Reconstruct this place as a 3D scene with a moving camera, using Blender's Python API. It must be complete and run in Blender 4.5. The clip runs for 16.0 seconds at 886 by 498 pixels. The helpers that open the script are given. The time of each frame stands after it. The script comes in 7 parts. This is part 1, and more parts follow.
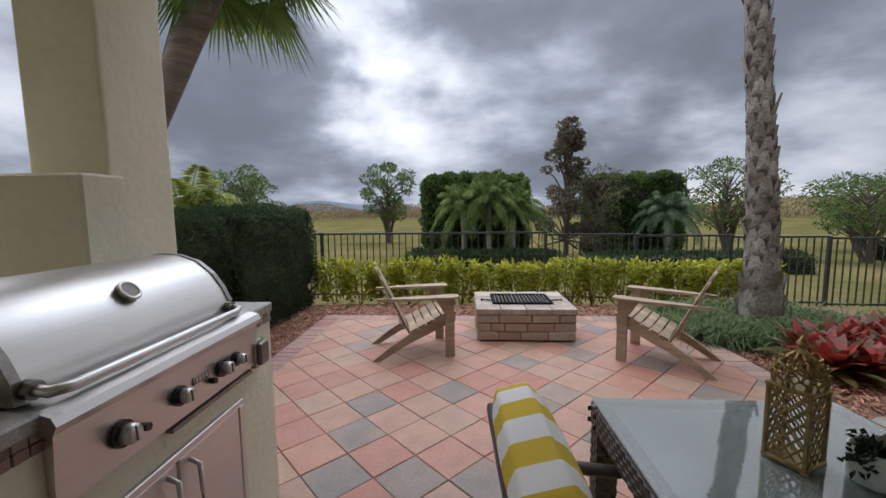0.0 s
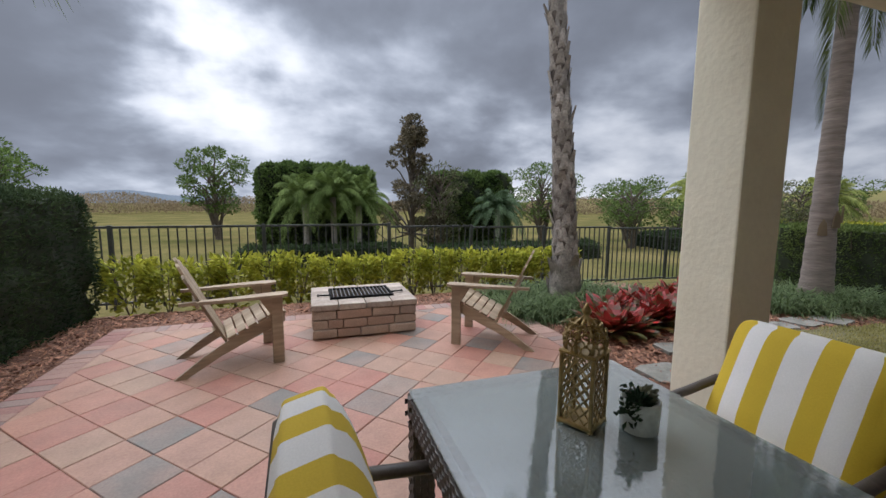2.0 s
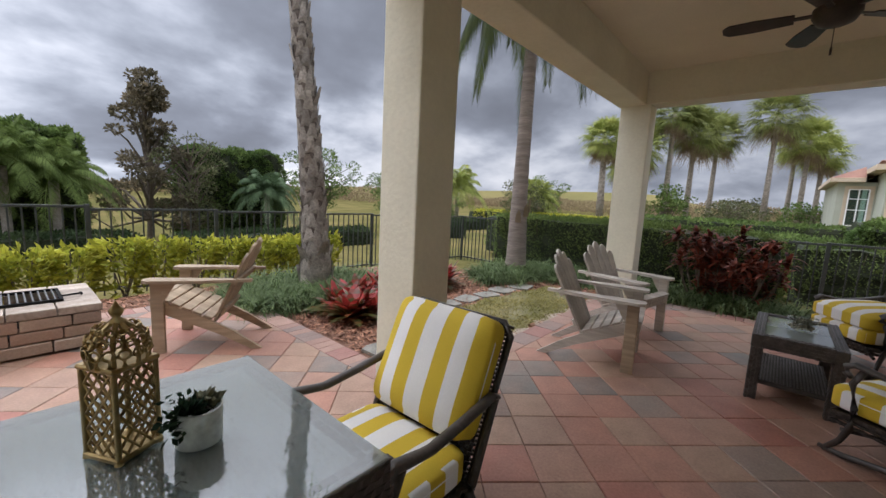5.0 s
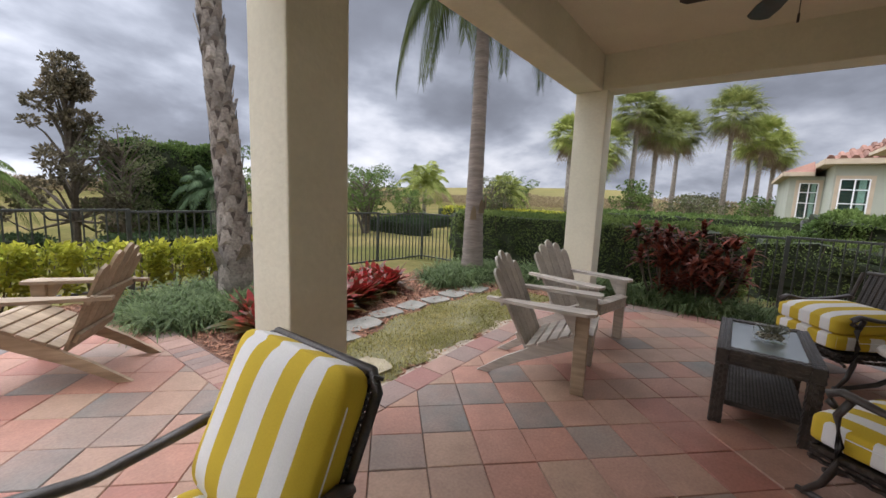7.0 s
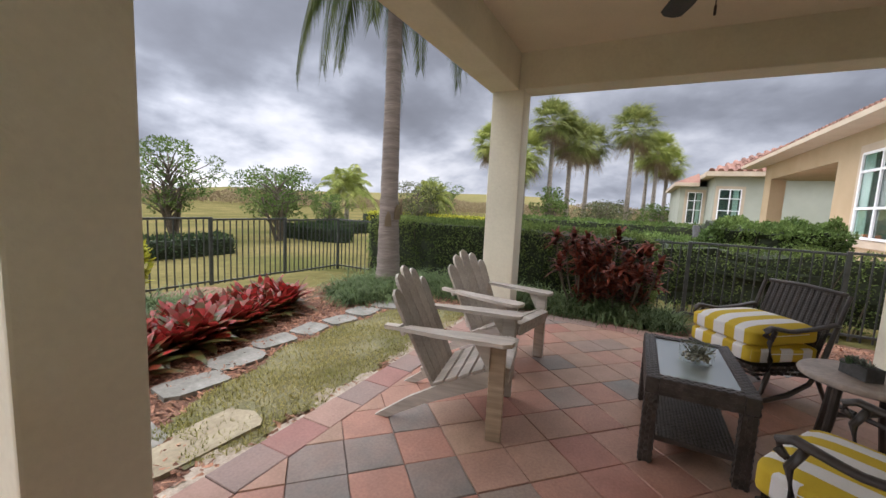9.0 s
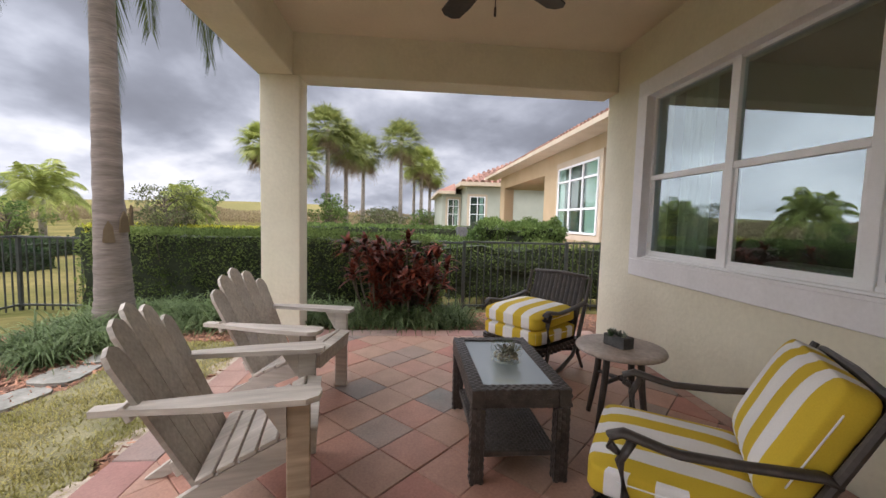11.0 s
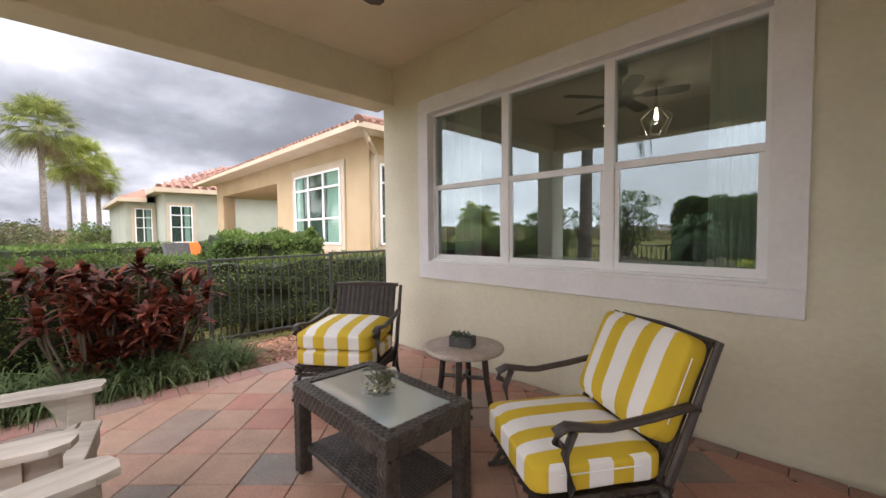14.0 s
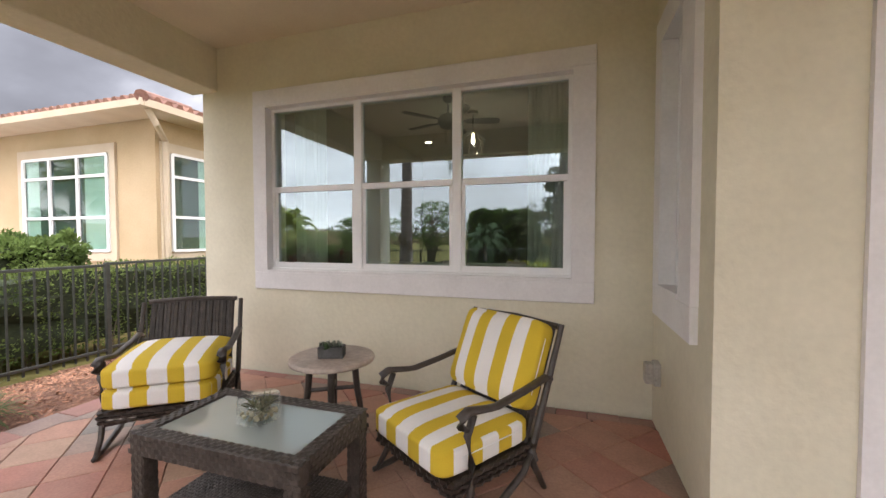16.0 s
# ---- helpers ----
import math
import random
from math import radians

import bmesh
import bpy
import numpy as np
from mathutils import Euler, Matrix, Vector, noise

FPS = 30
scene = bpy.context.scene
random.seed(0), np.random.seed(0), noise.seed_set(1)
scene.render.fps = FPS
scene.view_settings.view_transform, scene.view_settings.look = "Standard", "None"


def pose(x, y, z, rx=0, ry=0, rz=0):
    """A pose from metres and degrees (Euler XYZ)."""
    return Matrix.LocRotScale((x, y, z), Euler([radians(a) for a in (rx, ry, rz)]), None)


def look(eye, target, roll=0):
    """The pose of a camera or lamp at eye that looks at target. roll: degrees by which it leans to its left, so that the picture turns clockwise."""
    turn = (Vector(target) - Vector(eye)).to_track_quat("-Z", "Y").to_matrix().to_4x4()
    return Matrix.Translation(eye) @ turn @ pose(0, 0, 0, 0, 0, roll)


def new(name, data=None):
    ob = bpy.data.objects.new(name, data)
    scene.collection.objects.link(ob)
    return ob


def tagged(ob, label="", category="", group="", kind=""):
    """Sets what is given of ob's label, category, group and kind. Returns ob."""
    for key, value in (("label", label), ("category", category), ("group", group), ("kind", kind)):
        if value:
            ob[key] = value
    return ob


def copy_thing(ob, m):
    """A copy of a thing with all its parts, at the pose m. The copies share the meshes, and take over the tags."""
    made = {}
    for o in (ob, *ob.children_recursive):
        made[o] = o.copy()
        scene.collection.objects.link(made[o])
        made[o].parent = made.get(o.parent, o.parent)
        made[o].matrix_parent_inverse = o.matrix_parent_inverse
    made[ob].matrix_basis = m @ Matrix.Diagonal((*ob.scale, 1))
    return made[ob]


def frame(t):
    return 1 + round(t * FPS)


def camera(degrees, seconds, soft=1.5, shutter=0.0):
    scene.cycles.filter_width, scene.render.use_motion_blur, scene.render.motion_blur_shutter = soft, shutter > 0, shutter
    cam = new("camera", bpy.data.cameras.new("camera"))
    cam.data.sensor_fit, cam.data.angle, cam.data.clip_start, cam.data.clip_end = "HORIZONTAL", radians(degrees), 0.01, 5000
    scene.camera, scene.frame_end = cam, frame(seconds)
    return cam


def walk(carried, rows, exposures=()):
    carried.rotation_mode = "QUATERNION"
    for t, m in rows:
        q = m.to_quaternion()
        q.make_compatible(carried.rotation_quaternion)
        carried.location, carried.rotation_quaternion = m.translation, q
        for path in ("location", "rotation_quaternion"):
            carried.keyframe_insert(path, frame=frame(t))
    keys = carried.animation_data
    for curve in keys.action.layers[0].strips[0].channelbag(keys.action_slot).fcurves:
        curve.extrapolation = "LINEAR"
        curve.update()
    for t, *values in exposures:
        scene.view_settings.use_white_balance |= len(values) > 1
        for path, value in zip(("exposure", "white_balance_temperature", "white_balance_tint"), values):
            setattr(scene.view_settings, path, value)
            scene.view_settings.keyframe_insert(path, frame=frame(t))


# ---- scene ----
cam = camera(97.5, 16.0)
ROWS = [
    (0.0, -1.719, 2.686, 1.332, 3.14, -5.86, 0.64),
    (0.5, -1.668, 2.763, 1.295, -0.55, -5.74, 0.06),
    (1.0, -1.625, 2.800, 1.281, -4.73, -5.77, -0.55),
    (1.5, -1.594, 2.826, 1.270, -10.79, -6.06, -0.68),
    (2.0, -1.570, 2.836, 1.269, -18.55, -6.61, -0.36),
    (2.5, -1.546, 2.815, 1.279, -26.22, -7.05, -0.44),
    (3.0, -1.487, 2.803, 1.266, -32.46, -7.15, -0.59),
    (3.5, -1.396, 2.774, 1.260, -37.01, -7.14, -1.08),
    (4.0, -1.286, 2.722, 1.264, -41.09, -7.28, -1.69),
    (4.5, -1.177, 2.688, 1.260, -45.03, -7.43, -2.38),
    (5.0, -1.089, 2.667, 1.260, -48.70, -7.65, -2.80),
    (7.5, -0.297, 2.729, 1.248, -52.66, -7.87, -2.29),
    (8.0, -0.158, 2.746, 1.258, -52.36, -7.64, -2.46),
    (8.5, -0.040, 2.780, 1.250, -55.96, -7.32, -2.80),
    (9.0, 0.088, 2.832, 1.250, -63.10, -6.64, -2.78),
    (9.5, 0.204, 2.894, 1.260, -71.46, -6.05, -2.47),
    (10.0, 0.314, 2.937, 1.246, -79.52, -5.38, -2.10),
    (12.5, 0.836, 3.256, 1.196, -116.40, -3.25, -0.38),
    (13.0, 0.911, 3.373, 1.205, -123.31, -2.92, 0.22),
    (13.5, 0.994, 3.471, 1.201, -129.34, -2.59, 0.30),
    (14.0, 1.094, 3.540, 1.198, -134.67, -2.46, 0.52),
    (14.5, 1.206, 3.598, 1.197, -140.45, -2.20, 0.60),
    (15.0, 1.269, 3.645, 1.188, -146.60, -1.90, 0.49),
    (15.5, 1.334, 3.705, 1.183, -154.08, -1.63, 0.24),
    (16.0, 1.381, 3.786, 1.212, -162.52, -1.84, 0.06),
]
walk(cam, [(t, pose(x, y, z, 90 + pitch, roll, yaw)) for t, x, y, z, yaw, pitch, roll in ROWS],
     exposures=[(0.0, 0.22, 6150, 12), (2.0, 0.32, 6150, 12), (5.0, 0.6, 6280, 13.5), (9.0, 0.93, 6420, 14.5), (12.5, 1.28, 6620, 16), (16.0, 1.6, 6780, 16)])

# ---- world, sun, light ----
SUN_DIR = Vector((-0.20, 0.84, 0.52)).normalized()
world = bpy.data.worlds.new("world")
scene.world = world
world.use_nodes = True
wt = world.node_tree
wt.nodes.clear()


def wn(kind, **kw):
    n = wt.nodes.new(kind)
    for k, v in kw.items():
        if k.startswith("i"):
            n.inputs[int(k[1:])].default_value = v
        else:
            exec_set(n, k, v)
    return n


def exec_set(n, k, v):
    if k == "operation":
        n.operation = v
    elif k == "blend_type":
        n.blend_type = v
    elif k == "data_type":
        n.data_type = v


# heavier (-) and thinner (+) cloud: direction, tightness, amount
CLOUDS = (((-0.25, 0.90, 0.39), 260, 0.16), ((-0.19, 0.94, 0.29), 300, 0.10), ((-0.13, 0.97, 0.20), 200, 0.13), ((0.34, 0.89, 0.33), 20, -0.08), ((0.05, 0.93, 0.42), 60, -0.06),
          ((0.67, 0.73, 0.14), 60, 0.13), ((-0.50, 0.84, 0.22), 26, -0.11), ((-0.03, 0.997, 0.05), 90, 0.10), ((0.58, 0.80, 0.12), 60, 0.10), ((0.91, -0.24, 0.34), 10, -0.05))


def build_sky():
    L = wt.links.new
    out = wt.nodes.new("ShaderNodeOutputWorld")
    bg = wt.nodes.new("ShaderNodeBackground")
    bg.inputs[1].default_value = 1.0
    L(bg.outputs[0], out.inputs[0])
    tc = wt.nodes.new("ShaderNodeTexCoord")
    sky = wt.nodes.new("ShaderNodeTexSky")
    sky.sky_type, sky.sun_disc = "NISHITA", False
    sky.sun_elevation = math.asin(SUN_DIR.z)
    sky.sun_rotation = math.atan2(SUN_DIR.x, SUN_DIR.y)
    blue = wn("ShaderNodeVectorMath", operation="SCALE")
    blue.inputs[3].default_value = 0.10
    L(sky.outputs[0], blue.inputs[0])
    # cloud deck seen in perspective: direction over height
    sep = wt.nodes.new("ShaderNodeSeparateXYZ")
    L(tc.outputs["Generated"], sep.inputs[0])
    zc = wn("ShaderNodeMath", operation="MAXIMUM", i1=0.0)
    L(sep.outputs[2], zc.inputs[0])
    za = wn("ShaderNodeMath", operation="ADD", i1=0.42)
    L(zc.outputs[0], za.inputs[0])
    dv = wn("ShaderNodeMath", operation="DIVIDE", i0=1.0)
    L(za.outputs[0], dv.inputs[1])
    deck = wn("ShaderNodeVectorMath", operation="SCALE")
    L(tc.outputs["Generated"], deck.inputs[0])
    L(dv.outputs[0], deck.inputs[3])
    mp = wt.nodes.new("ShaderNodeMapping")
    mp.inputs["Location"].default_value = (3.1, 0.4, 0.0)
    L(deck.outputs[0], mp.inputs[0])
    big = wt.nodes.new("ShaderNodeTexNoise")
    big.inputs["Scale"].default_value, big.inputs["Detail"].default_value = 1.15, 9.0
    big.inputs["Roughness"].default_value, big.inputs["Distortion"].default_value = 0.50, 0.25
    L(mp.outputs[0], big.inputs["Vector"])
    fine = wt.nodes.new("ShaderNodeTexNoise")
    fine.inputs["Scale"].default_value, fine.inputs["Detail"].default_value = 3.2, 8.0
    L(mp.outputs[0], fine.inputs["Vector"])
    # brightness near the hidden sun
    dot = wn("ShaderNodeVectorMath", operation="DOT_PRODUCT")
    dot.inputs[1].default_value = Vector((-0.20, 0.92, 0.34)).normalized()
    L(tc.outputs["Generated"], dot.inputs[0])
    d0 = wn("ShaderNodeMath", operation="MAXIMUM", i1=0.0)
    L(dot.outputs["Value"], d0.inputs[0])
    glow = wn("ShaderNodeMath", operation="POWER", i1=75.0)
    L(d0.outputs[0], glow.inputs[0])
    rag = wn("ShaderNodeMath", operation="MULTIPLY_ADD", i1=0.75, i2=-0.28)
    L(fine.outputs[0], rag.inputs[0])
    gs = wn("ShaderNodeMath", operation="MULTIPLY")
    L(glow.outputs[0], gs.inputs[0])
    L(rag.outputs[0], gs.inputs[1])
    fs = wn("ShaderNodeMath", operation="MULTIPLY_ADD", i1=0.42, i2=-0.21)
    L(fine.outputs[0], fs.inputs[0])
    s1 = wn("ShaderNodeMath", operation="ADD")
    L(big.outputs[0], s1.inputs[0])
    L(fs.outputs[0], s1.inputs[1])
    last = wn("ShaderNodeMath", operation="ADD")
    L(s1.outputs[0], last.inputs[0])
    L(gs.outputs[0], last.inputs[1])
    # thick and thin parts of the deck, with ragged edges
    wv = wt.nodes.new("ShaderNodeTexNoise")
    wv.inputs["Scale"].default_value, wv.inputs["Detail"].default_value = 5.0, 5.0
    L(tc.outputs["Generated"], wv.inputs["Vector"])
    w0 = wn("ShaderNodeVectorMath", operation="SUBTRACT")
    w0.inputs[1].default_value = (0.5, 0.5, 0.5)
    L(wv.outputs["Color"], w0.inputs[0])
    w1 = wn("ShaderNodeVectorMath", operation="SCALE")
    w1.inputs[3].default_value = 0.30
    L(w0.outputs[0], w1.inputs[0])
    w2 = wn("ShaderNodeVectorMath", operation="ADD")
    L(tc.outputs["Generated"], w2.inputs[0])
    L(w1.outputs[0], w2.inputs[1])
    w3 = wn("ShaderNodeVectorMath", operation="NORMALIZE")
    L(w2.outputs[0], w3.inputs[0])
    for way, tight, amount in CLOUDS:
        dn = wn("ShaderNodeVectorMath", operation="DOT_PRODUCT")
        dn.inputs[1].default_value = Vector(way).normalized()
        L(w3.outputs[0], dn.inputs[0])
        dm = wn("ShaderNodeMath", operation="MAXIMUM", i1=0.0)
        L(dn.outputs["Value"], dm.inputs[0])
        dp = wn("ShaderNodeMath", operation="POWER", i1=float(tight))
        L(dm.outputs[0], dp.inputs[0])
        da = wn("ShaderNodeMath", operation="MULTIPLY_ADD", i1=amount)
        L(dp.outputs[0], da.inputs[0])
        L(last.outputs[0], da.inputs[2])
        last = da
    s2 = last
    ramp = wt.nodes.new("ShaderNodeValToRGB")
    cr = ramp.color_ramp
    cr.interpolation = "B_SPLINE"
    cr.elements[0].position, cr.elements[0].color = 0.22, (0.15, 0.162, 0.19, 1)
    cr.elements[1].position, cr.elements[1].color = 0.72, (0.82, 0.83, 0.84, 1)
    for p, c in ((0.36, (0.20, 0.22, 0.26, 1)), (0.45, (0.33, 0.36, 0.415, 1)), (0.52, (0.49, 0.52, 0.575, 1)), (0.61, (0.68, 0.70, 0.735, 1))):
        e = cr.elements.new(p)
        e.color = c
    L(s2.outputs[0], ramp.inputs[0])
    # gaps of blue in the brightest parts
    gap = wn("ShaderNodeMapRange")
    for i, v in ((1, 0.69), (2, 0.79), (3, 0.0), (4, 0.75)):
        gap.inputs[i].default_value = v
    L(s2.outputs[0], gap.inputs[0])
    mix = wn("ShaderNodeMixRGB")
    L(gap.outputs[0], mix.inputs[0])
    L(ramp.outputs[0], mix.inputs[1])
    L(blue.outputs[0], mix.inputs[2])
    # an overcast sky is brighter overhead than at the horizon
    zm = wn("ShaderNodeMapRange")
    zm.interpolation_type = "SMOOTHSTEP"
    for i, v in ((1, 0.42), (2, 0.80), (3, 0.0), (4, 1.0)):
        zm.inputs[i].default_value = v
    L(zc.outputs[0], zm.inputs[0])
    # and brightest where the sun stands behind the thin cloud
    veil = wn("ShaderNodeVectorMath", operation="DOT_PRODUCT")
    veil.inputs[1].default_value = SUN_DIR
    L(tc.outputs["Generated"], veil.inputs[0])
    v0 = wn("ShaderNodeMath", operation="MAXIMUM", i1=0.0)
    L(veil.outputs["Value"], v0.inputs[0])
    v1 = wn("ShaderNodeMath", operation="POWER", i1=3.0)
    L(v0.outputs[0], v1.inputs[0])
    v2 = wn("ShaderNodeMath", operation="MULTIPLY_ADD", i1=3.8, i2=1.7)
    L(v1.outputs[0], v2.inputs[0])
    v3 = wn("ShaderNodeMath", operation="MULTIPLY")
    L(v2.outputs[0], v3.inputs[0])
    L(zm.outputs[0], v3.inputs[1])
    side = wn("ShaderNodeMath", operation="POWER", i1=2.0)
    L(v0.outputs[0], side.inputs[0])
    base = wn("ShaderNodeMath", operation="MULTIPLY_ADD", i1=0.45, i2=0.72)
    L(side.outputs[0], base.inputs[0])
    v4 = wn("ShaderNodeMath", operation="ADD")
    L(v3.outputs[0], v4.inputs[0])
    L(base.outputs[0], v4.inputs[1])
    fin = wn("ShaderNodeVectorMath", operation="SCALE")
    L(mix.outputs[0], fin.inputs[0])
    L(v4.outputs[0], fin.inputs[3])
    L(fin.outputs[0], bg.inputs[0])


build_sky()
sun_data = bpy.data.lights.new("sun", "SUN")
sun_data.energy, sun_data.angle, sun_data.color = 1.35, radians(170), (1.0, 0.96, 0.90)
sun = new("sun", sun_data)
sun.matrix_world = look(SUN_DIR * 40, (0, 0, 0))


# ---- materials ----
def material(name, dark, light, rough=0.7, scale=6.0, metal=0.0, bump=0.15, bump_scale=60.0, dist=0.004, island=0.0, obj_random=0.0, spec=0.5, coat=0.0, stretch=(1, 1, 1), stain=0.25):
    """Two noise scales of colour between dark and light, with bump; island/obj_random vary the value piece by piece."""
    m = bpy.data.materials.new(name)
    m.use_nodes = True
    t = m.node_tree
    L = t.links.new
    b = t.nodes["Principled BSDF"]
    tc = t.nodes.new("ShaderNodeTexCoord")
    mp = t.nodes.new("ShaderNodeMapping")
    mp.inputs["Scale"].default_value = stretch
    L(tc.outputs["Object"], mp.inputs[0])
    n1 = t.nodes.new("ShaderNodeTexNoise")
    n1.inputs["Scale"].default_value, n1.inputs["Detail"].default_value = scale, 6
    L(mp.outputs[0], n1.inputs["Vector"])
    n2 = t.nodes.new("ShaderNodeTexNoise")
    n2.inputs["Scale"].default_value, n2.inputs["Detail"].default_value = bump_scale, 4
    L(mp.outputs[0], n2.inputs["Vector"])
    mr = t.nodes.new("ShaderNodeMapRange")
    for i, v in ((1, 0.3), (2, 0.7), (3, 0.0), (4, 1.0)):
        mr.inputs[i].default_value = v
    L(n1.outputs[0], mr.inputs[0])
    mix = t.nodes.new("ShaderNodeMixRGB")
    mix.inputs[1].default_value, mix.inputs[2].default_value = (*dark, 1), (*light, 1)
    L(mr.outputs[0], mix.inputs[0])
    grain = t.nodes.new("ShaderNodeMapRange")
    for i, v in ((1, 0.25), (2, 0.75), (3, 1.0 - stain), (4, 1.0 + stain * 0.5)):
        grain.inputs[i].default_value = v
    L(n2.outputs[0], grain.inputs[0])
    mul = t.nodes.new("ShaderNodeVectorMath")
    mul.operation = "SCALE"
    L(mix.outputs[0], mul.inputs[0])
    L(grain.outputs[0], mul.inputs[3])
    col = mul.outputs[0]
    for amount, node, sock in ((island, "ShaderNodeNewGeometry", "Random Per Island"), (obj_random, "ShaderNodeObjectInfo", "Random")):
        if amount:
            g = t.nodes.new(node)
            r = t.nodes.new("ShaderNodeMapRange")
            for i, v in ((1, 0), (2, 1), (3, 1 - amount), (4, 1 + amount)):
                r.inputs[i].default_value = v
            L(g.outputs[sock], r.inputs[0])
            v2 = t.nodes.new("ShaderNodeVectorMath")
            v2.operation = "SCALE"
            L(col, v2.inputs[0])
            L(r.outputs[0], v2.inputs[3])
            col = v2.outputs[0]
    L(col, b.inputs["Base Color"])
    b.inputs["Roughness"].default_value = rough
    b.inputs["Metallic"].default_value = metal
    b.inputs["Specular IOR Level"].default_value = spec
    b.inputs["Coat Weight"].default_value = coat
    if bump:
        bp = t.nodes.new("ShaderNodeBump")
        bp.inputs["Strength"].default_value, bp.inputs["Distance"].default_value = bump, dist
        L(n2.outputs[0], bp.inputs["Height"])
        L(bp.outputs[0], b.inputs["Normal"])
    return m


def palette_material(name, colours, rough=0.75, scale=5.0, bump_scale=70.0, use_island=False, bump=0.35, blend=(0.0, 0.45)):
    """One of several base colours for each piece, with blotches and grain."""
    m = material(name, (0.9, 0.9, 0.9), (1.12, 1.12, 1.12), rough, scale, bump=bump, bump_scale=bump_scale, stain=0.18)
    t = m.node_tree
    L = t.links.new
    b = t.nodes["Principled BSDF"]
    src = b.inputs["Base Color"].links[0].from_socket
    g = t.nodes.new("ShaderNodeNewGeometry" if use_island else "ShaderNodeObjectInfo")
    ramp = t.nodes.new("ShaderNodeValToRGB")
    cr = ramp.color_ramp
    cr.interpolation = "CONSTANT"
    cr.elements[0].position, cr.elements[0].color = 0.0, (*colours[0], 1)
    cr.elements[1].position, cr.elements[1].color = 1.0 / len(colours), (*colours[1], 1)
    for k in range(2, len(colours)):
        e = cr.elements.new(k / len(colours))
        e.color = (*colours[k], 1)
    L(g.outputs["Random Per Island" if use_island else "Random"], ramp.inputs[0])
    # large blotches that blend one paver colour into the next
    tc = t.nodes.new("ShaderNodeTexCoord")
    n = t.nodes.new("ShaderNodeTexNoise")
    n.inputs["Scale"].default_value, n.inputs["Detail"].default_value = 2.6, 3
    # each piece takes its own part of the grain
    at = t.nodes.new("ShaderNodeObjectInfo")
    L(at.outputs["Location"], t.nodes["Mapping"].inputs["Location"])
    shift = t.nodes.new("ShaderNodeVectorMath")
    L(tc.outputs["Object"], shift.inputs[0])
    L(at.outputs["Location"], shift.inputs[1])
    L(shift.outputs[0], n.inputs["Vector"])
    mr = t.nodes.new("ShaderNodeMapRange")
    for i, v in ((1, 0.35), (2, 0.70), (3, blend[0]), (4, blend[1])):
        mr.inputs[i].default_value = v
    L(n.outputs[0], mr.inputs[0])
    mx = t.nodes.new("ShaderNodeMixRGB")
    mean = [sum(c[i] for c in colours) / len(colours) for i in range(3)]
    mx.inputs[2].default_value = (*mean, 1)
    L(mr.outputs[0], mx.inputs[0])
    L(ramp.outputs[0], mx.inputs[1])
    mul = t.nodes.new("ShaderNodeMixRGB")
    mul.blend_type = "MULTIPLY"
    mul.inputs[0].default_value = 1.0
    L(mx.outputs[0], mul.inputs[1])
    L(src, mul.inputs[2])
    L(mul.outputs[0], b.inputs["Base Color"])
    return m


def glass_material(name, tint, ior=1.5, rough=0.0, clear=1.0, coat=(1, 1, 1)):
    """A thin pane: clear or frosted, with a Fresnel gloss."""
    m = bpy.data.materials.new(name)
    m.use_nodes = True
    t = m.node_tree
    L = t.links.new
    t.nodes.remove(t.nodes["Principled BSDF"])
    out = t.nodes["Material Output"]
    tr = t.nodes.new("ShaderNodeBsdfTransparent")
    tr.inputs[0].default_value = (*tint, 1)
    gl = t.nodes.new("ShaderNodeBsdfGlossy")
    gl.inputs["Roughness"].default_value = rough
    gl.inputs["Color"].default_value = (*coat, 1)
    lw = t.nodes.new("ShaderNodeLayerWeight")
    lw.inputs[0].default_value = 0.5
    pw = t.nodes.new("ShaderNodeMath")
    pw.operation = "POWER"
    pw.inputs[1].default_value = 5.0
    L(lw.outputs["Facing"], pw.inputs[0])
    f0 = ((ior - 1) / (ior + 1)) ** 2
    fr = t.nodes.new("ShaderNodeMath")
    fr.operation = "MULTIPLY_ADD"
    fr.inputs[1].default_value, fr.inputs[2].default_value = 1 - f0, f0
    L(pw.outputs[0], fr.inputs[0])
    mx = t.nodes.new("ShaderNodeMixShader")
    L(fr.outputs[0], mx.inputs[0])
    L(tr.outputs[0], mx.inputs[1])
    L(gl.outputs[0], mx.inputs[2])
    if clear < 1.0:
        df = t.nodes.new("ShaderNodeBsdfDiffuse")
        df.inputs[0].default_value = (0.42, 0.48, 0.48, 1)
        m2 = t.nodes.new("ShaderNodeMixShader")
        m2.inputs[0].default_value = 1.0 - clear
        L(tr.outputs[0], m2.inputs[1])
        L(df.outputs[0], m2.inputs[2])
        L(m2.outputs[0], mx.inputs[1])
        n = t.nodes.new("ShaderNodeTexNoise")
        n.inputs["Scale"].default_value = 25.0
        bp = t.nodes.new("ShaderNodeBump")
        bp.inputs["Strength"].default_value, bp.inputs["Distance"].default_value = 0.06, 0.002
        L(n.outputs[0], bp.inputs["Height"])
        L(bp.outputs[0], gl.inputs["Normal"])
    L(mx.outputs[0], out.inputs[0])
    return m


def glow_material(name, colour, strength):
    m = bpy.data.materials.new(name)
    m.use_nodes = True
    b = m.node_tree.nodes["Principled BSDF"]
    b.inputs["Emission Color"].default_value = (*colour, 1)
    b.inputs["Emission Strength"].default_value = strength
    return m


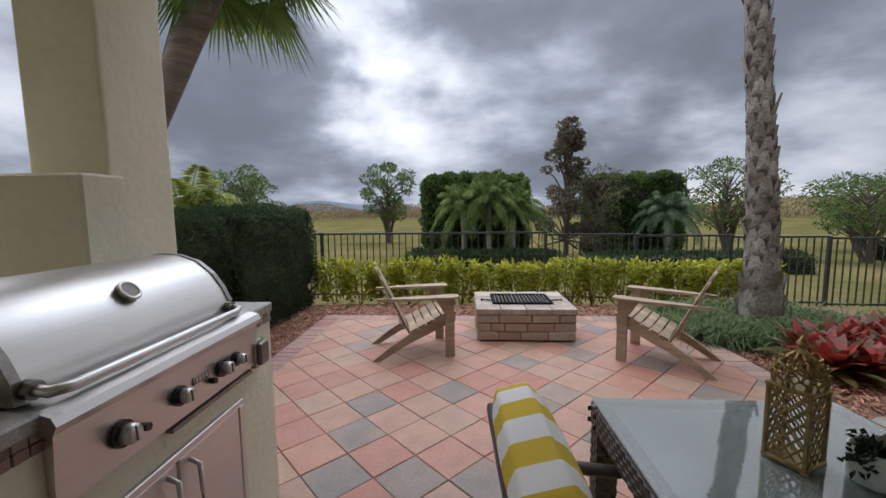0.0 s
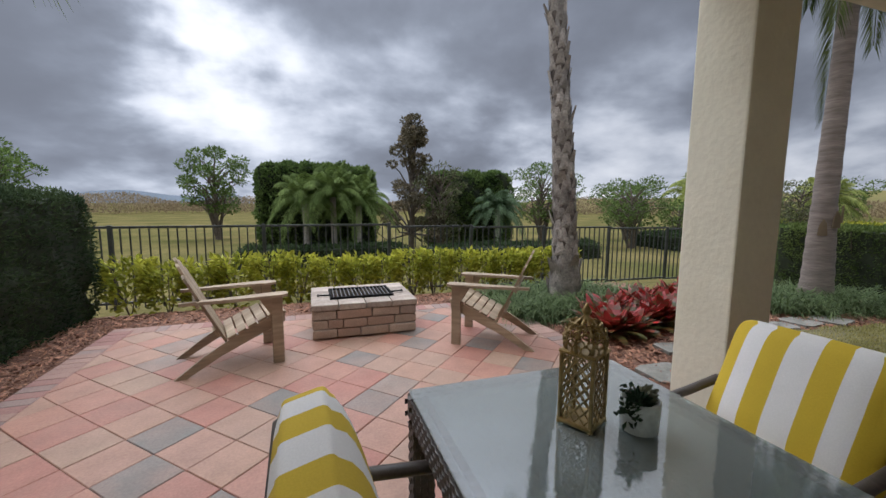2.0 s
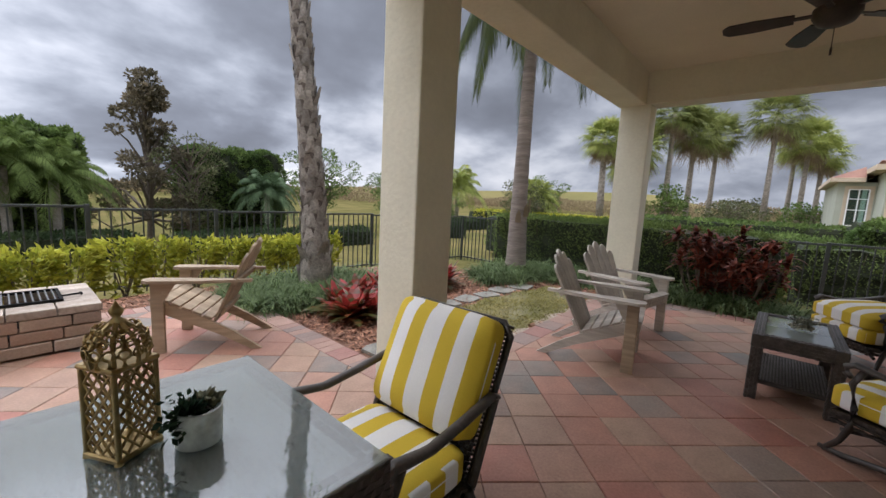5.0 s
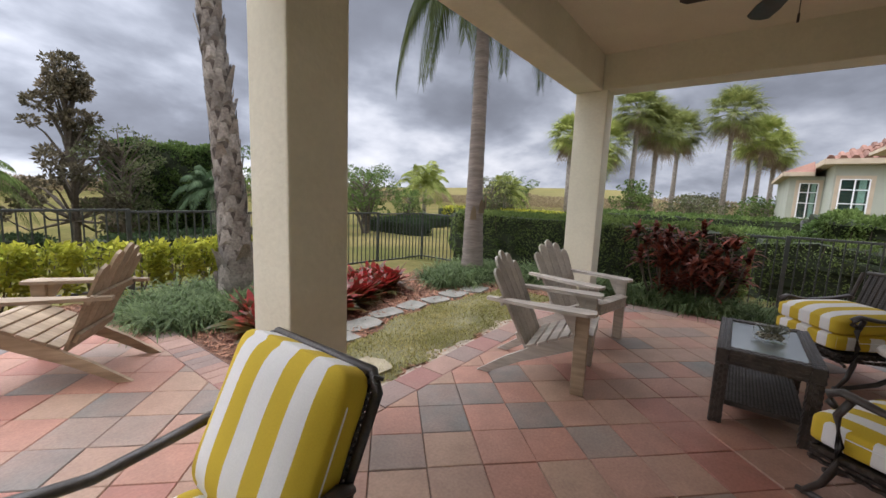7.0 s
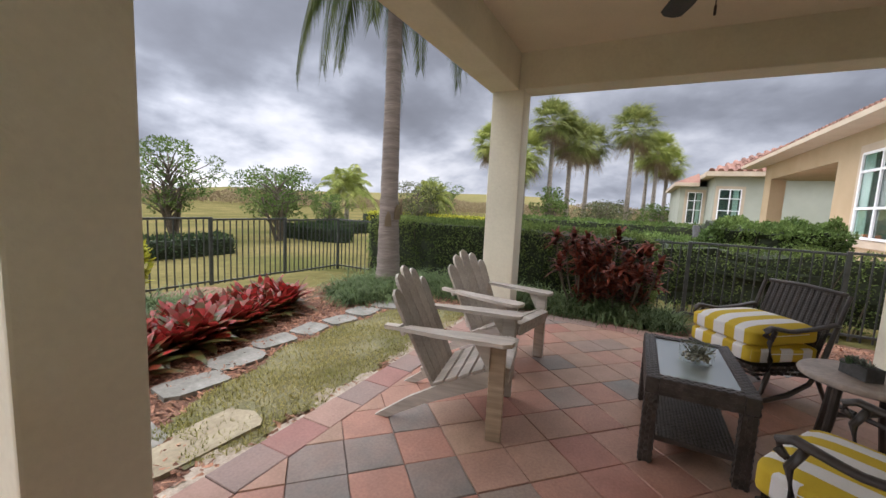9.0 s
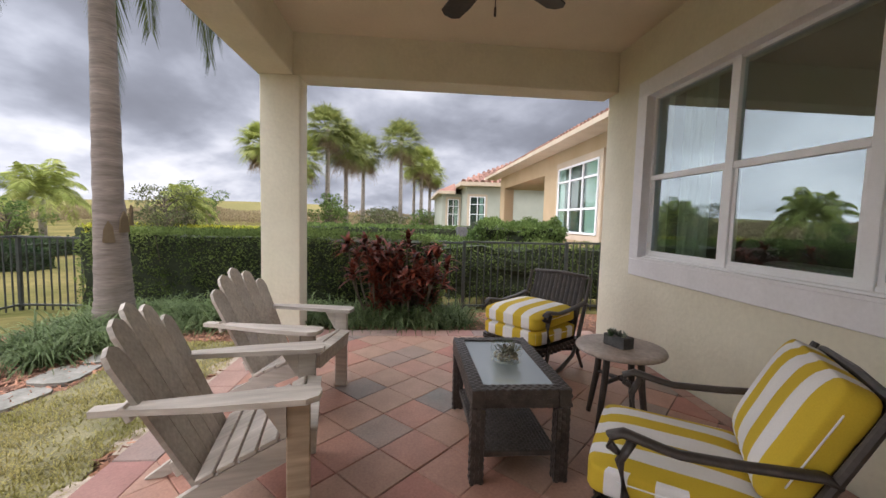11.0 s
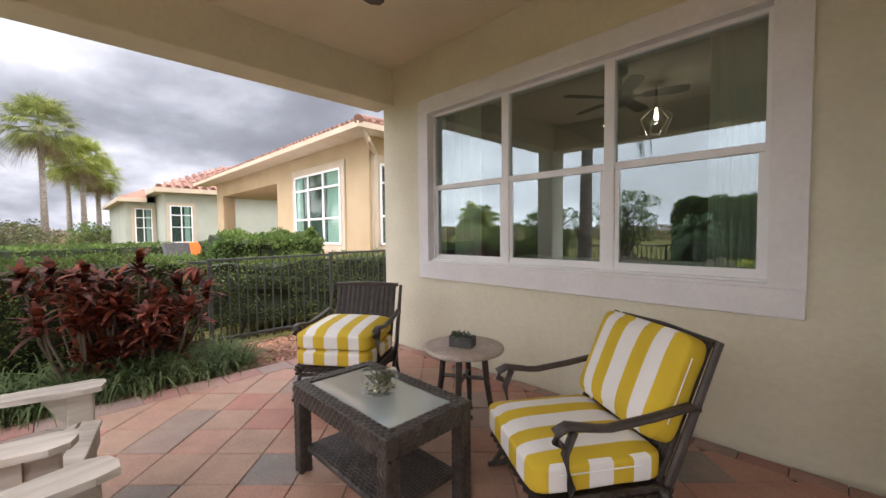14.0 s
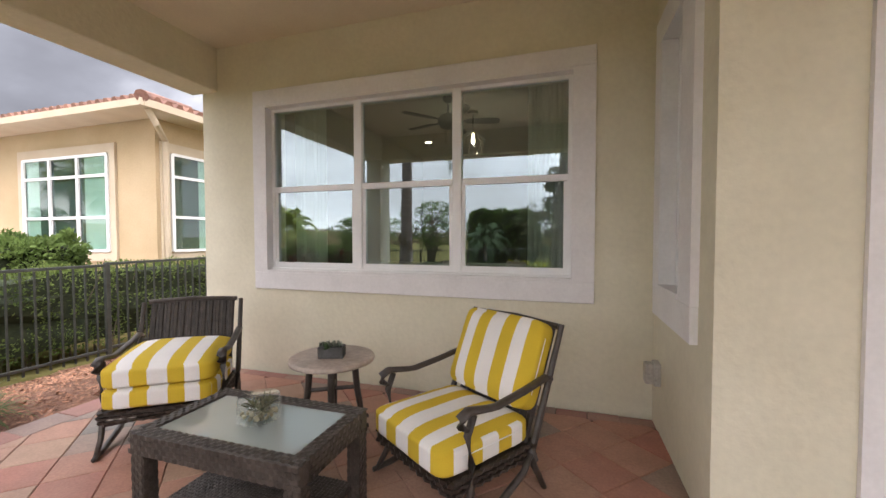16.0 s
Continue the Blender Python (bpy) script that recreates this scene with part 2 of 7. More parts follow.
def leaf_material(name, dark, light, rough=0.62, island=0.35, spec=0.12):
    m = material(name, dark, light, rough, 1.5, bump=0.0, island=island, spec=spec, stain=0.1)
    t = m.node_tree
    b = t.nodes["Principled BSDF"]
    # thin leaves let some light through
    thin = t.nodes.new("ShaderNodeBsdfTranslucent")
    t.links.new(b.inputs["Base Color"].links[0].from_socket, thin.inputs[0])
    mx = t.nodes.new("ShaderNodeMixShader")
    mx.inputs[0].default_value = 0.35
    t.links.new(b.outputs[0], mx.inputs[1])
    t.links.new(thin.outputs[0], mx.inputs[2])
    t.links.new(mx.outputs[0], t.nodes["Material Output"].inputs[0])
    return m


M = {}
M["stucco"] = material("stucco_sage", (0.70, 0.665, 0.525), (0.77, 0.735, 0.59), 0.9, 3.0, bump=0.55, bump_scale=30.0, dist=0.006, stain=0.05)
M["ceiling"] = material("ceiling_paint", (0.70, 0.63, 0.49), (0.76, 0.69, 0.54), 0.9, 2.0, bump=0.2, bump_scale=90.0, stain=0.06)
M["trim"] = material("white_trim", (0.76, 0.75, 0.76), (0.84, 0.83, 0.84), 0.6, 4.0, bump=0.1, bump_scale=50.0, stain=0.05)
M["vinyl"] = material("white_vinyl", (0.80, 0.81, 0.82), (0.86, 0.87, 0.88), 0.35, 5.0, bump=0.0, stain=0.03)
M["tan_stucco"] = material("tan_stucco", (0.42, 0.315, 0.185), (0.48, 0.365, 0.23), 0.9, 1.2, bump=0.4, bump_scale=30.0, stain=0.08)
M["tan_trim"] = material("cream_trim", (0.47, 0.38, 0.28), (0.54, 0.45, 0.34), 0.7, 2.0, bump=0.1, stain=0.05)
M["grey_stucco"] = material("grey_green_stucco", (0.35, 0.37, 0.31), (0.41, 0.43, 0.365), 0.9, 1.0, bump=0.3, bump_scale=30.0, stain=0.07)
M["roof"] = material("terracotta_roof_tile", (0.19, 0.092, 0.068), (0.31, 0.165, 0.120), 0.85, 1.5, bump=0.3, bump_scale=20.0, island=0.3)
# one dark colour for floor, walls and ceiling: the room's dimness is painted in
M["room"] = material("dim_room_surface", (0.13, 0.125, 0.11), (0.17, 0.16, 0.14), 0.9, 2.0, bump=0.0)
M["curtain"] = material("pale_green_curtain", (0.56, 0.62, 0.50), (0.68, 0.74, 0.62), 0.9, 3.0, bump=0.2)
M["glass"] = glass_material("window_glass", (0.80, 0.86, 0.84), 2.7, coat=(0.80, 0.92, 1.0))
M["far_glass"] = glass_material("far_window_glass", (0.80, 0.90, 0.87), 1.7)
# dimness of the far rooms, put into a dark green colour
M["far_room"] = material("far_room_shade", (0.03, 0.05, 0.045), (0.06, 0.085, 0.08), 0.9, 2.0, bump=0.0)
M["table_glass"] = glass_material("textured_table_glass", (0.72, 0.80, 0.78), 2.3, 0.010, 0.62)
M["frost_glass"] = glass_material("frosted_table_glass", (0.62, 0.70, 0.68), 2.6, 0.03, 0.30)
M["clear_glass"] = glass_material("bowl_glass", (0.93, 0.95, 0.94), 1.45)
M["steel"] = material("brushed_stainless_steel", (0.60, 0.585, 0.57), (0.70, 0.685, 0.67), 0.38, 3.0, metal=1.0, bump=0.02, bump_scale=120.0, stretch=(1, 0.06, 1), stain=0.05)
M["steel_dark"] = material("tarnished_steel", (0.20, 0.19, 0.18), (0.32, 0.30, 0.28), 0.38, 8.0, metal=1.0, bump=0.05)
M["knob"] = material("black_knob", (0.02, 0.02, 0.02), (0.04, 0.04, 0.04), 0.35, 8.0, bump=0.0)
M["granite"] = material("grey_granite", (0.30, 0.29, 0.28), (0.46, 0.44, 0.42), 0.35, 30.0, bump=0.1, bump_scale=140.0, stain=0.35)
M["mosaic"] = palette_material("stone_mosaic", [(0.30, 0.22, 0.17), (0.16, 0.09, 0.08), (0.40, 0.33, 0.27), (0.24, 0.15, 0.12)], 0.5)
M["teak"] = material("weathered_teak", (0.30, 0.22, 0.145), (0.46, 0.36, 0.255), 0.75, 5.0, bump=0.5, bump_scale=45.0, stretch=(0.12, 1, 1), obj_random=0.15, stain=0.3)
M["greywood"] = material("silvered_teak", (0.42, 0.375, 0.32), (0.60, 0.55, 0.485), 0.8, 5.0, bump=0.5, bump_scale=45.0, stretch=(0.12, 1, 1), obj_random=0.12, stain=0.25)
M["wicker"] = material("dark_brown_wicker", (0.022, 0.017, 0.014), (0.055, 0.042, 0.034), 0.42, 20.0, bump=0.6, bump_scale=120.0, island=0.35, stain=0.3)
M["wicker_grey"] = material("grey_brown_wicker", (0.038, 0.031, 0.027), (0.080, 0.066, 0.057), 0.45, 20.0, bump=0.5, bump_scale=120.0, island=0.18, stain=0.3)
M["iron"] = material("bronze_painted_aluminium", (0.040, 0.032, 0.028), (0.075, 0.062, 0.054), 0.42, 14.0, bump=0.2, bump_scale=80.0, spec=0.5)
M["fence"] = material("black_bronze_fence_paint", (0.030, 0.034, 0.032), (0.055, 0.06, 0.057), 0.45, 8.0, bump=0.1)
M["brass"] = material("antique_gold_metal", (0.30, 0.21, 0.09), (0.46, 0.34, 0.16), 0.36, 18.0, metal=1.0, bump=0.25, bump_scale=60.0, stain=0.3)
M["pot"] = material("pale_glazed_pot", (0.55, 0.60, 0.58), (0.66, 0.70, 0.68), 0.3, 10.0, bump=0.05)
M["slate"] = material("dark_slate_planter", (0.05, 0.05, 0.05), (0.10, 0.10, 0.10), 0.7, 14.0, bump=0.5)
M["stonetop"] = material("travertine_tabletop", (0.36, 0.29, 0.24), (0.50, 0.42, 0.36), 0.45, 7.0, bump=0.1, bump_scale=40.0)
M["pebble"] = material("pebbles_and_moss", (0.18, 0.16, 0.10), (0.36, 0.33, 0.25), 0.9, 20.0, bump=0.4, island=0.5)
M["char"] = material("black_iron_grate", (0.008, 0.008, 0.008), (0.02, 0.02, 0.02), 0.85, 14.0, bump=0.2, spec=0.1)
M["grate_bar"] = material("worn_grate_steel", (0.10, 0.10, 0.105), (0.20, 0.20, 0.21), 0.45, 14.0, metal=0.6, bump=0.2)
M["far_curtain"] = material("far_curtain", (0.40, 0.47, 0.43), (0.50, 0.57, 0.52), 0.9, 3.0, bump=0.1)
M["mulch_ground"] = material("mulch_bed", (0.15, 0.07, 0.043), (0.31, 0.165, 0.11), 0.95, 14.0, bump=1.0, bump_scale=70.0, dist=0.02, stain=0.5)
M["mulch"] = material("wood_mulch_chips", (0.22, 0.095, 0.055), (0.44, 0.235, 0.15), 0.9, 20.0, bump=0.0, island=0.5)
M["soil_grass"] = material("thin_lawn", (0.16, 0.15, 0.07), (0.30, 0.27, 0.15), 0.95, 5.0, bump=0.7, bump_scale=90.0, dist=0.01, stain=0.4)
M["field"] = material("dry_field", (0.085, 0.088, 0.030), (0.185, 0.150, 0.065), 0.95, 0.35, bump=0.6, bump_scale=6.0, dist=0.05, stain=0.3, spec=0.0)
M["scrub"] = leaf_material("dry_scrub", (0.21, 0.16, 0.10), (0.32, 0.255, 0.16), 0.9, 0.15, 0.0)
M["far_hill"] = material("far_grass_hill", (0.15, 0.14, 0.06), (0.24, 0.20, 0.09), 0.95, 0.05, bump=0.0, spec=0.0)
# blue-grey of distance haze, painted into the hill colour
M["blue_hill"] = material("far_hazed_hill", (0.10, 0.13, 0.16), (0.14, 0.17, 0.21), 0.95, 0.05, bump=0.0)
M["stepstone"] = material("limestone_step", (0.18, 0.175, 0.15), (0.30, 0.285, 0.25), 0.85, 6.0, bump=0.4, bump_scale=40.0)
M["sandstone"] = material("buff_sandstone_step", (0.28, 0.23, 0.15), (0.40, 0.34, 0.23), 0.85, 6.0, bump=0.4, bump_scale=40.0)
M["grass"] = leaf_material("grass_blades", (0.21, 0.21, 0.055), (0.45, 0.385, 0.16), 0.7, 0.35)
M["hedge"] = leaf_material("hedge_leaf", (0.07, 0.11, 0.03), (0.19, 0.245, 0.075))
# near-black core colour: the shade between the leaves is painted in
M["hedge_core"] = material("hedge_inner_shade", (0.014, 0.020, 0.009), (0.035, 0.046, 0.020), 0.95, 12.0, bump=0.5)
M["yew"] = leaf_material("dark_podocarpus_leaf", (0.022, 0.042, 0.020), (0.080, 0.115, 0.050))
M["lime"] = leaf_material("lime_yellow_leaf", (0.17, 0.22, 0.025), (0.58, 0.54, 0.075), 0.5, 0.45)
M["tree_leaf"] = leaf_material("tree_leaf", (0.055, 0.10, 0.028), (0.18, 0.25, 0.075))
M["olive_leaf"] = leaf_material("olive_leaf", (0.07, 0.085, 0.04), (0.17, 0.18, 0.09))
M["bronze_leaf"] = leaf_material("bronze_magnolia_leaf", (0.08, 0.078, 0.05), (0.22, 0.18, 0.12))
M["maroon"] = leaf_material("maroon_cordyline_leaf", (0.06, 0.018, 0.014), (0.30, 0.075, 0.04), 0.42, 0.7)
M["frond"] = leaf_material("palm_frond", (0.08, 0.125, 0.03), (0.21, 0.28, 0.085), 0.7, 0.35)
M["sabal"] = leaf_material("grey_green_sabal_frond", (0.115, 0.145, 0.045), (0.29, 0.315, 0.10), 0.6, 0.35)
M["foxtail"] = leaf_material("dark_foxtail_frond", (0.035, 0.055, 0.015), (0.11, 0.13, 0.04), 0.6, 0.4)
# brighter copy of the frond green, with sunlight put into the colour
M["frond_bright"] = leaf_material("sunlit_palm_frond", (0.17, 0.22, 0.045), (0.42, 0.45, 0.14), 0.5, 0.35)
M["frond_blue"] = leaf_material("blue_green_date_frond", (0.06, 0.105, 0.05), (0.14, 0.205, 0.105), 0.5, 0.3)
M["dead_frond"] = leaf_material("dry_palm_boot", (0.18, 0.13, 0.08), (0.32, 0.25, 0.17), 0.85, 0.3)
M["liriope"] = leaf_material("grey_green_strap_leaf", (0.065, 0.105, 0.04), (0.235, 0.30, 0.135), 0.5, 0.4)
M["succulent"] = leaf_material("succulent_leaf", (0.10, 0.12, 0.08), (0.30, 0.27, 0.18), 0.5, 0.5)
M["pale_succulent"] = leaf_material("pale_blue_succulent_leaf", (0.16, 0.20, 0.16), (0.40, 0.40, 0.34), 0.5, 0.5)
M["jade"] = leaf_material("dark_jade_leaf", (0.015, 0.035, 0.02), (0.05, 0.08, 0.045), 0.4, 0.4)
M["bark"] = material("grey_brown_palm_bark", (0.19, 0.165, 0.145), (0.38, 0.34, 0.30), 0.9, 6.0, bump=0.9, bump_scale=40.0, dist=0.01, island=0.25, stain=0.4)
# darkened trunk core: shade in the gaps between boots put into its colour
M["boot_gap"] = material("boot_gap_shade", (0.07, 0.055, 0.045), (0.15, 0.12, 0.10), 0.9, 8.0, bump=0.8, bump_scale=40.0, stain=0.4)
M["smooth_bark"] = material("ringed_palm_trunk", (0.17, 0.135, 0.115), (0.30, 0.25, 0.22), 0.85, 5.0, bump=0.5, bump_scale=30.0, stretch=(0.3, 0.3, 3.0), stain=0.35)
M["twig"] = material("shrub_stem", (0.09, 0.07, 0.05), (0.17, 0.14, 0.11), 0.9, 12.0, bump=0.4)
M["fanblade"] = material("dark_walnut_fan_blade", (0.03, 0.02, 0.015), (0.06, 0.04, 0.03), 0.5, 8.0, bump=0.1)
M["outlet"] = material("grey_outlet_cover", (0.42, 0.40, 0.36), (0.52, 0.50, 0.46), 0.5, 10.0, bump=0.1)
M["bulb"] = glow_material("warm_bulb", (1.0, 0.82, 0.55), 6.0)
M["orange"] = material("orange_fabric", (0.70, 0.16, 0.03), (0.85, 0.24, 0.05), 0.8, 10.0)
M["water"] = material("pool_water", (0.05, 0.30, 0.36), (0.12, 0.45, 0.50), 0.1, 2.0, bump=0.1)
M["deck"] = material("pink_pool_deck", (0.52, 0.40, 0.36), (0.64, 0.52, 0.46), 0.85, 3.0, bump=0.2)
M["paver"] = palette_material("concrete_pavers", [(0.40, 0.19, 0.13), (0.38, 0.22, 0.15), (0.37, 0.24, 0.165), (0.36, 0.145, 0.105), (0.17, 0.165, 0.15), (0.39, 0.205, 0.145), (0.35, 0.225, 0.16), (0.25, 0.195, 0.16), (0.39, 0.185, 0.13), (0.37, 0.21, 0.15)], 0.58, 7.0, blend=(0.08, 0.55))
M["border"] = palette_material("border_bricks", [(0.33, 0.20, 0.16), (0.26, 0.19, 0.165), (0.37, 0.23, 0.18), (0.31, 0.15, 0.125)], 0.7)
M["block"] = palette_material("tumbled_stone_blocks", [(0.36, 0.24, 0.18), (0.28, 0.22, 0.18), (0.41, 0.31, 0.24), (0.24, 0.17, 0.14), (0.44, 0.35, 0.28)], 0.9)
M["cap"] = material("pit_cap_stone", (0.30, 0.24, 0.195), (0.46, 0.39, 0.33), 0.85, 6.0, bump=0.5, bump_scale=40.0, obj_random=0.22)
M["sand"] = material("sandy_soil", (0.36, 0.29, 0.22), (0.52, 0.44, 0.35), 0.95, 20.0, bump=0.6, bump_scale=90.0)
M["joint"] = material("paver_joint_sand", (0.06, 0.045, 0.036), (0.11, 0.085, 0.065), 0.95, 30.0, bump=0.4)


def stripe_material():
    """Yellow and white woven cloth, stripes across the cushion's local x."""
    m = material("yellow_white_striped_cloth", (0.9, 0.9, 0.9), (1.0, 1.0, 1.0), 0.9, 4.0, bump=0.25, bump_scale=220.0, dist=0.002, stain=0.06)
    t = m.node_tree
    L = t.links.new
    b = t.nodes["Principled BSDF"]
    src = b.inputs["Base Color"].links[0].from_socket
    uv = t.nodes.new("ShaderNodeUVMap")
    sp = t.nodes.new("ShaderNodeSeparateXYZ")
    L(uv.outputs[0], sp.inputs[0])
    fr = t.nodes.new("ShaderNodeMath")
    fr.operation = "FRACT"
    L(sp.outputs[0], fr.inputs[0])
    gt = t.nodes.new("ShaderNodeMath")
    gt.operation = "GREATER_THAN"
    gt.inputs[1].default_value = 0.5
    L(fr.outputs[0], gt.inputs[0])
    mx = t.nodes.new("ShaderNodeMixRGB")
    mx.inputs[1].default_value, mx.inputs[2].default_value = (0.66, 0.47, 0.035, 1), (0.84, 0.83, 0.81, 1)
    L(gt.outputs[0], mx.inputs[0])
    mul = t.nodes.new("ShaderNodeMixRGB")
    mul.blend_type = "MULTIPLY"
    mul.inputs[0].default_value = 1.0
    L(mx.outputs[0], mul.inputs[1])
    L(src, mul.inputs[2])
    L(mul.outputs[0], b.inputs["Base Color"])
    return m


M["stripe"] = stripe_material()


def bromeliad_material():
    """Red towards the leaf tips, green at the heart."""
    m = leaf_material("red_bromeliad_leaf", (0.15, 0.008, 0.014), (0.46, 0.048, 0.035), 0.30, 0.6, 0.5)
    t = m.node_tree
    L = t.links.new
    b = t.nodes["Principled BSDF"]
    src = b.inputs["Base Color"].links[0].from_socket
    tc = t.nodes.new("ShaderNodeTexCoord")
    ln = t.nodes.new("ShaderNodeSeparateXYZ")
    L(tc.outputs["Object"], ln.inputs[0])
    n = t.nodes.new("ShaderNodeTexNoise")
    n.inputs["Scale"].default_value = 9.0
    L(tc.outputs["Object"], n.inputs["Vector"])
    ad = t.nodes.new("ShaderNodeMath")
    ad.operation = "MULTIPLY_ADD"
    ad.inputs[1].default_value, ad.inputs[2].default_value = 0.22, -0.11
    L(n.outputs[0], ad.inputs[0])
    geo = t.nodes.new("ShaderNodeNewGeometry")
    each = t.nodes.new("ShaderNodeMath")
    each.operation = "MULTIPLY_ADD"
    each.inputs[1].default_value = 0.22
    L(geo.outputs["Random Per Island"], each.inputs[0])
    L(ad.outputs[0], each.inputs[2])
    off = t.nodes.new("ShaderNodeMath")
    off.operation = "SUBTRACT"
    off.inputs[1].default_value = 0.13
    L(each.outputs[0], off.inputs[0])
    s = t.nodes.new("ShaderNodeMath")
    L(ln.outputs[2], s.inputs[0])
    L(off.outputs[0], s.inputs[1])
    mr = t.nodes.new("ShaderNodeMapRange")
    for i, v in ((1, 0.09), (2, 0.25), (3, 0.0), (4, 1.0)):
        mr.inputs[i].default_value = v
    L(s.outputs[0], mr.inputs[0])
    mx = t.nodes.new("ShaderNodeMixRGB")
    mx.inputs[1].default_value = (0.085, 0.10, 0.03, 1)
    L(mr.outputs[0], mx.inputs[0])
    L(src, mx.inputs[2])
    L(mx.outputs[0], b.inputs["Base Color"])
    return m


M["bromeliad"] = bromeliad_material()


# ---- geometry helpers ----
def obj_from_bm(name, bm, mat, parent=None, label="", smooth=False):
    me = bpy.data.meshes.new(name)
    bm.to_mesh(me)
    bm.free()
    if mat is not None:
        me.materials.append(mat)
    if smooth:
        me.polygons.foreach_set("use_smooth", [True] * len(me.polygons))
    ob = new(name, me)
    if parent is not None:
        ob.parent = parent
    if label:
        tagged(ob, label)
    return ob


def part(name, bm, mat, parent, label="", smooth=False):
    return obj_from_bm(name, bm, mat, parent, label, smooth)


def share(name, mesh, parent, m):
    ob = new(name, mesh)
    ob.parent = parent
    ob.matrix_basis = m
    return ob


def thing(name, label, category, m=None, group="", kind=""):
    ob = tagged(new(name), label, category, group, kind)
    ob.empty_display_size = 0.1
    if m is not None:
        ob.matrix_basis = m
    return ob


def box(bm, c, s, m=None, bevel=0.0, seg=1):
    r = bmesh.ops.create_cube(bm, size=1.0)
    vs = r["verts"]
    bmesh.ops.scale(bm, vec=s, verts=vs)
    if bevel:
        es = list({e for v in vs for e in v.link_edges})
        rb = bmesh.ops.bevel(bm, geom=es, offset=bevel, segments=seg, affect="EDGES", profile=0.6)
        vs = list({v for f in rb["faces"] for v in f.verts} | {v for v in vs if v.is_valid})
    mm = Matrix.Translation(c) @ (m if m is not None else Matrix())
    bmesh.ops.transform(bm, matrix=mm, verts=vs)
    return vs


def bx(c, s, m=None, bevel=0.0, seg=1):
    bm = bmesh.new()
    box(bm, c, s, m, bevel, seg)
    return bm


def span(lo, hi, bevel=0.0):
    return bx([(a + b) / 2 for a, b in zip(lo, hi)], [b - a for a, b in zip(lo, hi)], None, bevel)


def tube(bm, pts, radii, seg=8, flat=(1.0, 1.0), cap=True, up=(0, 0, 1)):
    """A tube along pts; flat scales its section sideways and along its up axis."""
    pts = [Vector(p) for p in pts]
    if not hasattr(radii, "__len__"):
        radii = [radii] * len(pts)
    rings = []
    for i, p in enumerate(pts):
        d = (pts[min(i + 1, len(pts) - 1)] - pts[max(i - 1, 0)]).normalized()
        a = Vector(up).cross(d)
        if a.length < 1e-3:
            a = Vector((1, 0, 0)).cross(d)
            if a.length < 1e-3:
                a = Vector((0, 1, 0)).cross(d)
        a.normalize()
        b = d.cross(a)
        rings.append([bm.verts.new(p + radii[i] * (a * math.cos(k) * flat[0] + b * math.sin(k) * flat[1])) for k in [2 * math.pi * j / seg for j in range(seg)]])
    for r0, r1 in zip(rings, rings[1:]):
        for j in range(seg):
            bm.faces.new((r0[j], r0[(j + 1) % seg], r1[(j + 1) % seg], r1[j]))
    if cap:
        bm.faces.new(rings[0][::-1])
        bm.faces.new(rings[-1])
    return rings


def tb(pts, radii, seg=8, flat=(1.0, 1.0), up=(0, 0, 1)):
    bm = bmesh.new()
    tube(bm, pts, radii, seg, flat, True, up)
    return bm


def lathe(profile, seg=24, square=False):
    """Profile of (radius, z) turned round z."""
    bm = bmesh.new()
    rings = []
    for r, z in profile:
        rings.append([bm.verts.new((r * math.cos(2 * math.pi * j / seg), r * math.sin(2 * math.pi * j / seg), z)) for j in range(seg)])
    for r0, r1 in zip(rings, rings[1:]):
        for j in range(seg):
            bm.faces.new((r0[j], r0[(j + 1) % seg], r1[(j + 1) % seg], r1[j]))
    bm.faces.new(rings[0][::-1])
    bm.faces.new(rings[-1])
    return bm


def hoop(radius, z, r, seg=28):
    """A ring of round section about the z axis."""
    bm = bmesh.new()
    rings = []
    for j in range(seg):
        a = 2 * math.pi * j / seg
        rings.append([bm.verts.new(((radius + r * math.cos(b)) * math.cos(a), (radius + r * math.cos(b)) * math.sin(a), z + r * math.sin(b))) for b in [2 * math.pi * k / 8 for k in range(8)]])
    for j in range(seg):
        p, q = rings[j], rings[(j + 1) % seg]
        for k in range(8):
            bm.faces.new((p[k], q[k], q[(k + 1) % 8], p[(k + 1) % 8]))
    return bm


def prism(outline, depth, axis="y"):
    """A flat outline of (a, b) points given thickness: axis y -> (a, y, b); axis x -> (x, a, b); axis z -> (a, b, z)."""
    bm = bmesh.new()
    put = {"y": lambda a, b, d: (a, d, b), "x": lambda a, b, d: (d, a, b), "z": lambda a, b, d: (a, b, d)}[axis]
    f = [bm.verts.new(put(a, b, -depth / 2)) for a, b in outline]
    g = [bm.verts.new(put(a, b, depth / 2)) for a, b in outline]
    bm.faces.new(f)
    bm.faces.new(g[::-1])
    n = len(f)
    for i in range(n):
        bm.faces.new((f[i], g[i], g[(i + 1) % n], f[(i + 1) % n]))
    bmesh.ops.recalc_face_normals(bm, faces=bm.faces)
    return bm


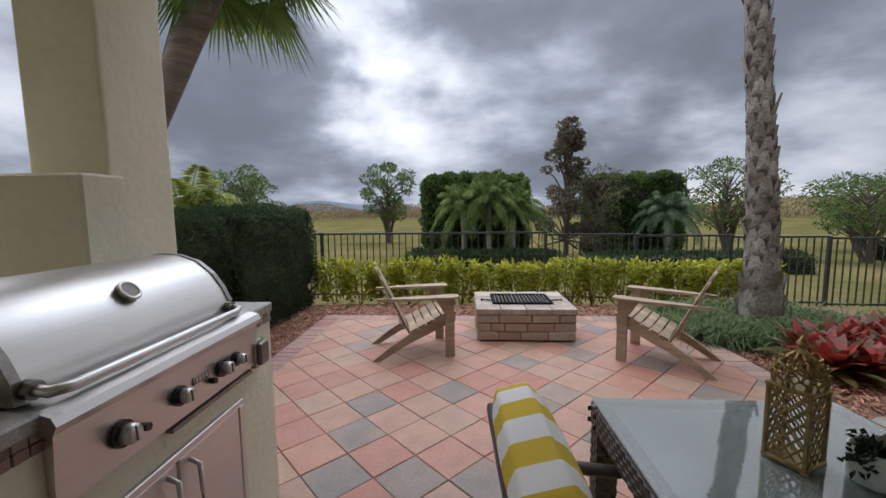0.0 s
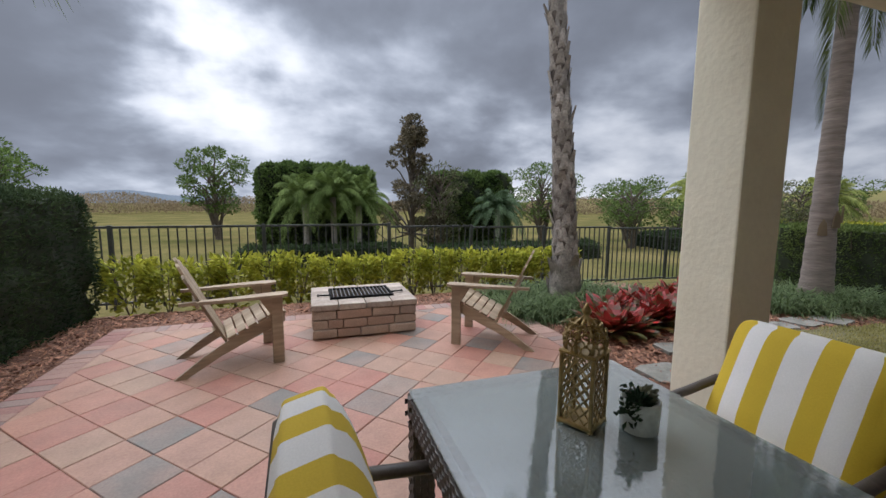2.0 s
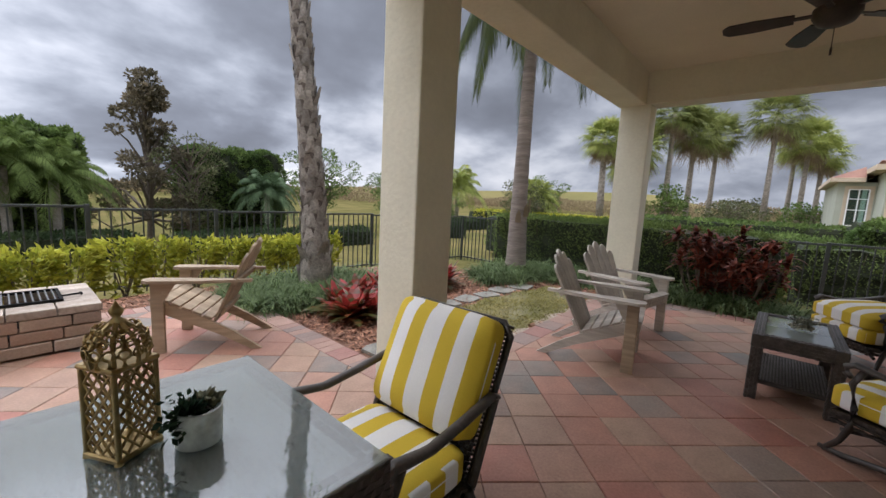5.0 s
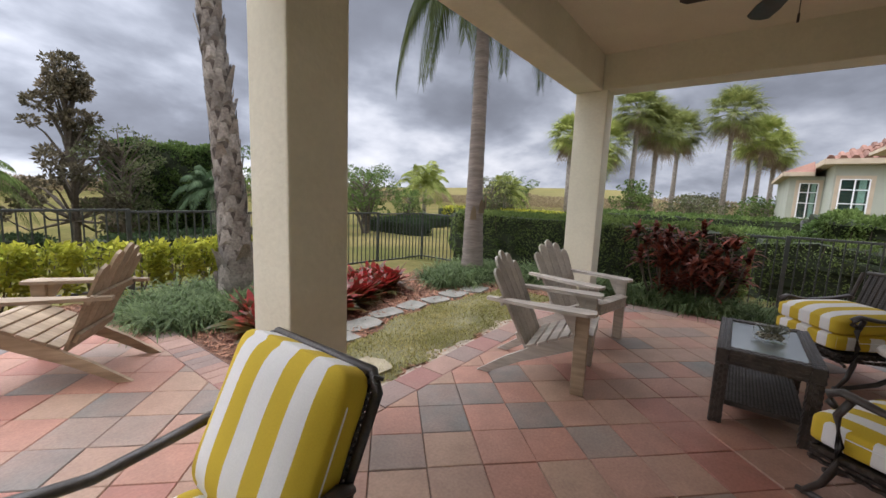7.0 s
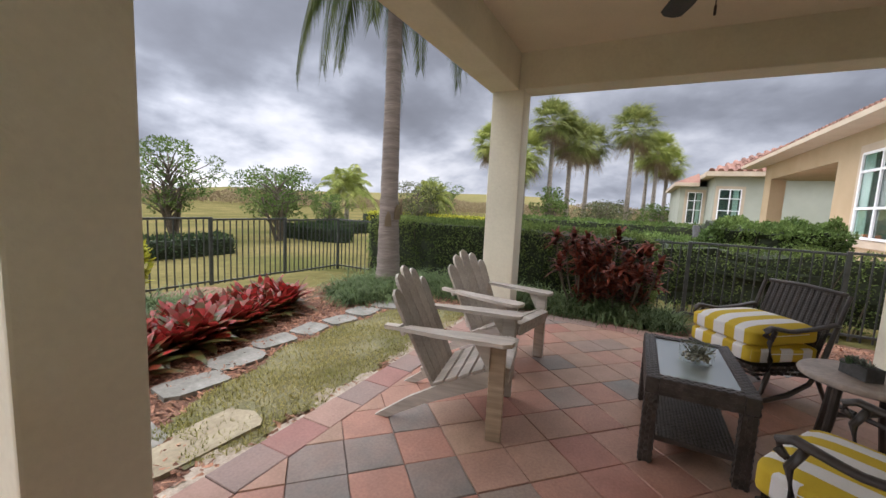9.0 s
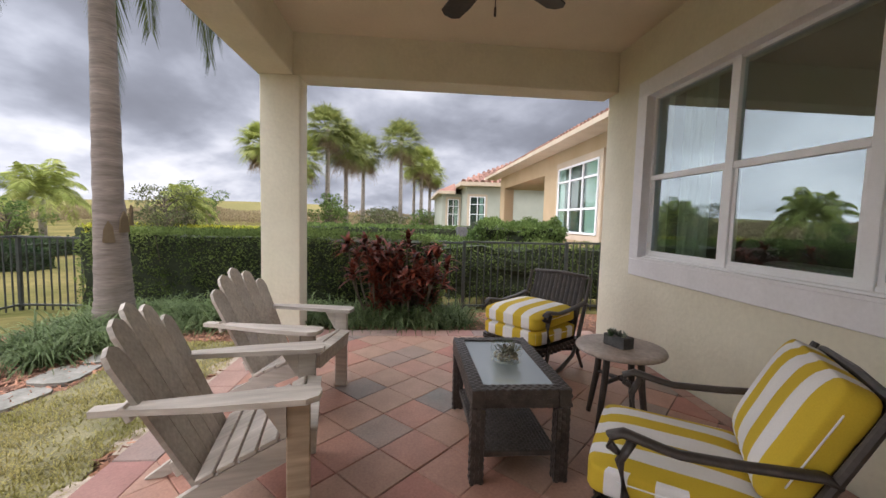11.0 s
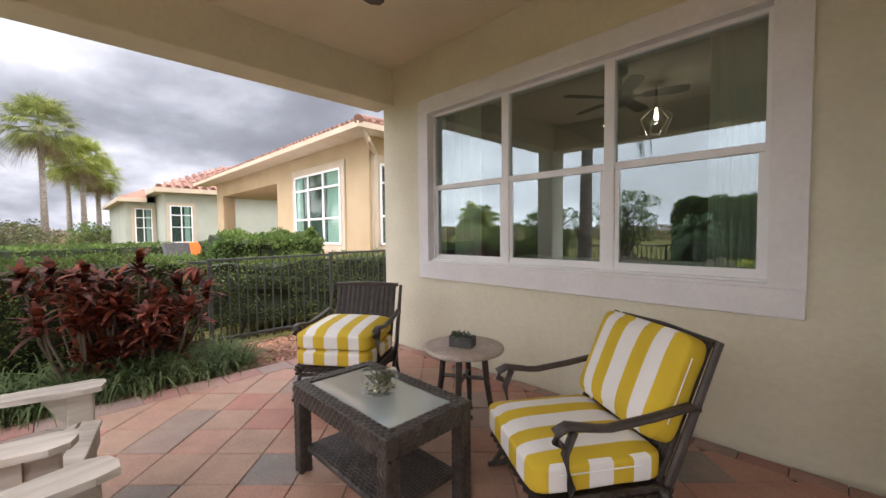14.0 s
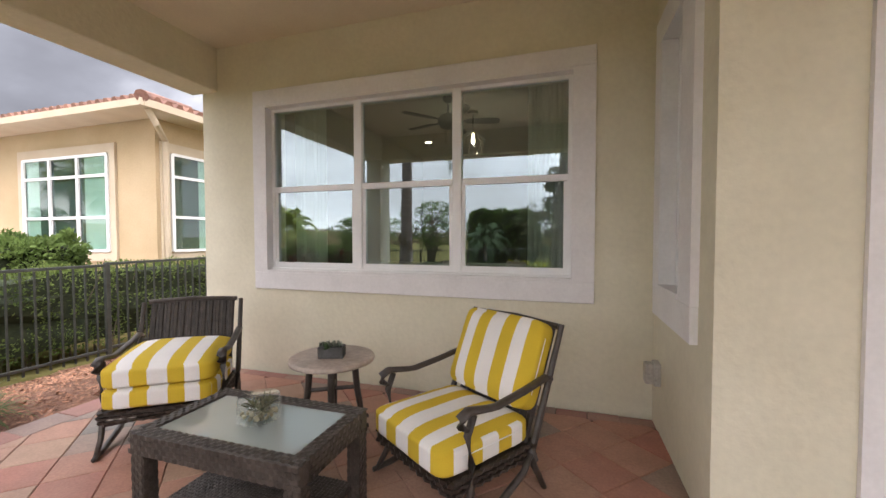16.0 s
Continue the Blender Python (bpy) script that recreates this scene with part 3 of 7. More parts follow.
def quad_mesh(name, quads, mat, parent=None, label="", weld=False):
    """Many separate quads (n, 4, 3) as one mesh."""
    q = np.asarray(quads, dtype=np.float32)
    n = len(q)
    me = bpy.data.meshes.new(name)
    co, idx = q.reshape(-1, 3), np.arange(4 * n)
    if weld:
        _, first, idx = np.unique(np.round(co, 5), axis=0, return_index=True, return_inverse=True)
        co = co[first]
    me.vertices.add(len(co))
    me.vertices.foreach_set("co", co.reshape(-1))
    me.loops.add(4 * n)
    me.loops.foreach_set("vertex_index", idx.reshape(-1).astype(np.int32))
    me.polygons.add(n)
    me.polygons.foreach_set("loop_start", np.arange(0, 4 * n, 4, dtype=np.int32))
    me.polygons.foreach_set("use_smooth", [weld] * n)
    me.update(calc_edges=True)
    me.materials.append(mat)
    ob = new(name, me)
    if parent is not None:
        ob.parent = parent
    if label:
        tagged(ob, label)
    return ob


rng = np.random.default_rng(7)


def unit(v):
    return v / (np.linalg.norm(v, axis=-1, keepdims=True) + 1e-9)


def leaf_quads(pts, out, length, width, spread=0.9, droop=0.0):
    """Diamond leaves at pts, pointing roughly along out."""
    n = len(pts)
    d = unit(out + rng.normal(0, spread, (n, 3)) + np.array([0, 0, -droop]))
    s = unit(np.cross(d, rng.normal(0, 1, (n, 3))))
    ln = (length * rng.uniform(0.6, 1.25, n))[:, None]
    wd = (width * rng.uniform(0.7, 1.2, n))[:, None]
    mid = pts + d * ln * 0.5
    bend = unit(np.cross(d, s)) * ln * 0.10
    return np.stack([pts, mid + s * wd / 2 + bend, pts + d * ln, mid - s * wd / 2 + bend], 1)


def blade_quads(base, tip_dir, length, width, bend, segs=3, blunt=1.5):
    """Arching strap blades: base (n,3), initial direction, falling by bend."""
    n = len(base)
    d = unit(tip_dir)
    side = unit(np.cross(d, np.array([0, 0, 1.0])) + rng.normal(0, 0.05, (n, 3)))
    out = []
    ln = (length * rng.uniform(0.65, 1.15, n))[:, None]
    bd = (bend * rng.uniform(0.6, 1.4, n))[:, None]
    prev = base
    for k in range(segs):
        f1 = (k + 1) / segs
        nxt = base + d * ln * f1 - np.array([0, 0, 1.0]) * ln * bd * f1 ** 2.2
        w0 = width * (1 - (k / segs) ** blunt) / 2
        w1 = width * (1 - f1 ** blunt) / 2 + 0.0006
        out.append(np.stack([prev - side * w0, prev + side * w0, nxt + side * w1, nxt - side * w1], 1))
        prev = nxt
    return np.concatenate(out)


def facing(x, y, deg, z=0.0):
    return pose(x, y, z, 0, 0, deg)


# ---- structure: house ----
WALL_Y, MID_Y, SIDE_X, END_X = 0.925, 2.01, 0.82, 4.66
BEAM_Z, CEIL_Z = 2.555, 2.95
COL = 0.335


def wall_with_hole(name, lo, hi, hole, mat, label, axis):
    """A wall box with one rectangular opening; hole is (a0, a1, z0, z1) along the wall."""
    w = thing(name, label, "wall", kind="structure")
    a = 0 if axis == "x" else 1
    def piece(a0, a1, z0, z1):
        if a1 - a0 < 0.01 or z1 - z0 < 0.01:
            return
        l, h = list(lo), list(hi)
        l[a], h[a], l[2], h[2] = a0, a1, z0, z1
        part("wall_section", span(l, h), mat, w)
    a0, a1, z0, z1 = hole
    piece(lo[a], a0, lo[2], hi[2])
    piece(a1, hi[a], lo[2], hi[2])
    piece(a0, a1, lo[2], z0)
    piece(a0, a1, z1, hi[2])
    return w


# back wall with the triple window
WIN = (1.34, 3.92, 0.918, 2.352)
wall_with_hole("wall_back", (SIDE_X - 0.2, WALL_Y - 0.25, -0.4), (END_X, WALL_Y, 3.6), (WIN[0] - 0.02, WIN[1] + 0.02, WIN[2] - 0.02, WIN[3] + 0.02), M["stucco"], "sage stucco house wall round the big window", "x")
SWIN = (1.22, 1.64, 0.90, 2.352)
wall_with_hole("wall_side", (SIDE_X - 0.22, WALL_Y, -0.4), (SIDE_X, MID_Y, 3.6), (SWIN[0], SWIN[1], SWIN[2], SWIN[3]), M["stucco"], "sage stucco return wall with a narrow window", "y")
obj_from_bm("wall_middle", span((0.36, MID_Y - 0.22, -0.4), (SIDE_X - 0.22, MID_Y - 0.002, 3.6)), M["stucco"])
tagged(bpy.data.objects["wall_middle"], "sage stucco house wall beside the patio door", "wall", kind="structure")
obj_from_bm("wall_left", span((-9.0, MID_Y - 0.22, -0.4), (-2.3, MID_Y, 3.6)), M["stucco"])
tagged(bpy.data.objects["wall_left"], "plain sage stucco house wall", "wall", kind="structure")
obj_from_bm("wall_over_door", span((-2.3, MID_Y - 0.22, 2.3), (0.36, MID_Y, 3.6)), M["stucco"])
tagged(bpy.data.objects["wall_over_door"], "sage stucco wall over the patio door", "wall", kind="structure")
obj_from_bm("wall_end", span((END_X - 0.25, -6.0, -0.5), (END_X, WALL_Y - 0.25, 3.6)), M["stucco"])
tagged(bpy.data.objects["wall_end"], "sage stucco outer house wall", "wall", kind="structure")


def sliding_door():
    d = thing("door_1", "white framed glass sliding patio door", "door", kind="structure")
    for x0, x1 in ((-2.3, -2.2), (-1.05, -0.95), (0.26, 0.36)):
        part("door_frame", span((x0, MID_Y - 0.15, 0), (x1, MID_Y + 0.02, 2.3)), M["trim"], d)
    part("door_frame", span((-2.2, MID_Y - 0.15, 2.2), (0.26, MID_Y + 0.02, 2.3)), M["trim"], d)
    for x0, x1 in ((-2.2, -1.05), (-0.95, 0.26)):
        p = part("pane", span((x0, MID_Y - 0.08, 0.0), (x1, MID_Y - 0.07, 2.2)), M["glass"], d)
        p.visible_shadow = False


sliding_door()


def window_unit():
    w = thing("window_1", "triple white vinyl window with six panes in white stucco trim", "window", kind="structure")
    x0, x1, z0, z1 = WIN
    # flat raised surround on the wall, and the lined opening
    t0, t1, u0, u1 = 1.19, 4.06, 0.747, 2.505
    yA, yB = WALL_Y, WALL_Y + 0.025
    part("window_trim", span((t0, yA, u0), (t1, yB, z0 - 0.02), 0.004), M["trim"], w)
    part("window_trim", span((t0, yA, z1 + 0.02), (t1, yB, u1), 0.004), M["trim"], w)
    part("window_trim", span((t0, yA, z0 - 0.02), (x0 - 0.02, yB, z1 + 0.02)), M["trim"], w)
    part("window_trim", span((x1 + 0.02, yA, z0 - 0.02), (t1, yB, z1 + 0.02)), M["trim"], w)
    yf0, yf1 = WALL_Y - 0.10, WALL_Y - 0.052
    for lo, hi in (((x0 - 0.02, yf0, z0 - 0.02), (x0, yB + 0.002, z1 + 0.02)), ((x1, yf0, z0 - 0.02), (x1 + 0.02, yB + 0.002, z1 + 0.02)), ((x0, yf0, z1), (x1, yB + 0.002, z1 + 0.02)), ((x0, yf0, z0 - 0.02), (x1, yB + 0.002, z0))):
        part("jamb", span(lo, hi), M["trim"], w)
    part("window_sill", span((x0 + 0.004, yf1, z0), (x1 - 0.004, WALL_Y - 0.012, z0 + 0.016), 0.004), M["vinyl"], w)
    fw = 0.028
    # glass widths: the outer light is the narrow one
    cols = [x0, 2.185, 3.045, x1]
    zm = 1.632
    part("window_frame", span((x0, yf0, z0), (x0 + fw, yf1, z1)), M["vinyl"], w)
    part("window_frame", span((x1 - fw, yf0, z0), (x1, yf1, z1)), M["vinyl"], w)
    for a in cols[1:3]:
        part("mullion", span((a - 0.036, yf0, z0), (a + 0.036, yf1 + 0.008, z1), 0.004), M["vinyl"], w)
    for i in range(3):
        a, b = cols[i] + (fw if i == 0 else 0.036), cols[i + 1] - (fw if i == 2 else 0.036)
        part("window_frame", span((a, yf0, z1 - 0.026), (b, yf1, z1)), M["vinyl"], w)
        part("window_frame", span((a, yf0, z0), (b, yf1, z0 + 0.04)), M["vinyl"], w)
        part("meeting_rail", span((a, yf0 + 0.004, zm - 0.024), (b, yf1 + 0.006, zm + 0.024), 0.004), M["vinyl"], w)
        # lower sash stands a little proud
        part("sash", span((a, yf0 + 0.01, z0 + 0.04), (a + 0.028, yf1 - 0.008, zm - 0.024)), M["vinyl"], w)
        part("sash", span((b - 0.028, yf0 + 0.01, z0 + 0.04), (b, yf1 - 0.008, zm - 0.024)), M["vinyl"], w)
        part("sash", span((a + 0.028, yf0 + 0.01, z0 + 0.04), (b - 0.028, yf1 - 0.008, z0 + 0.065)), M["vinyl"], w)
        for lo, hi, y in ((z0 + 0.065, zm - 0.024, yf0 + 0.03), (zm + 0.024, z1 - 0.026, yf0 + 0.02)):
            p = part("pane", span((a + (0.028 if hi < 1.7 else 0), y, lo), (b - (0.028 if hi < 1.7 else 0), y + 0.006, hi)), M["glass"], w)
            p.visible_shadow = False


window_unit()


def side_window():
    w = thing("window_2", "narrow white vinyl window in white stucco trim", "window", kind="structure")
    y0, y1, z0, z1 = SWIN
    xa, xb = SIDE_X, SIDE_X + 0.035
    part("window_trim", span((xa, 1.06, 0.73), (xb, 1.83, z0), 0.004), M["trim"], w)
    part("window_trim", span((xa, 1.06, z1), (xb, 1.83, 2.505), 0.004), M["trim"], w)
    part("window_trim", span((xa, 1.06, z0), (xb, y0, z1)), M["trim"], w)
    part("window_trim", span((xa, y1, z0), (xb, 1.83, z1)), M["trim"], w)
    for lo, hi in (((SIDE_X - 0.10, y0, z0), (xb + 0.002, y0 + 0.006, z1)), ((SIDE_X - 0.10, y1 - 0.006, z0), (xb + 0.002, y1, z1)), ((SIDE_X - 0.10, y0 + 0.006, z1 - 0.006), (xb + 0.002, y1 - 0.006, z1))):
        part("jamb", span(lo, hi), M["trim"], w)
    y0, y1, z1 = y0 + 0.006, y1 - 0.006, z1 - 0.006
    x0, x1 = SIDE_X - 0.10, SIDE_X - 0.05
    for a, b in ((y0, y0 + 0.03), (y1 - 0.03, y1)):
        part("window_frame", span((x0, a, z0), (x1, b, z1)), M["vinyl"], w)
    for a, b in ((z0, z0 + 0.04), (1.63, 1.68), (z1 - 0.03, z1)):
        part("window_frame", span((x0, y0 + 0.03, a), (x1 + (0.01 if a == 1.63 else 0), y1 - 0.03, b)), M["vinyl"], w)
    part("window_sill", span((x1, y0 + 0.002, z0 + 0.001), (xb + 0.01, y1 - 0.002, z0 + 0.03)), M["trim"], w)
    for a, b in ((z0 + 0.04, 1.63), (1.68, z1 - 0.03)):
        p = part("pane", span((x0 + 0.015, y0 + 0.03, a), (x0 + 0.02, y1 - 0.03, b)), M["glass"], w)
        p.visible_shadow = False


side_window()


def dark_room():
    """The room behind the window: closed box with curtains, a cage pendant and one downlight."""
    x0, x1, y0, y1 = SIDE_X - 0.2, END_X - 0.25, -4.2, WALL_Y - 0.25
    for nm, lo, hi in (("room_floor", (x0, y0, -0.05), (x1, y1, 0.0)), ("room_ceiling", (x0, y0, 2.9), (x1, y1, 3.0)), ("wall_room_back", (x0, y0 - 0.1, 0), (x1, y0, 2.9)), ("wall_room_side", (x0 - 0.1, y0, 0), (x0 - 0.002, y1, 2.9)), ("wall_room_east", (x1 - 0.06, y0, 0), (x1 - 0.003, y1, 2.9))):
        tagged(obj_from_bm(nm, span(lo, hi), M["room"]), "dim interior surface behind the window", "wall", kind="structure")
    for xa in (1.50, 3.70):
        c = thing("curtain", "pale green curtain hanging in folds inside the window", "curtain", pose(xa, 0.60, 0), "room curtains")
        bm = bmesh.new()
        n = 28
        rows = []
        for z in (0.03, 2.75):
            rows.append([bm.verts.new((-0.17 + 0.34 * i / n, 0.035 * math.sin(i * 1.9) + 0.01 * math.sin(i * 0.7), z)) for i in range(n + 1)])
        for i in range(n):
            bm.faces.new((rows[0][i], rows[0][i + 1], rows[1][i + 1], rows[1][i]))
        part("cloth", bm, M["curtain"], c, smooth=True)
        part("rod", tb([(-0.25, 0, 2.78), (0.25, 0, 2.78)], 0.012), M["iron"], c)
    p = thing("pendant_lamp", "black wire cage pendant lamp with a warm bulb", "lamp", pose(2.59, -1.42, 0.19))
    part("rod", tb([(0, 0, 2.71), (0, 0, 2.42)], 0.012), M["iron"], p)
    part("canopy", tb([(0, 0, 2.71), (0, 0, 2.68)], 0.07, 16), M["iron"], p)
    part("bulb", lathe([(0.006, 2.28), (0.020, 2.295), (0.026, 2.32), (0.018, 2.36), (0.012, 2.42)], 12), M["bulb"], p, "glowing bulb", True)
    for k in range(6):
        a = k * math.pi / 3
        part("cage_wire", tb([(0.02 * math.cos(a), 0.02 * math.sin(a), 2.44), (0.17 * math.cos(a), 0.17 * math.sin(a), 2.32), (0.10 * math.cos(a + 0.5), 0.10 * math.sin(a + 0.5), 2.12)], 0.006, 6), M["iron"], p)
    d = thing("ceiling_downlight", "round recessed ceiling downlight, lit", "light", pose(3.72, -2.78, 2.895))
    part("lens", tb([(0, 0, 0), (0, 0, -0.012)], 0.06, 20), M["bulb"], d)
    part("ring", hoop(0.073, -0.006, 0.011), M["vinyl"], d, "", True)
    s = thing("sofa", "grey sofa below the window inside the room", "sofa", pose(2.6, 0.0, 0))
    part("seat", bx((0, -0.4, 0.25), (1.8, 0.8, 0.4), None, 0.05, 2), M["outlet"], s)
    part("backrest", bx((0, 0.05, 0.5), (1.8, 0.2, 0.9), None, 0.06, 2), M["outlet"], s)


dark_room()
pendant_data = bpy.data.lights.new("pendant_bulb", "POINT")
pendant_data.energy, pendant_data.color, pendant_data.shadow_soft_size = 5.0, (1.0, 0.86, 0.66), 0.02
pendant_light = new("pendant_bulb", pendant_data)
pendant_light.matrix_world = pose(2.59, -1.42, 2.44)

# columns, beams, ceiling
for nm, x, y, w, d in (("column_1", -3.295, 4.345, COL, COL), ("column_2", 0.590, 4.355, 0.31, 0.31), ("column_3", 4.612, 4.296, 0.275, 0.375)):
    bm = bx((x, y, BEAM_Z / 2 - 0.15), (w, d, BEAM_Z + 0.30), None, 0.012, 2)
    tagged(obj_from_bm(nm, bm, M["stucco"]), "square sage stucco porch column", "column", "porch columns", "structure")
BEAMS = (("beam_front", (-3.46, 4.175, BEAM_Z), (4.78, 4.515, 3.30)), ("beam_side", (4.475, WALL_Y, BEAM_Z), (4.78, 4.175, 3.30)), ("beam_left", (-3.46, MID_Y, BEAM_Z), (-3.12, 4.175, 3.30)))
for nm, lo, hi in BEAMS:
    tagged(obj_from_bm(nm, span(lo, hi, 0.008), M["stucco"]), "sage stucco porch beam", "beam", kind="structure")
tagged(obj_from_bm("ceiling", span((-3.12, WALL_Y, CEIL_Z), (4.475, 4.175, CEIL_Z + 0.12)), M["ceiling"]), "plain taupe painted porch ceiling", "ceiling", kind="structure")
tagged(obj_from_bm("roof_slab", span((-3.6, -6.0, 3.6), (5.0, 4.7, 3.75)), M["stucco"]), "flat covering over the porch", "roof", kind="structure")
# added slab, out of view, that keeps skylight off the grill side
tagged(obj_from_bm("side_shade_slab", span((-9.2, -6.0, 3.6), (-3.6, 3.9, 3.75)), M["stucco"]), "added unseen slab that shades the side of the house", "roof", kind="structure")


def outlet_cover():
    o = thing("outlet_cover", "grey weatherproof outdoor outlet box on the stucco wall", "outlet", pose(SIDE_X, 1.12, 0.365))
    part("box", bx((0.018, 0, 0), (0.036, 0.095, 0.14), None, 0.006, 2), M["outlet"], o)
    part("cover", bx((0.060, 0.0, 0.0), (0.052, 0.085, 0.125), None, 0.014, 2), M["outlet"], o)


outlet_cover()


def ceiling_fan():
    f = thing("ceiling_fan", "dark bronze five-blade porch ceiling fan", "fan", pose(2.78, 2.57, CEIL_Z - 0.06))
    part("canopy", lathe([(0.02, -0.03), (0.06, 0.0), (0.07, 0.06)], 20), M["fanblade"], f, "", True)
    part("rod", tb([(0, 0, -0.05), (0, 0, -0.16)], 0.014), M["fanblade"], f)
    part("motor", lathe([(0.05, -0.34), (0.10, -0.32), (0.13, -0.27), (0.13, -0.22), (0.08, -0.17), (0.02, -0.15)], 24), M["fanblade"], f, "", True)
    part("pull_chain", tb([(0.03, 0, -0.34), (0.03, 0, -0.47)], 0.003, 6), M["fanblade"], f)
    part("chain_fob", tb([(0.03, 0, -0.47), (0.03, 0, -0.52)], 0.007, 8), M["fanblade"], f)
    for k in range(5):
        m = pose(0, 0, -0.25, 0, 0, 72 * k + 20) @ pose(0, 0, 0, 10, 0, 0)
        arm = part("blade_iron", bx((0.17, 0, 0), (0.14, 0.035, 0.01)), M["iron"], f)
        arm.matrix_basis = m
        out = [(0.22, -0.055), (0.45, -0.075), (0.60, -0.07), (0.64, -0.03), (0.64, 0.03), (0.60, 0.07), (0.45, 0.075), (0.22, 0.055)]
        bl = part("blade", prism(out, 0.010, "z"), M["fanblade"], f)
        bl.matrix_basis = m


ceiling_fan()


# ---- furniture ----
def adirondack(m, mat, label, brown=0):
    """Faces +x; origin on the floor midway between the front legs."""
    c = thing("adirondack_chair", label, "chair", m, "adirondack chairs")
    for s in (-1, 1):
        y = 0.235 * s
        part("leg", bx((0, y + 0.028 * s, 0.27), (0.085, 0.028, 0.54), None, 0.004), M["teak"] if s == brown else mat, c)
        rail = [(0.055, 0.33), (0.06, 0.395), (0.0, 0.40), (-0.30, 0.26), (-0.50, 0.145), (-0.70, 0.0), (-0.62, 0.0), (-0.40, 0.125), (-0.12, 0.25)]
        r = part("back_leg", prism(rail, 0.026), mat, c)
        r.location = (0, y, 0)
        ao = [(0.075, -0.05), (0.085, 0.0), (0.075, 0.05), (0.03, 0.075), (-0.30, 0.06), (-0.55, 0.025), (-0.64, 0.018), (-0.64, -0.028), (-0.30, -0.04), (0.02, -0.06)]
        a = part("armrest", prism([(p, q * s) for p, q in ao], 0.022, "z"), mat, c)
        a.location = (0, y + 0.03 * s, 0.553)
        part("arm_bracket", prism([(0.0, 0.54), (-0.09, 0.54), (-0.02, 0.42), (0.0, 0.40)], 0.022), mat, c).location = (-0.04, y + 0.045 * s, 0)
    n = 6
    for k in range(n):
        x = 0.035 - k * 0.071
        z = 0.412 - max(0, k - 0.5) * 0.033 if k else 0.405
        sl = part("seat_slat", bx((0, 0, 0), (0.066, 0.50, 0.018), None, 0.003), mat, c)
        sl.matrix_basis = pose(x, 0, z, 0, -25 if k else 8, 0)
    part("front_apron", bx((0.052, 0, 0.36), (0.02, 0.46, 0.085), None, 0.003), mat, c)
    # fanned back of five boards with rounded tops
    tilt = pose(-0.355, 0, 0.215, 0, -25, 0)
    heights = (0.60, 0.675, 0.71, 0.675, 0.60)
    for k in range(5):
        o = (k - 2)
        h, w0, w1 = heights[k], 0.042, 0.054
        out = [(-w0, 0.0), (w0, 0.0), (w1, h - 0.06), (w1 * 0.75, h - 0.02), (0, h), (-w1 * 0.75, h - 0.02), (-w1, h - 0.06)]
        b = part("back_slat", prism(out, 0.018, "x"), mat, c)
        b.matrix_basis = tilt @ pose(0, o * 0.089, 0, -2.4 * o, 0, 0)
    for z, w in ((0.10, 0.44), (0.375, 0.58)):
        part("back_rail", bx((-0.024, 0, z), (0.022, w, 0.06), None, 0.003), mat, c).matrix_basis = tilt
    return c


adirondack(facing(-1.92, 6.35, 14), M["teak"], "weathered brown teak adirondack chair beside the fire pit")
adirondack(facing(-0.21, 6.26, 145), M["teak"], "weathered brown teak adirondack chair facing the fire pit")
adirondack(facing(2.235, 3.475, -79), M["greywood"], "silver-grey weathered adirondack chair with one browner leg on the porch", -1)
adirondack(facing(3.06, 3.55, -101), M["greywood"], "silver-grey weathered adirondack chair by the column")


def cushion_mesh(sx, sy, sz, stripe, puff=0.035, side_stripes=False, uaxis=1):
    """A box cushion, rounded, with stripes counted along uaxis in its UV map."""
    bm = bmesh.new()
    bmesh.ops.create_cube(bm, size=2.0)
    bmesh.ops.subdivide_edges(bm, edges=bm.edges, cuts=13, use_grid_fill=True)
    uv = bm.loops.layers.uv.new("UVMap")
    for f in bm.faces:
        for l in f.loops:
            if side_stripes and abs(f.normal[uaxis]) > 0.7:
                l[uv].uv = (l.vert.co[0] * sx / 2 / stripe + 20.75, 0)
            else:
                l[uv].uv = (l.vert.co[uaxis] * (sx, sy, sz)[uaxis] / 2 / stripe * 0.996 + 20.75, 0)
    for v in bm.verts:
        p = v.co.copy()
        q = Vector([math.copysign(abs(a) ** 0.9, a) for a in p])
        e = 10.0
        ln = (abs(q.x) ** e + abs(q.y) ** e + abs(q.z) ** e) ** (1 / e)
        q = q / ln * max(abs(a) for a in q)
        edge = (1 - abs(p.x) ** 3.5) * (1 - abs(p.y) ** 3.5)
        z = q.z * sz / 2 + math.copysign(puff * edge, p.z) * (1 if abs(p.z) > 0.2 else abs(p.z))
        v.co = (q.x * sx / 2, q.y * sy / 2, z + 0.003 * noise.noise(Vector((p.x * 2, p.y * 2, p.z))))
    return bm


def piping(sx, sy, z, side, r=0.003):
    """A straight seam along one boxed end of a cushion."""
    pts = [(sx * 0.5 * f, side * sy * 0.5 * (1.0 - 0.5 * abs(f) ** 12), z) for f in (-0.9, -0.6, -0.3, 0.0, 0.3, 0.6, 0.9)]
    return tb(pts, r, 6)


def cushion(name, parent_m, sx, sy, sz, stripe, label, uaxis=1, puff=0.035, side_stripes=False):
    c = thing(name, label, "cushion", parent_m, "striped cushions")
    part("cover", cushion_mesh(sx, sy, sz, stripe, puff, side_stripes, uaxis), M["stripe"], c, "", True)
    for side in (-1, 1):
        part("piping", piping(sx, sy, sz * 0.15, side), M["vinyl"], c, "white piping")
    return c


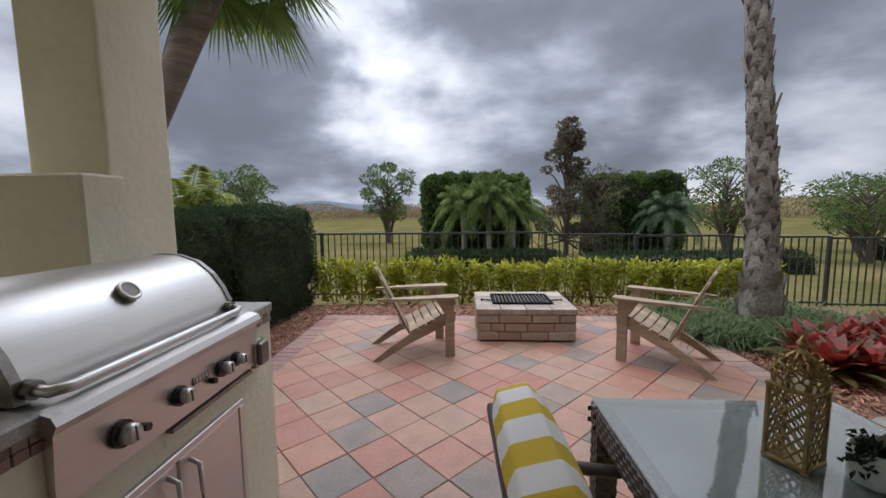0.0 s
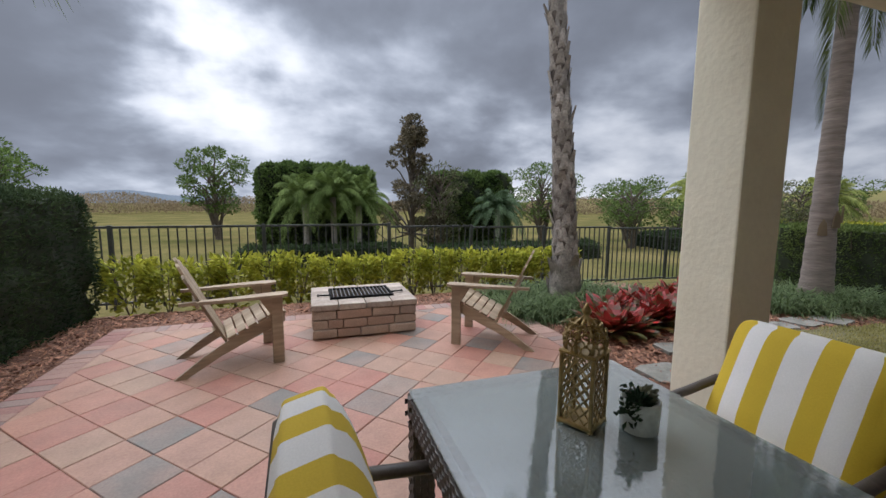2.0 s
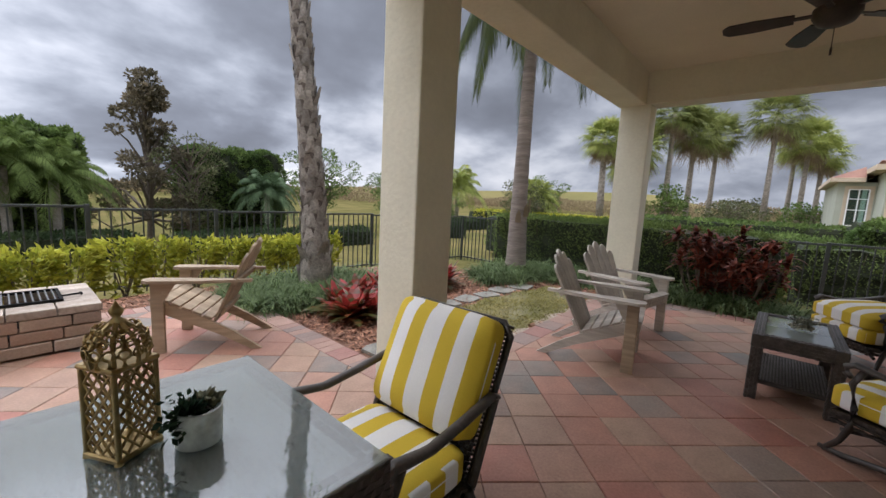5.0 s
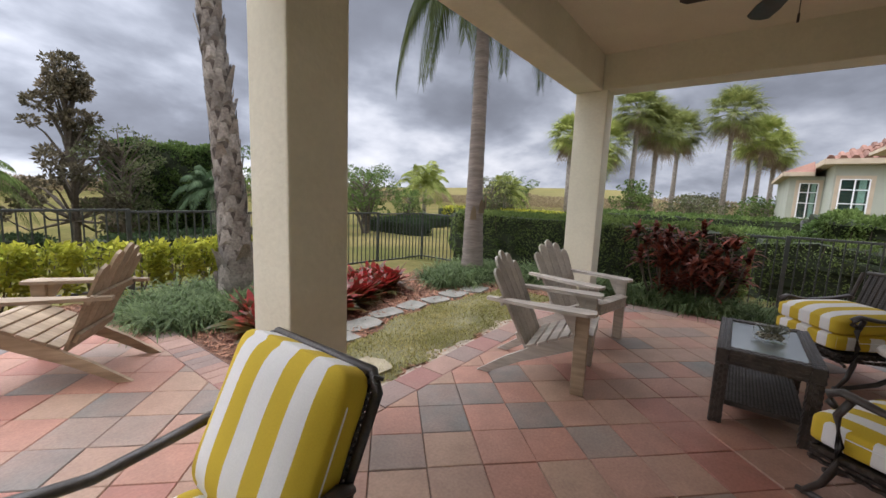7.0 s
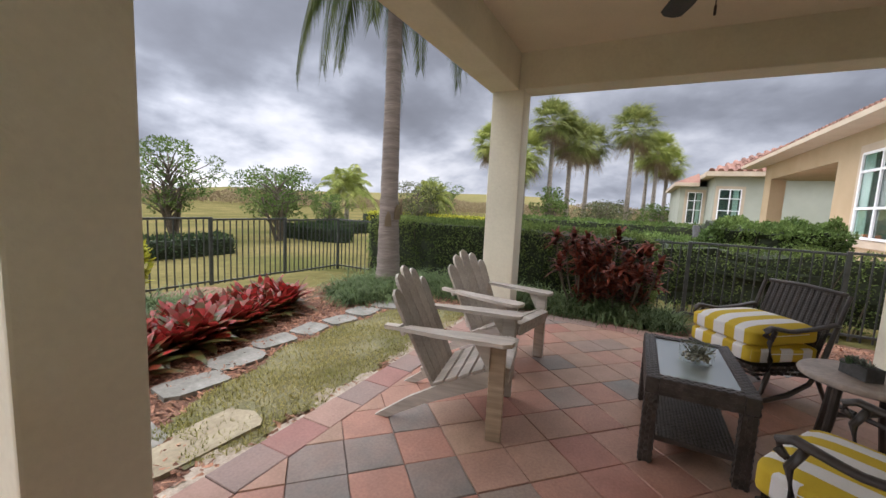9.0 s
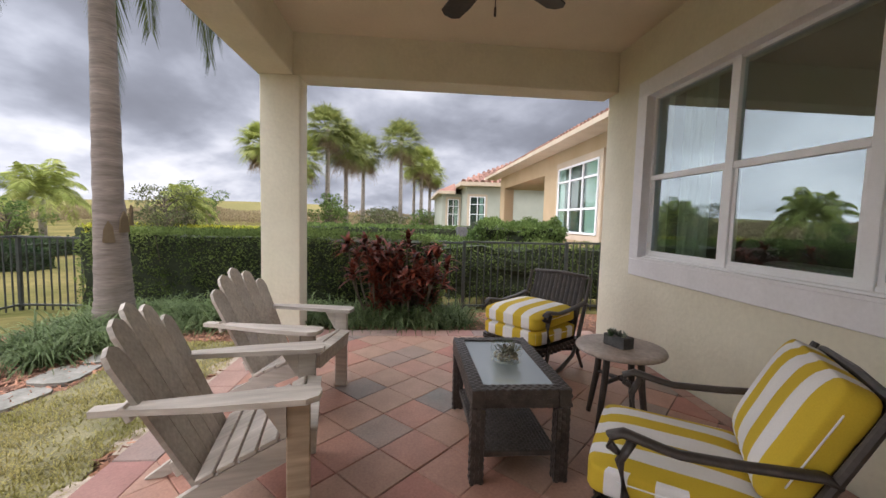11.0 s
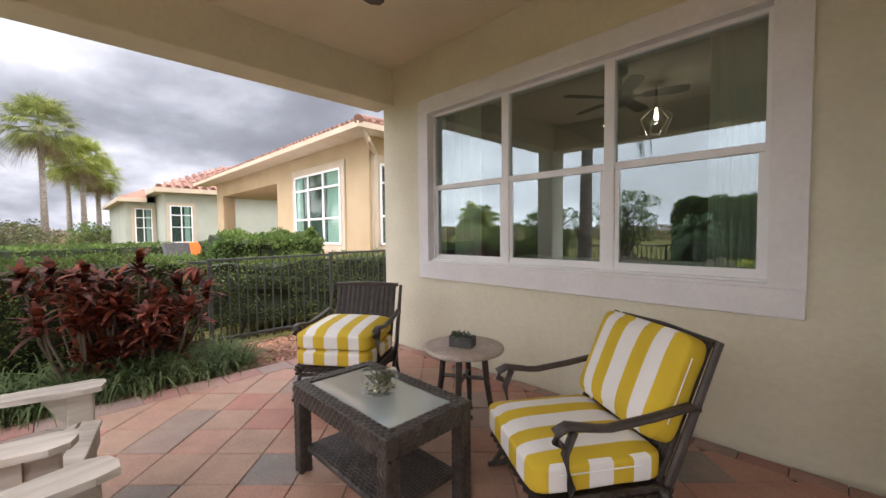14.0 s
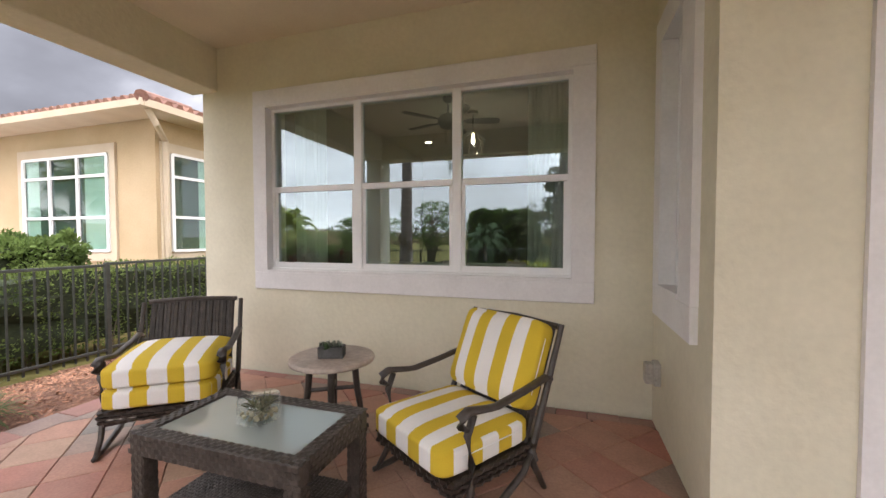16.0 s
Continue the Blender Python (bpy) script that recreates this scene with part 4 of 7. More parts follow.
def weave_panel(name, w, h, t, parent, mat, horiz=0.02, m=None, stake=0.05, upright=False):
    """Woven wicker in its y-z plane: strands wound round stakes, as rows or as upright ribs."""
    bm = bmesh.new()
    if upright:
        n = max(3, int(w / stake))
        for k in range(n):
            y = -w / 2 + (k + 0.5) * w / n
            pts = [(0, y, h * i / 60) for i in range(61)]
            tube(bm, pts, [w / n * (0.50 if i % 2 else 0.43) for i in range(61)], 6, (1.0, 0.55))
    else:
        n = max(2, int(w / stake))
        rows = max(2, int(h / horiz))
        for r in range(rows):
            z = (r + 0.5) * h / rows
            pts = [(t * 0.45 * math.cos(math.pi * (k + r)), -w / 2 + w * k / (2 * n), z) for k in range(2 * n + 1)]
            tube(bm, pts, h / rows * 0.5, 5, (1.0, 0.8), True)
    p = part(name, bm, mat, parent, "", False)
    tagged(p, kind="stuff")
    if m is not None:
        p.matrix_basis = m
    return p


def wicker_chair(m, label, w=0.54, d=0.54, seat=0.30, back=0.80, arm=0.58, rocker=False, stacked=False, lean=17, wrapped=False):
    """Faces +x; origin on the floor under the seat's middle. Wicker seat and back in a scrolled metal frame."""
    c = thing("wicker_armchair", label, "chair", m, "striped armchairs")
    xf, xb = d / 2, -d / 2
    part("seat_rim", bx((0, 0, seat - 0.035), (d, w, 0.03), None, 0.01, 2), M["wicker"], c)
    for sx, mm in ((xf, Matrix()), (xb, Matrix())):
        weave_panel("seat_skirt", w, 0.075, 0.012, c, M["wicker"], 0.019, pose(sx, 0, seat - 0.08))
    for sy in (-1, 1):
        weave_panel("seat_skirt", d, 0.075, 0.012, c, M["wicker"], 0.019, pose(0, sy * w / 2, seat - 0.08, 0, 0, 90))
    bh = back - seat
    bl = pose(xb + 0.03, 0, seat - 0.03, 0, -lean, 0)
    # back: vertical ribs of weave between two posts
    if wrapped:
        weave_panel("back_panel", w, bh, 0.018, c, M["wicker"], 0.017, bl, 0.03)
        part("back_edge", tb([(0, -w / 2, 0), (0, -w / 2, bh * 0.93), (0, -w / 2 + 0.035, bh), (0, w / 2 - 0.035, bh), (0, w / 2, bh * 0.93), (0, w / 2, 0)], 0.016, 8), M["wicker"], c, "", True).matrix_basis = bl
    else:
        weave_panel("back_panel", w - 0.05, bh, 0.016, c, M["wicker"], 0.022, bl, 0.042, True)
    part("back_board", bx((0.0, 0, bh / 2), (0.008, w - 0.05, bh), None, 0.002), M["wicker"], c).matrix_basis = bl
    if not wrapped:
        part("back_rail", tb([(0, -w / 2 + 0.01, bh), (0.004, 0, bh + 0.012), (0, w / 2 - 0.01, bh)], 0.016, 8), M["iron"], c).matrix_basis = bl
    tx = -math.sin(radians(lean))
    for s in (-1, 1):
        y = s * (w / 2 + 0.018)
        part("back_post", tb([(xb + 0.02, y, 0.16), (xb + 0.03, y, seat), (xb + 0.03 + tx * bh * (0.5 if wrapped else 0.94), y, seat + bh * (0.46 if wrapped else 0.90))], [0.017, 0.018, 0.014], 8), M["iron"], c)
        # arm: rises from the front, curls over and runs to the back post
        xa = xb + 0.03 + tx * (arm - seat) * 0.9
        xr = xf - (0.075 if lean > 20 or stacked else 0.0)
        part("armrest", tb([(xr + 0.010, y, arm - 0.062), (xr + 0.038, y, arm - 0.042), (xr + 0.04, y, arm - 0.008), (xr - 0.0, y, arm + 0.012), (xr - 0.12, y, arm - 0.008), (xr * 0.1, y, arm - 0.012), (xb * 0.6, y, arm + 0.008), (xa, y, arm + 0.035), (xa - 0.035, y, arm + 0.02)], [0.012, 0.02, 0.022, 0.021, 0.018, 0.018, 0.018, 0.018, 0.014], 8, (1.25, 0.8)), M["iron"], c, "", True)
        part("arm_post", tb([(xr - 0.03, y, arm - 0.01), (xr + 0.005, y, arm - 0.09), (xr - 0.02, y, seat + 0.04), (xf - 0.09, y, seat - 0.07), (xf - 0.06, y, 0.09), (xf + 0.0, y, 0.008)], [0.016, 0.016, 0.016, 0.017, 0.015, 0.013], 8), M["iron"], c, "", True)
        part("leg", tb([(xb + 0.05, y, seat - 0.02), (xb + 0.03, y, 0.14), (xb - 0.05, y, 0.0)], [0.017, 0.016, 0.013], 8), M["iron"], c, "", True)
        part("side_scroll", tb([(xf + 0.02, y, 0.015), (xf - 0.08, y, 0.02), (0.0, y, 0.055), (xb * 0.6, y, 0.13), (xb + 0.035, y, seat - 0.02)], [0.012, 0.016, 0.017, 0.016, 0.014], 8), M["iron"], c, "", True)
    part("cross_brace", tb([(xf - 0.05, -w / 2, seat - 0.10), (0, 0, 0.12), (xb + 0.05, w / 2, seat - 0.10)], 0.011, 6), M["iron"], c)
    part("cross_brace", tb([(xf - 0.05, w / 2, seat - 0.10), (0, 0, 0.12), (xb + 0.05, -w / 2, seat - 0.10)], 0.011, 6), M["iron"], c)
    st = w * 0.98 / 3.5
    if stacked:
        cushion("seat_cushion", m @ pose(0.02, 0, seat + 0.055), d * 1.04, w * 0.98, 0.105, st, "yellow and white striped seat cushion on a wicker armchair", puff=0.02, side_stripes=True)
        cushion("back_cushion", m @ pose(0.03, 0, seat + 0.185, 0, 3, 0), d * 1.0, w * 0.98, 0.11, st, "yellow and white striped back cushion lying on the seat cushion", puff=0.035)
    else:
        cushion("seat_cushion", m @ pose(0.03, 0, seat + 0.055), d * 1.05, w * 0.98, 0.115, st, "yellow and white striped seat cushion on a wicker armchair", puff=0.022, side_stripes=True)
        hc = bh - 0.145 if lean > 20 else bh - 0.08
        bc = m @ pose(xb + 0.03 - 0.13 * math.tan(radians(lean)), 0, seat + 0.105, 0, -lean, 0) @ pose(0.062, 0, hc / 2, 0, 90, 0)
        cushion("back_cushion", bc, hc, w * 0.96, 0.105, st, "yellow and white striped back cushion leaning in an armchair", puff=0.032)
    return c


wicker_chair(facing(-1.312, 3.47, 2), "dark wicker armchair with striped cushions at the glass table", w=0.50, d=0.48, seat=0.36, back=0.85, arm=0.60, lean=14, wrapped=True)
wicker_chair(facing(-0.245, 3.68, 181), "dark wicker armchair with striped cushions by the column", w=0.535, d=0.50, seat=0.235, back=0.85, arm=0.50, lean=24, wrapped=True)
wicker_chair(facing(1.90, 1.966, 56), "wide wicker lounge armchair with striped cushions by the wall", w=0.585, d=0.52, seat=0.245, back=0.83, arm=0.50, lean=23)
wicker_chair(facing(3.70, 1.99, 125), "wicker lounge armchair with its two cushions stacked on the seat", w=0.57, d=0.54, seat=0.27, back=0.81, arm=0.52, stacked=True)


def woven_band(lo, hi, mat, name, parent, cell=0.016):
    """A wicker-covered bar: a core box with small raised strands over all long faces."""
    lo, hi = Vector(lo), Vector(hi)
    part(name, span(lo, hi, 0.004), mat, parent)
    size = hi - lo
    ax = max(range(3), key=lambda i: size[i])
    others = [i for i in range(3) if i != ax]
    bm = bmesh.new()
    n = int(size[ax] / cell)
    for o, sgn in ((others[0], -1), (others[0], 1), (others[1], -1), (others[1], 1)):
        q = [i for i in others if i != o][0]
        rows = max(1, int(size[q] / (cell * 1.1)))
        for r in range(rows):
            for k in range(n):
                if (k + r) % 2:
                    continue
                c = Vector((0, 0, 0))
                c[ax] = lo[ax] + (k + 0.5) * size[ax] / n
                c[q] = lo[q] + (r + 0.5) * size[q] / rows
                c[o] = (lo[o] if sgn < 0 else hi[o]) + sgn * 0.0005
                e = Vector((0, 0, 0))
                e[ax] = size[ax] / n * 0.95
                f = Vector((0, 0, 0))
                f[q] = size[q] / rows * 0.42
                hgt = Vector((0, 0, 0))
                hgt[o] = sgn * 0.0035
                v = [bm.verts.new(p) for p in (c - e - f, c + e - f, c + e + f, c - e + f, c - f * 0.8 + hgt, c + f * 0.8 + hgt)]
                for face in ((0, 1, 4), (1, 2, 5, 4), (2, 3, 5), (3, 0, 4, 5)):
                    bm.faces.new([v[i] for i in face])
    bmesh.ops.recalc_face_normals(bm, faces=bm.faces)
    tagged(part("weave", bm, mat, parent), kind="stuff")


def dining_table():
    x0, x1, y0, y1, z = -1.325, -0.598, 3.20, 3.88, 0.74
    t = thing("dining_table", "square dark wicker dining table with a textured glass top", "table")
    for lo, hi in (((x0, y0, z - 0.085), (x1, y0 + 0.05, z - 0.012)), ((x0, y1 - 0.05, z - 0.085), (x1, y1, z - 0.012)), ((x0, y0 + 0.05, z - 0.085), (x0 + 0.05, y1 - 0.05, z - 0.012)), ((x1 - 0.05, y0 + 0.05, z - 0.085), (x1, y1 - 0.05, z - 0.012))):
        woven_band(lo, hi, M["wicker_grey"], "apron", t)
    for x in (x0 + 0.004, x1 - 0.064):
        for y in (y0 + 0.004, y1 - 0.064):
            woven_band((x, y, 0.0), (x + 0.06, y + 0.06, z - 0.086), M["wicker_grey"], "leg", t)
    # woven bed under the glass
    bm = bmesh.new()
    n = 34
    for i in range(n):
        for j in range(n):
            a = x0 + 0.05 + (i + 0.5) * (x1 - x0 - 0.10) / n
            b = y0 + 0.05 + (j + 0.5) * (y1 - y0 - 0.10) / n
            s = 0.0125 if (i + j) % 2 else 0.007
            r = 0.007 if (i + j) % 2 else 0.0125
            q = [bm.verts.new(p) for p in ((a - s, b - r, z - 0.034), (a + s, b - r, z - 0.034), (a + s, b + r, z - 0.034), (a - s, b + r, z - 0.034))]
            c = bm.verts.new((a, b, z - 0.028))
            for k in range(4):
                bm.faces.new((q[k], q[(k + 1) % 4], c))
    tagged(part("woven_bed", bm, M["wicker_grey"], t), kind="stuff")
    part("bed_board", span((x0 + 0.05, y0 + 0.05, z - 0.06), (x1 - 0.05, y1 - 0.05, z - 0.036)), M["wicker"], t)
    part("glass_top", span((x0 + 0.003, y0 + 0.003, z - 0.0115), (x1 - 0.003, y1 - 0.003, z - 0.003), 0.002), M["table_glass"], t, "textured pale glass top")


dining_table()


def lantern():
    s, h = 0.039, 0.178
    l = thing("lantern", "gold pierced metal lantern with a domed top", "lantern", pose(-0.956, 3.583, 0.739, 0, 0, 27))
    part("base", bx((0, 0, 0.008), (2 * s + 0.012, 2 * s + 0.012, 0.012), None, 0.003), M["brass"], l)
    part("rim", bx((0, 0, h + 0.004), (2 * s + 0.014, 2 * s + 0.014, 0.010), None, 0.003), M["brass"], l)
    for x in (-s, s):
        for y in (-s, s):
            part("corner_post", bx((x, y, h / 2), (0.009, 0.009, h), None, 0.002), M["brass"], l)
            part("foot", lathe([(0.004, -0.001), (0.008, 0.002), (0.006, 0.006)], 10), M["brass"], l).location = (x, y, 0)
    for k in range(4):
        bm = bmesh.new()
        for i in range(-4, 6):
            for sg in (-1, 1):
                a0 = i * 0.0235 - 0.052
                pts = []
                for z in np.linspace(0.012, h, 12):
                    y = sg * (a0 + (z / h) * 0.14) - sg * 0.03
                    if abs(y) <= s:
                        pts.append((s, y, z))
                if len(pts) > 1:
                    tube(bm, [pts[0], pts[-1]], 0.0026, 5)
        p = part("lattice", bm, M["brass"], l)
        p.matrix_basis = pose(0, 0, 0, 0, 0, 90 * k)
    # four-sided dome with pierced scrolls
    prof = [(0.046, 0.0), (0.050, 0.016), (0.046, 0.036), (0.035, 0.053), (0.021, 0.064), (0.011, 0.072)]
    for k in range(8):
        bm = bmesh.new()
        a = k * math.pi / 4
        tube(bm, [(r * math.cos(a), r * math.sin(a), h + 0.008 + z) for r, z in prof], 0.0045, 6)
        part("dome_rib", bm, M["brass"], l)
    bm = bmesh.new()
    for j in range(4):
        r, z = prof[j][0], prof[j][1] + h + 0.010
        for k in range(14):
            a = 2 * math.pi * (k + 0.5 * (j % 2)) / 14
            c = Vector((r * math.cos(a), r * math.sin(a), z + 0.006))
            tube(bm, [c + Vector((0.011 * math.cos(t) * -math.sin(a), 0.011 * math.cos(t) * math.cos(a), 0.011 * math.sin(t))) * (1 - j * 0.15) for t in np.linspace(0, 2 * math.pi, 9)], 0.0024, 5, cap=False)
    tagged(part("dome_fretwork", bm, M["brass"], l), kind="stuff")
    part("finial", lathe([(0.012, h + 0.078), (0.014, h + 0.083), (0.006, h + 0.090), (0.011, h + 0.098), (0.012, h + 0.104), (0.006, h + 0.112), (0.001, h + 0.122)], 14), M["brass"], l, "", True)


lantern()


def rosette(n, r, h, width, mat, parent, name="leaf", centre=(0, 0, 0)):
    base = np.tile(np.array(centre, float), (n, 1))
    a = np.arange(n) * 2.4
    k = np.arange(n) / n
    d = np.stack([np.cos(a) * (0.3 + k), np.sin(a) * (0.3 + k), 1.15 - 0.8 * k], 1)
    q = leaf_quads(base, unit(d) * 6, r, width, 0.3)
    return quad_mesh(name, q, mat, parent)


def potted_succulent():
    p = thing("potted_succulent", "succulents in a small pale glazed pot on the table", "plant", pose(-0.848, 3.512, 0.739))
    part("pot", lathe([(0.034, 0.0), (0.042, 0.004), (0.045, 0.075), (0.041, 0.078), (0.040, 0.066), (0.002, 0.064)], 28), M["pot"], p, "pale grey-green glazed pot", True)
    rosette(40, 0.040, 0.04, 0.022, M["succulent"], p, "rosette", (0.018, 0.01, 0.068))
    rosette(40, 0.036, 0.04, 0.022, M["jade"], p, "rosette", (-0.02, -0.012, 0.072))
    pts = np.array([(-0.042, -0.012, 0.075)]) + rng.normal(0, 0.016, (70, 3))
    quad_mesh("trailing_leaves", leaf_quads(pts, np.tile([-0.5, -0.3, -0.2], (70, 1)), 0.020, 0.012, 1.0), M["jade"], p)


potted_succulent()


def coffee_table():
    x0, x1, y0, y1, z = 2.215, 3.0, 2.265, 2.73, 0.45
    t = thing("coffee_table", "dark wicker coffee table with a glass top and lower shelf", "table")
    for lo, hi in (((x0, y0, z - 0.085), (x1, y0 + 0.06, z)), ((x0, y1 - 0.06, z - 0.085), (x1, y1, z)), ((x0, y0 + 0.06, z - 0.085), (x0 + 0.06, y1 - 0.06, z)), ((x1 - 0.06, y0 + 0.06, z - 0.085), (x1, y1 - 0.06, z))):
        woven_band(lo, hi, M["wicker_grey"], "apron", t, 0.018)
    for x in (x0 + 0.003, x1 - 0.063):
        for y in (y0 + 0.003, y1 - 0.063):
            woven_band((x, y, 0.0), (x + 0.06, y + 0.06, z - 0.086), M["wicker_grey"], "leg", t, 0.018)
    part("glass_top", span((x0 + 0.06, y0 + 0.06, z - 0.014), (x1 - 0.06, y1 - 0.06, z - 0.006)), M["frost_glass"], t, "pale frosted glass top")
    part("bed_board", span((x0 + 0.06, y0 + 0.06, z - 0.05), (x1 - 0.06, y1 - 0.06, z - 0.035)), M["wicker_grey"], t)
    sx0, sx1, sy0, sy1, sz = x0 + 0.05, x1 - 0.05, y0 + 0.04, y1 - 0.04, 0.13
    part("shelf", span((sx0, sy0, sz - 0.03), (sx1, sy1, sz), 0.006), M["wicker_grey"], t)
    bm = bmesh.new()
    n, k = 40, 22
    for i in range(n):
        for j in range(k):
            a = sx0 + (i + 0.5) * (sx1 - sx0) / n
            b = sy0 + (j + 0.5) * (sy1 - sy0) / k
            s, r = (0.0095, 0.006) if (i + j) % 2 else (0.006, 0.0095)
            q = [bm.verts.new(p) for p in ((a - s, b - r, sz + 0.0006), (a + s, b - r, sz + 0.0006), (a + s, b + r, sz + 0.0006), (a - s, b + r, sz + 0.0006))]
            c = bm.verts.new((a, b, sz + 0.005))
            for e in range(4):
                bm.faces.new((q[e], q[(e + 1) % 4], c))
    tagged(part("weave", bm, M["wicker_grey"], t), kind="stuff")


coffee_table()


def glass_bowl():
    b = thing("glass_bowl", "round clear glass bowl of pebbles and air plants", "bowl", pose(2.605, 2.48, 0.4445) @ Matrix.Scale(1.15, 4))
    g = part("bowl", lathe([(0.055, 0.001), (0.074, 0.006), (0.076, 0.045), (0.072, 0.085)], 28), M["clear_glass"], b, "clear glass bowl", True)
    g.visible_shadow = False
    bm = bmesh.new()
    for k in range(60):
        r, a = 0.058 * math.sqrt(random.random()), random.random() * 6.28
        box(bm, (r * math.cos(a), r * math.sin(a), 0.018 + random.random() * 0.018), (0.016, 0.012, 0.010), pose(0, 0, 0, random.random() * 90, 20, random.random() * 180), 0.003)
    part("pebbles", bm, M["pebble"], b)
    for c in ((0.02, 0.0, 0.04), (-0.025, 0.02, 0.04), (-0.01, -0.03, 0.04)):
        rosette(18, 0.055, 0.05, 0.009, M["succulent"], b, "air_plant", c)


glass_bowl()


def side_table():
    t = thing("side_table", "round stone-topped side table on four dark legs", "table", pose(2.73, 1.75, 0.075))
    part("tabletop", lathe([(0.0, 0.375), (0.225, 0.378), (0.25, 0.385), (0.255, 0.395), (0.25, 0.408), (0.23, 0.411)], 48), M["stonetop"], t, "round beige travertine top", True)
    for k in range(4):
        a = radians(90 * k + 30)
        c, s = math.cos(a), math.sin(a)
        part("leg", tb([(0.13 * c, 0.13 * s, 0.376), (0.145 * c, 0.145 * s, 0.20), (0.19 * c, 0.19 * s, -0.075)], [0.02, 0.02, 0.015], 8), M["iron"], t)
        part("stretcher", tb([(0.012 * c, 0.012 * s, 0.21), (0.145 * c, 0.145 * s, 0.21)], 0.013, 8), M["iron"], t)


side_table()


def slate_planter():
    p = thing("succulent_planter", "small dark rectangular planter of succulents on the side table", "plant", pose(2.72, 1.77, 0.486, 0, 0, 20))
    part("planter", bx((0, 0, 0.034), (0.15, 0.085, 0.068), None, 0.003), M["slate"], p)
    for x in (-0.05, -0.015, 0.02, 0.053):
        rosette(20, 0.036, 0.03, 0.017, M["pale_succulent"], p, "succulent", (x, random.uniform(-0.015, 0.015), 0.066))
    rosette(14, 0.04, 0.03, 0.014, M["frond_blue"], p, "succulent", (0.02, 0.045, 0.058))


slate_planter()


# ---- outdoor kitchen ----
def grill_island():
    xF, xB, y0, y1 = -2.60, -3.10, 2.75, 4.35
    g = thing("grill_island", "sage stucco outdoor kitchen island with a granite top", "counter")
    part("body", span((xB, y0, -0.03), (xF, y1, 0.845)), M["stucco"], g)
    part("countertop", span((xB - 0.02, 4.185, 0.885), (xF + 0.012, y1 + 0.012, 0.925), 0.006), M["granite"], g, "grey granite top")
    part("countertop", span((xB - 0.02, y0, 0.885), (xF + 0.012, 3.41, 0.925), 0.006), M["granite"], g, "grey granite top")
    part("countertop", span((xB - 0.02, 3.41, 0.885), (-3.06, 4.185, 0.925)), M["granite"], g)
    # mosaic band under the top
    meshes = {}
    def chip(c, s):
        key = tuple(round(v, 3) for v in s)
        if key not in meshes:
            b = bx((0, 0, 0), s, None, 0.002)
            me = bpy.data.meshes.new("mosaic_tile")
            b.to_mesh(me)
            b.free()
            me.materials.append(M["mosaic"])
            meshes[key] = me
        share("mosaic_tile", meshes[key], g, Matrix.Translation(c))
    for r in range(2):
        for k in range(5):
            chip((xF + 0.004, y1 - 0.016 - k * 0.032, 0.855 + r * 0.0 + (r - 0.5) * 0.026 + 0.013), (0.008, 0.030, 0.024))
        for k in range(15):
            chip((xF - 0.02 - k * 0.032, y1 + 0.004, 0.855 + (r - 0.5) * 0.026 + 0.013), (0.030, 0.008, 0.024))
        for k in range(20):
            chip((xF + 0.004, 3.39 - k * 0.032, 0.855 + (r - 0.5) * 0.026 + 0.013), (0.008, 0.030, 0.024))
    # access doors
    for ya, yb, hy in ((3.14, 3.738, 3.70), (3.746, 4.06, 3.79)):
        d = part("access_door", span((xF, ya, 0.10), (xF + 0.012, yb, 0.585), 0.004), M["steel"], g, "brushed steel access door")
        part("handle", tb([(xF + 0.010, hy, 0.56), (xF + 0.045, hy, 0.545), (xF + 0.05, hy, 0.46), (xF + 0.045, hy, 0.375), (xF + 0.010, hy, 0.36)], 0.008, 8), M["steel"], d, "", True)
    part("door_frame", span((xF, 3.10, 0.585), (xF + 0.016, 4.09, 0.61), 0.003), M["steel"], g, "steel door frame")
    part("door_frame", span((xF, 4.06, 0.08), (xF + 0.016, 4.09, 0.585), 0.003), M["steel"], g)
    # outlet on the front
    o = thing("outlet_box", "weathered grey outdoor outlet box on the island", "outlet", pose(xF, 4.215, 0.745))
    part("box", bx((0.012, 0, 0), (0.024, 0.075, 0.115), None, 0.006, 2), M["outlet"], o)
    part("cover", bx((0.035, 0, 0), (0.028, 0.062, 0.095), None, 0.012, 2), M["steel_dark"], o)


grill_island()


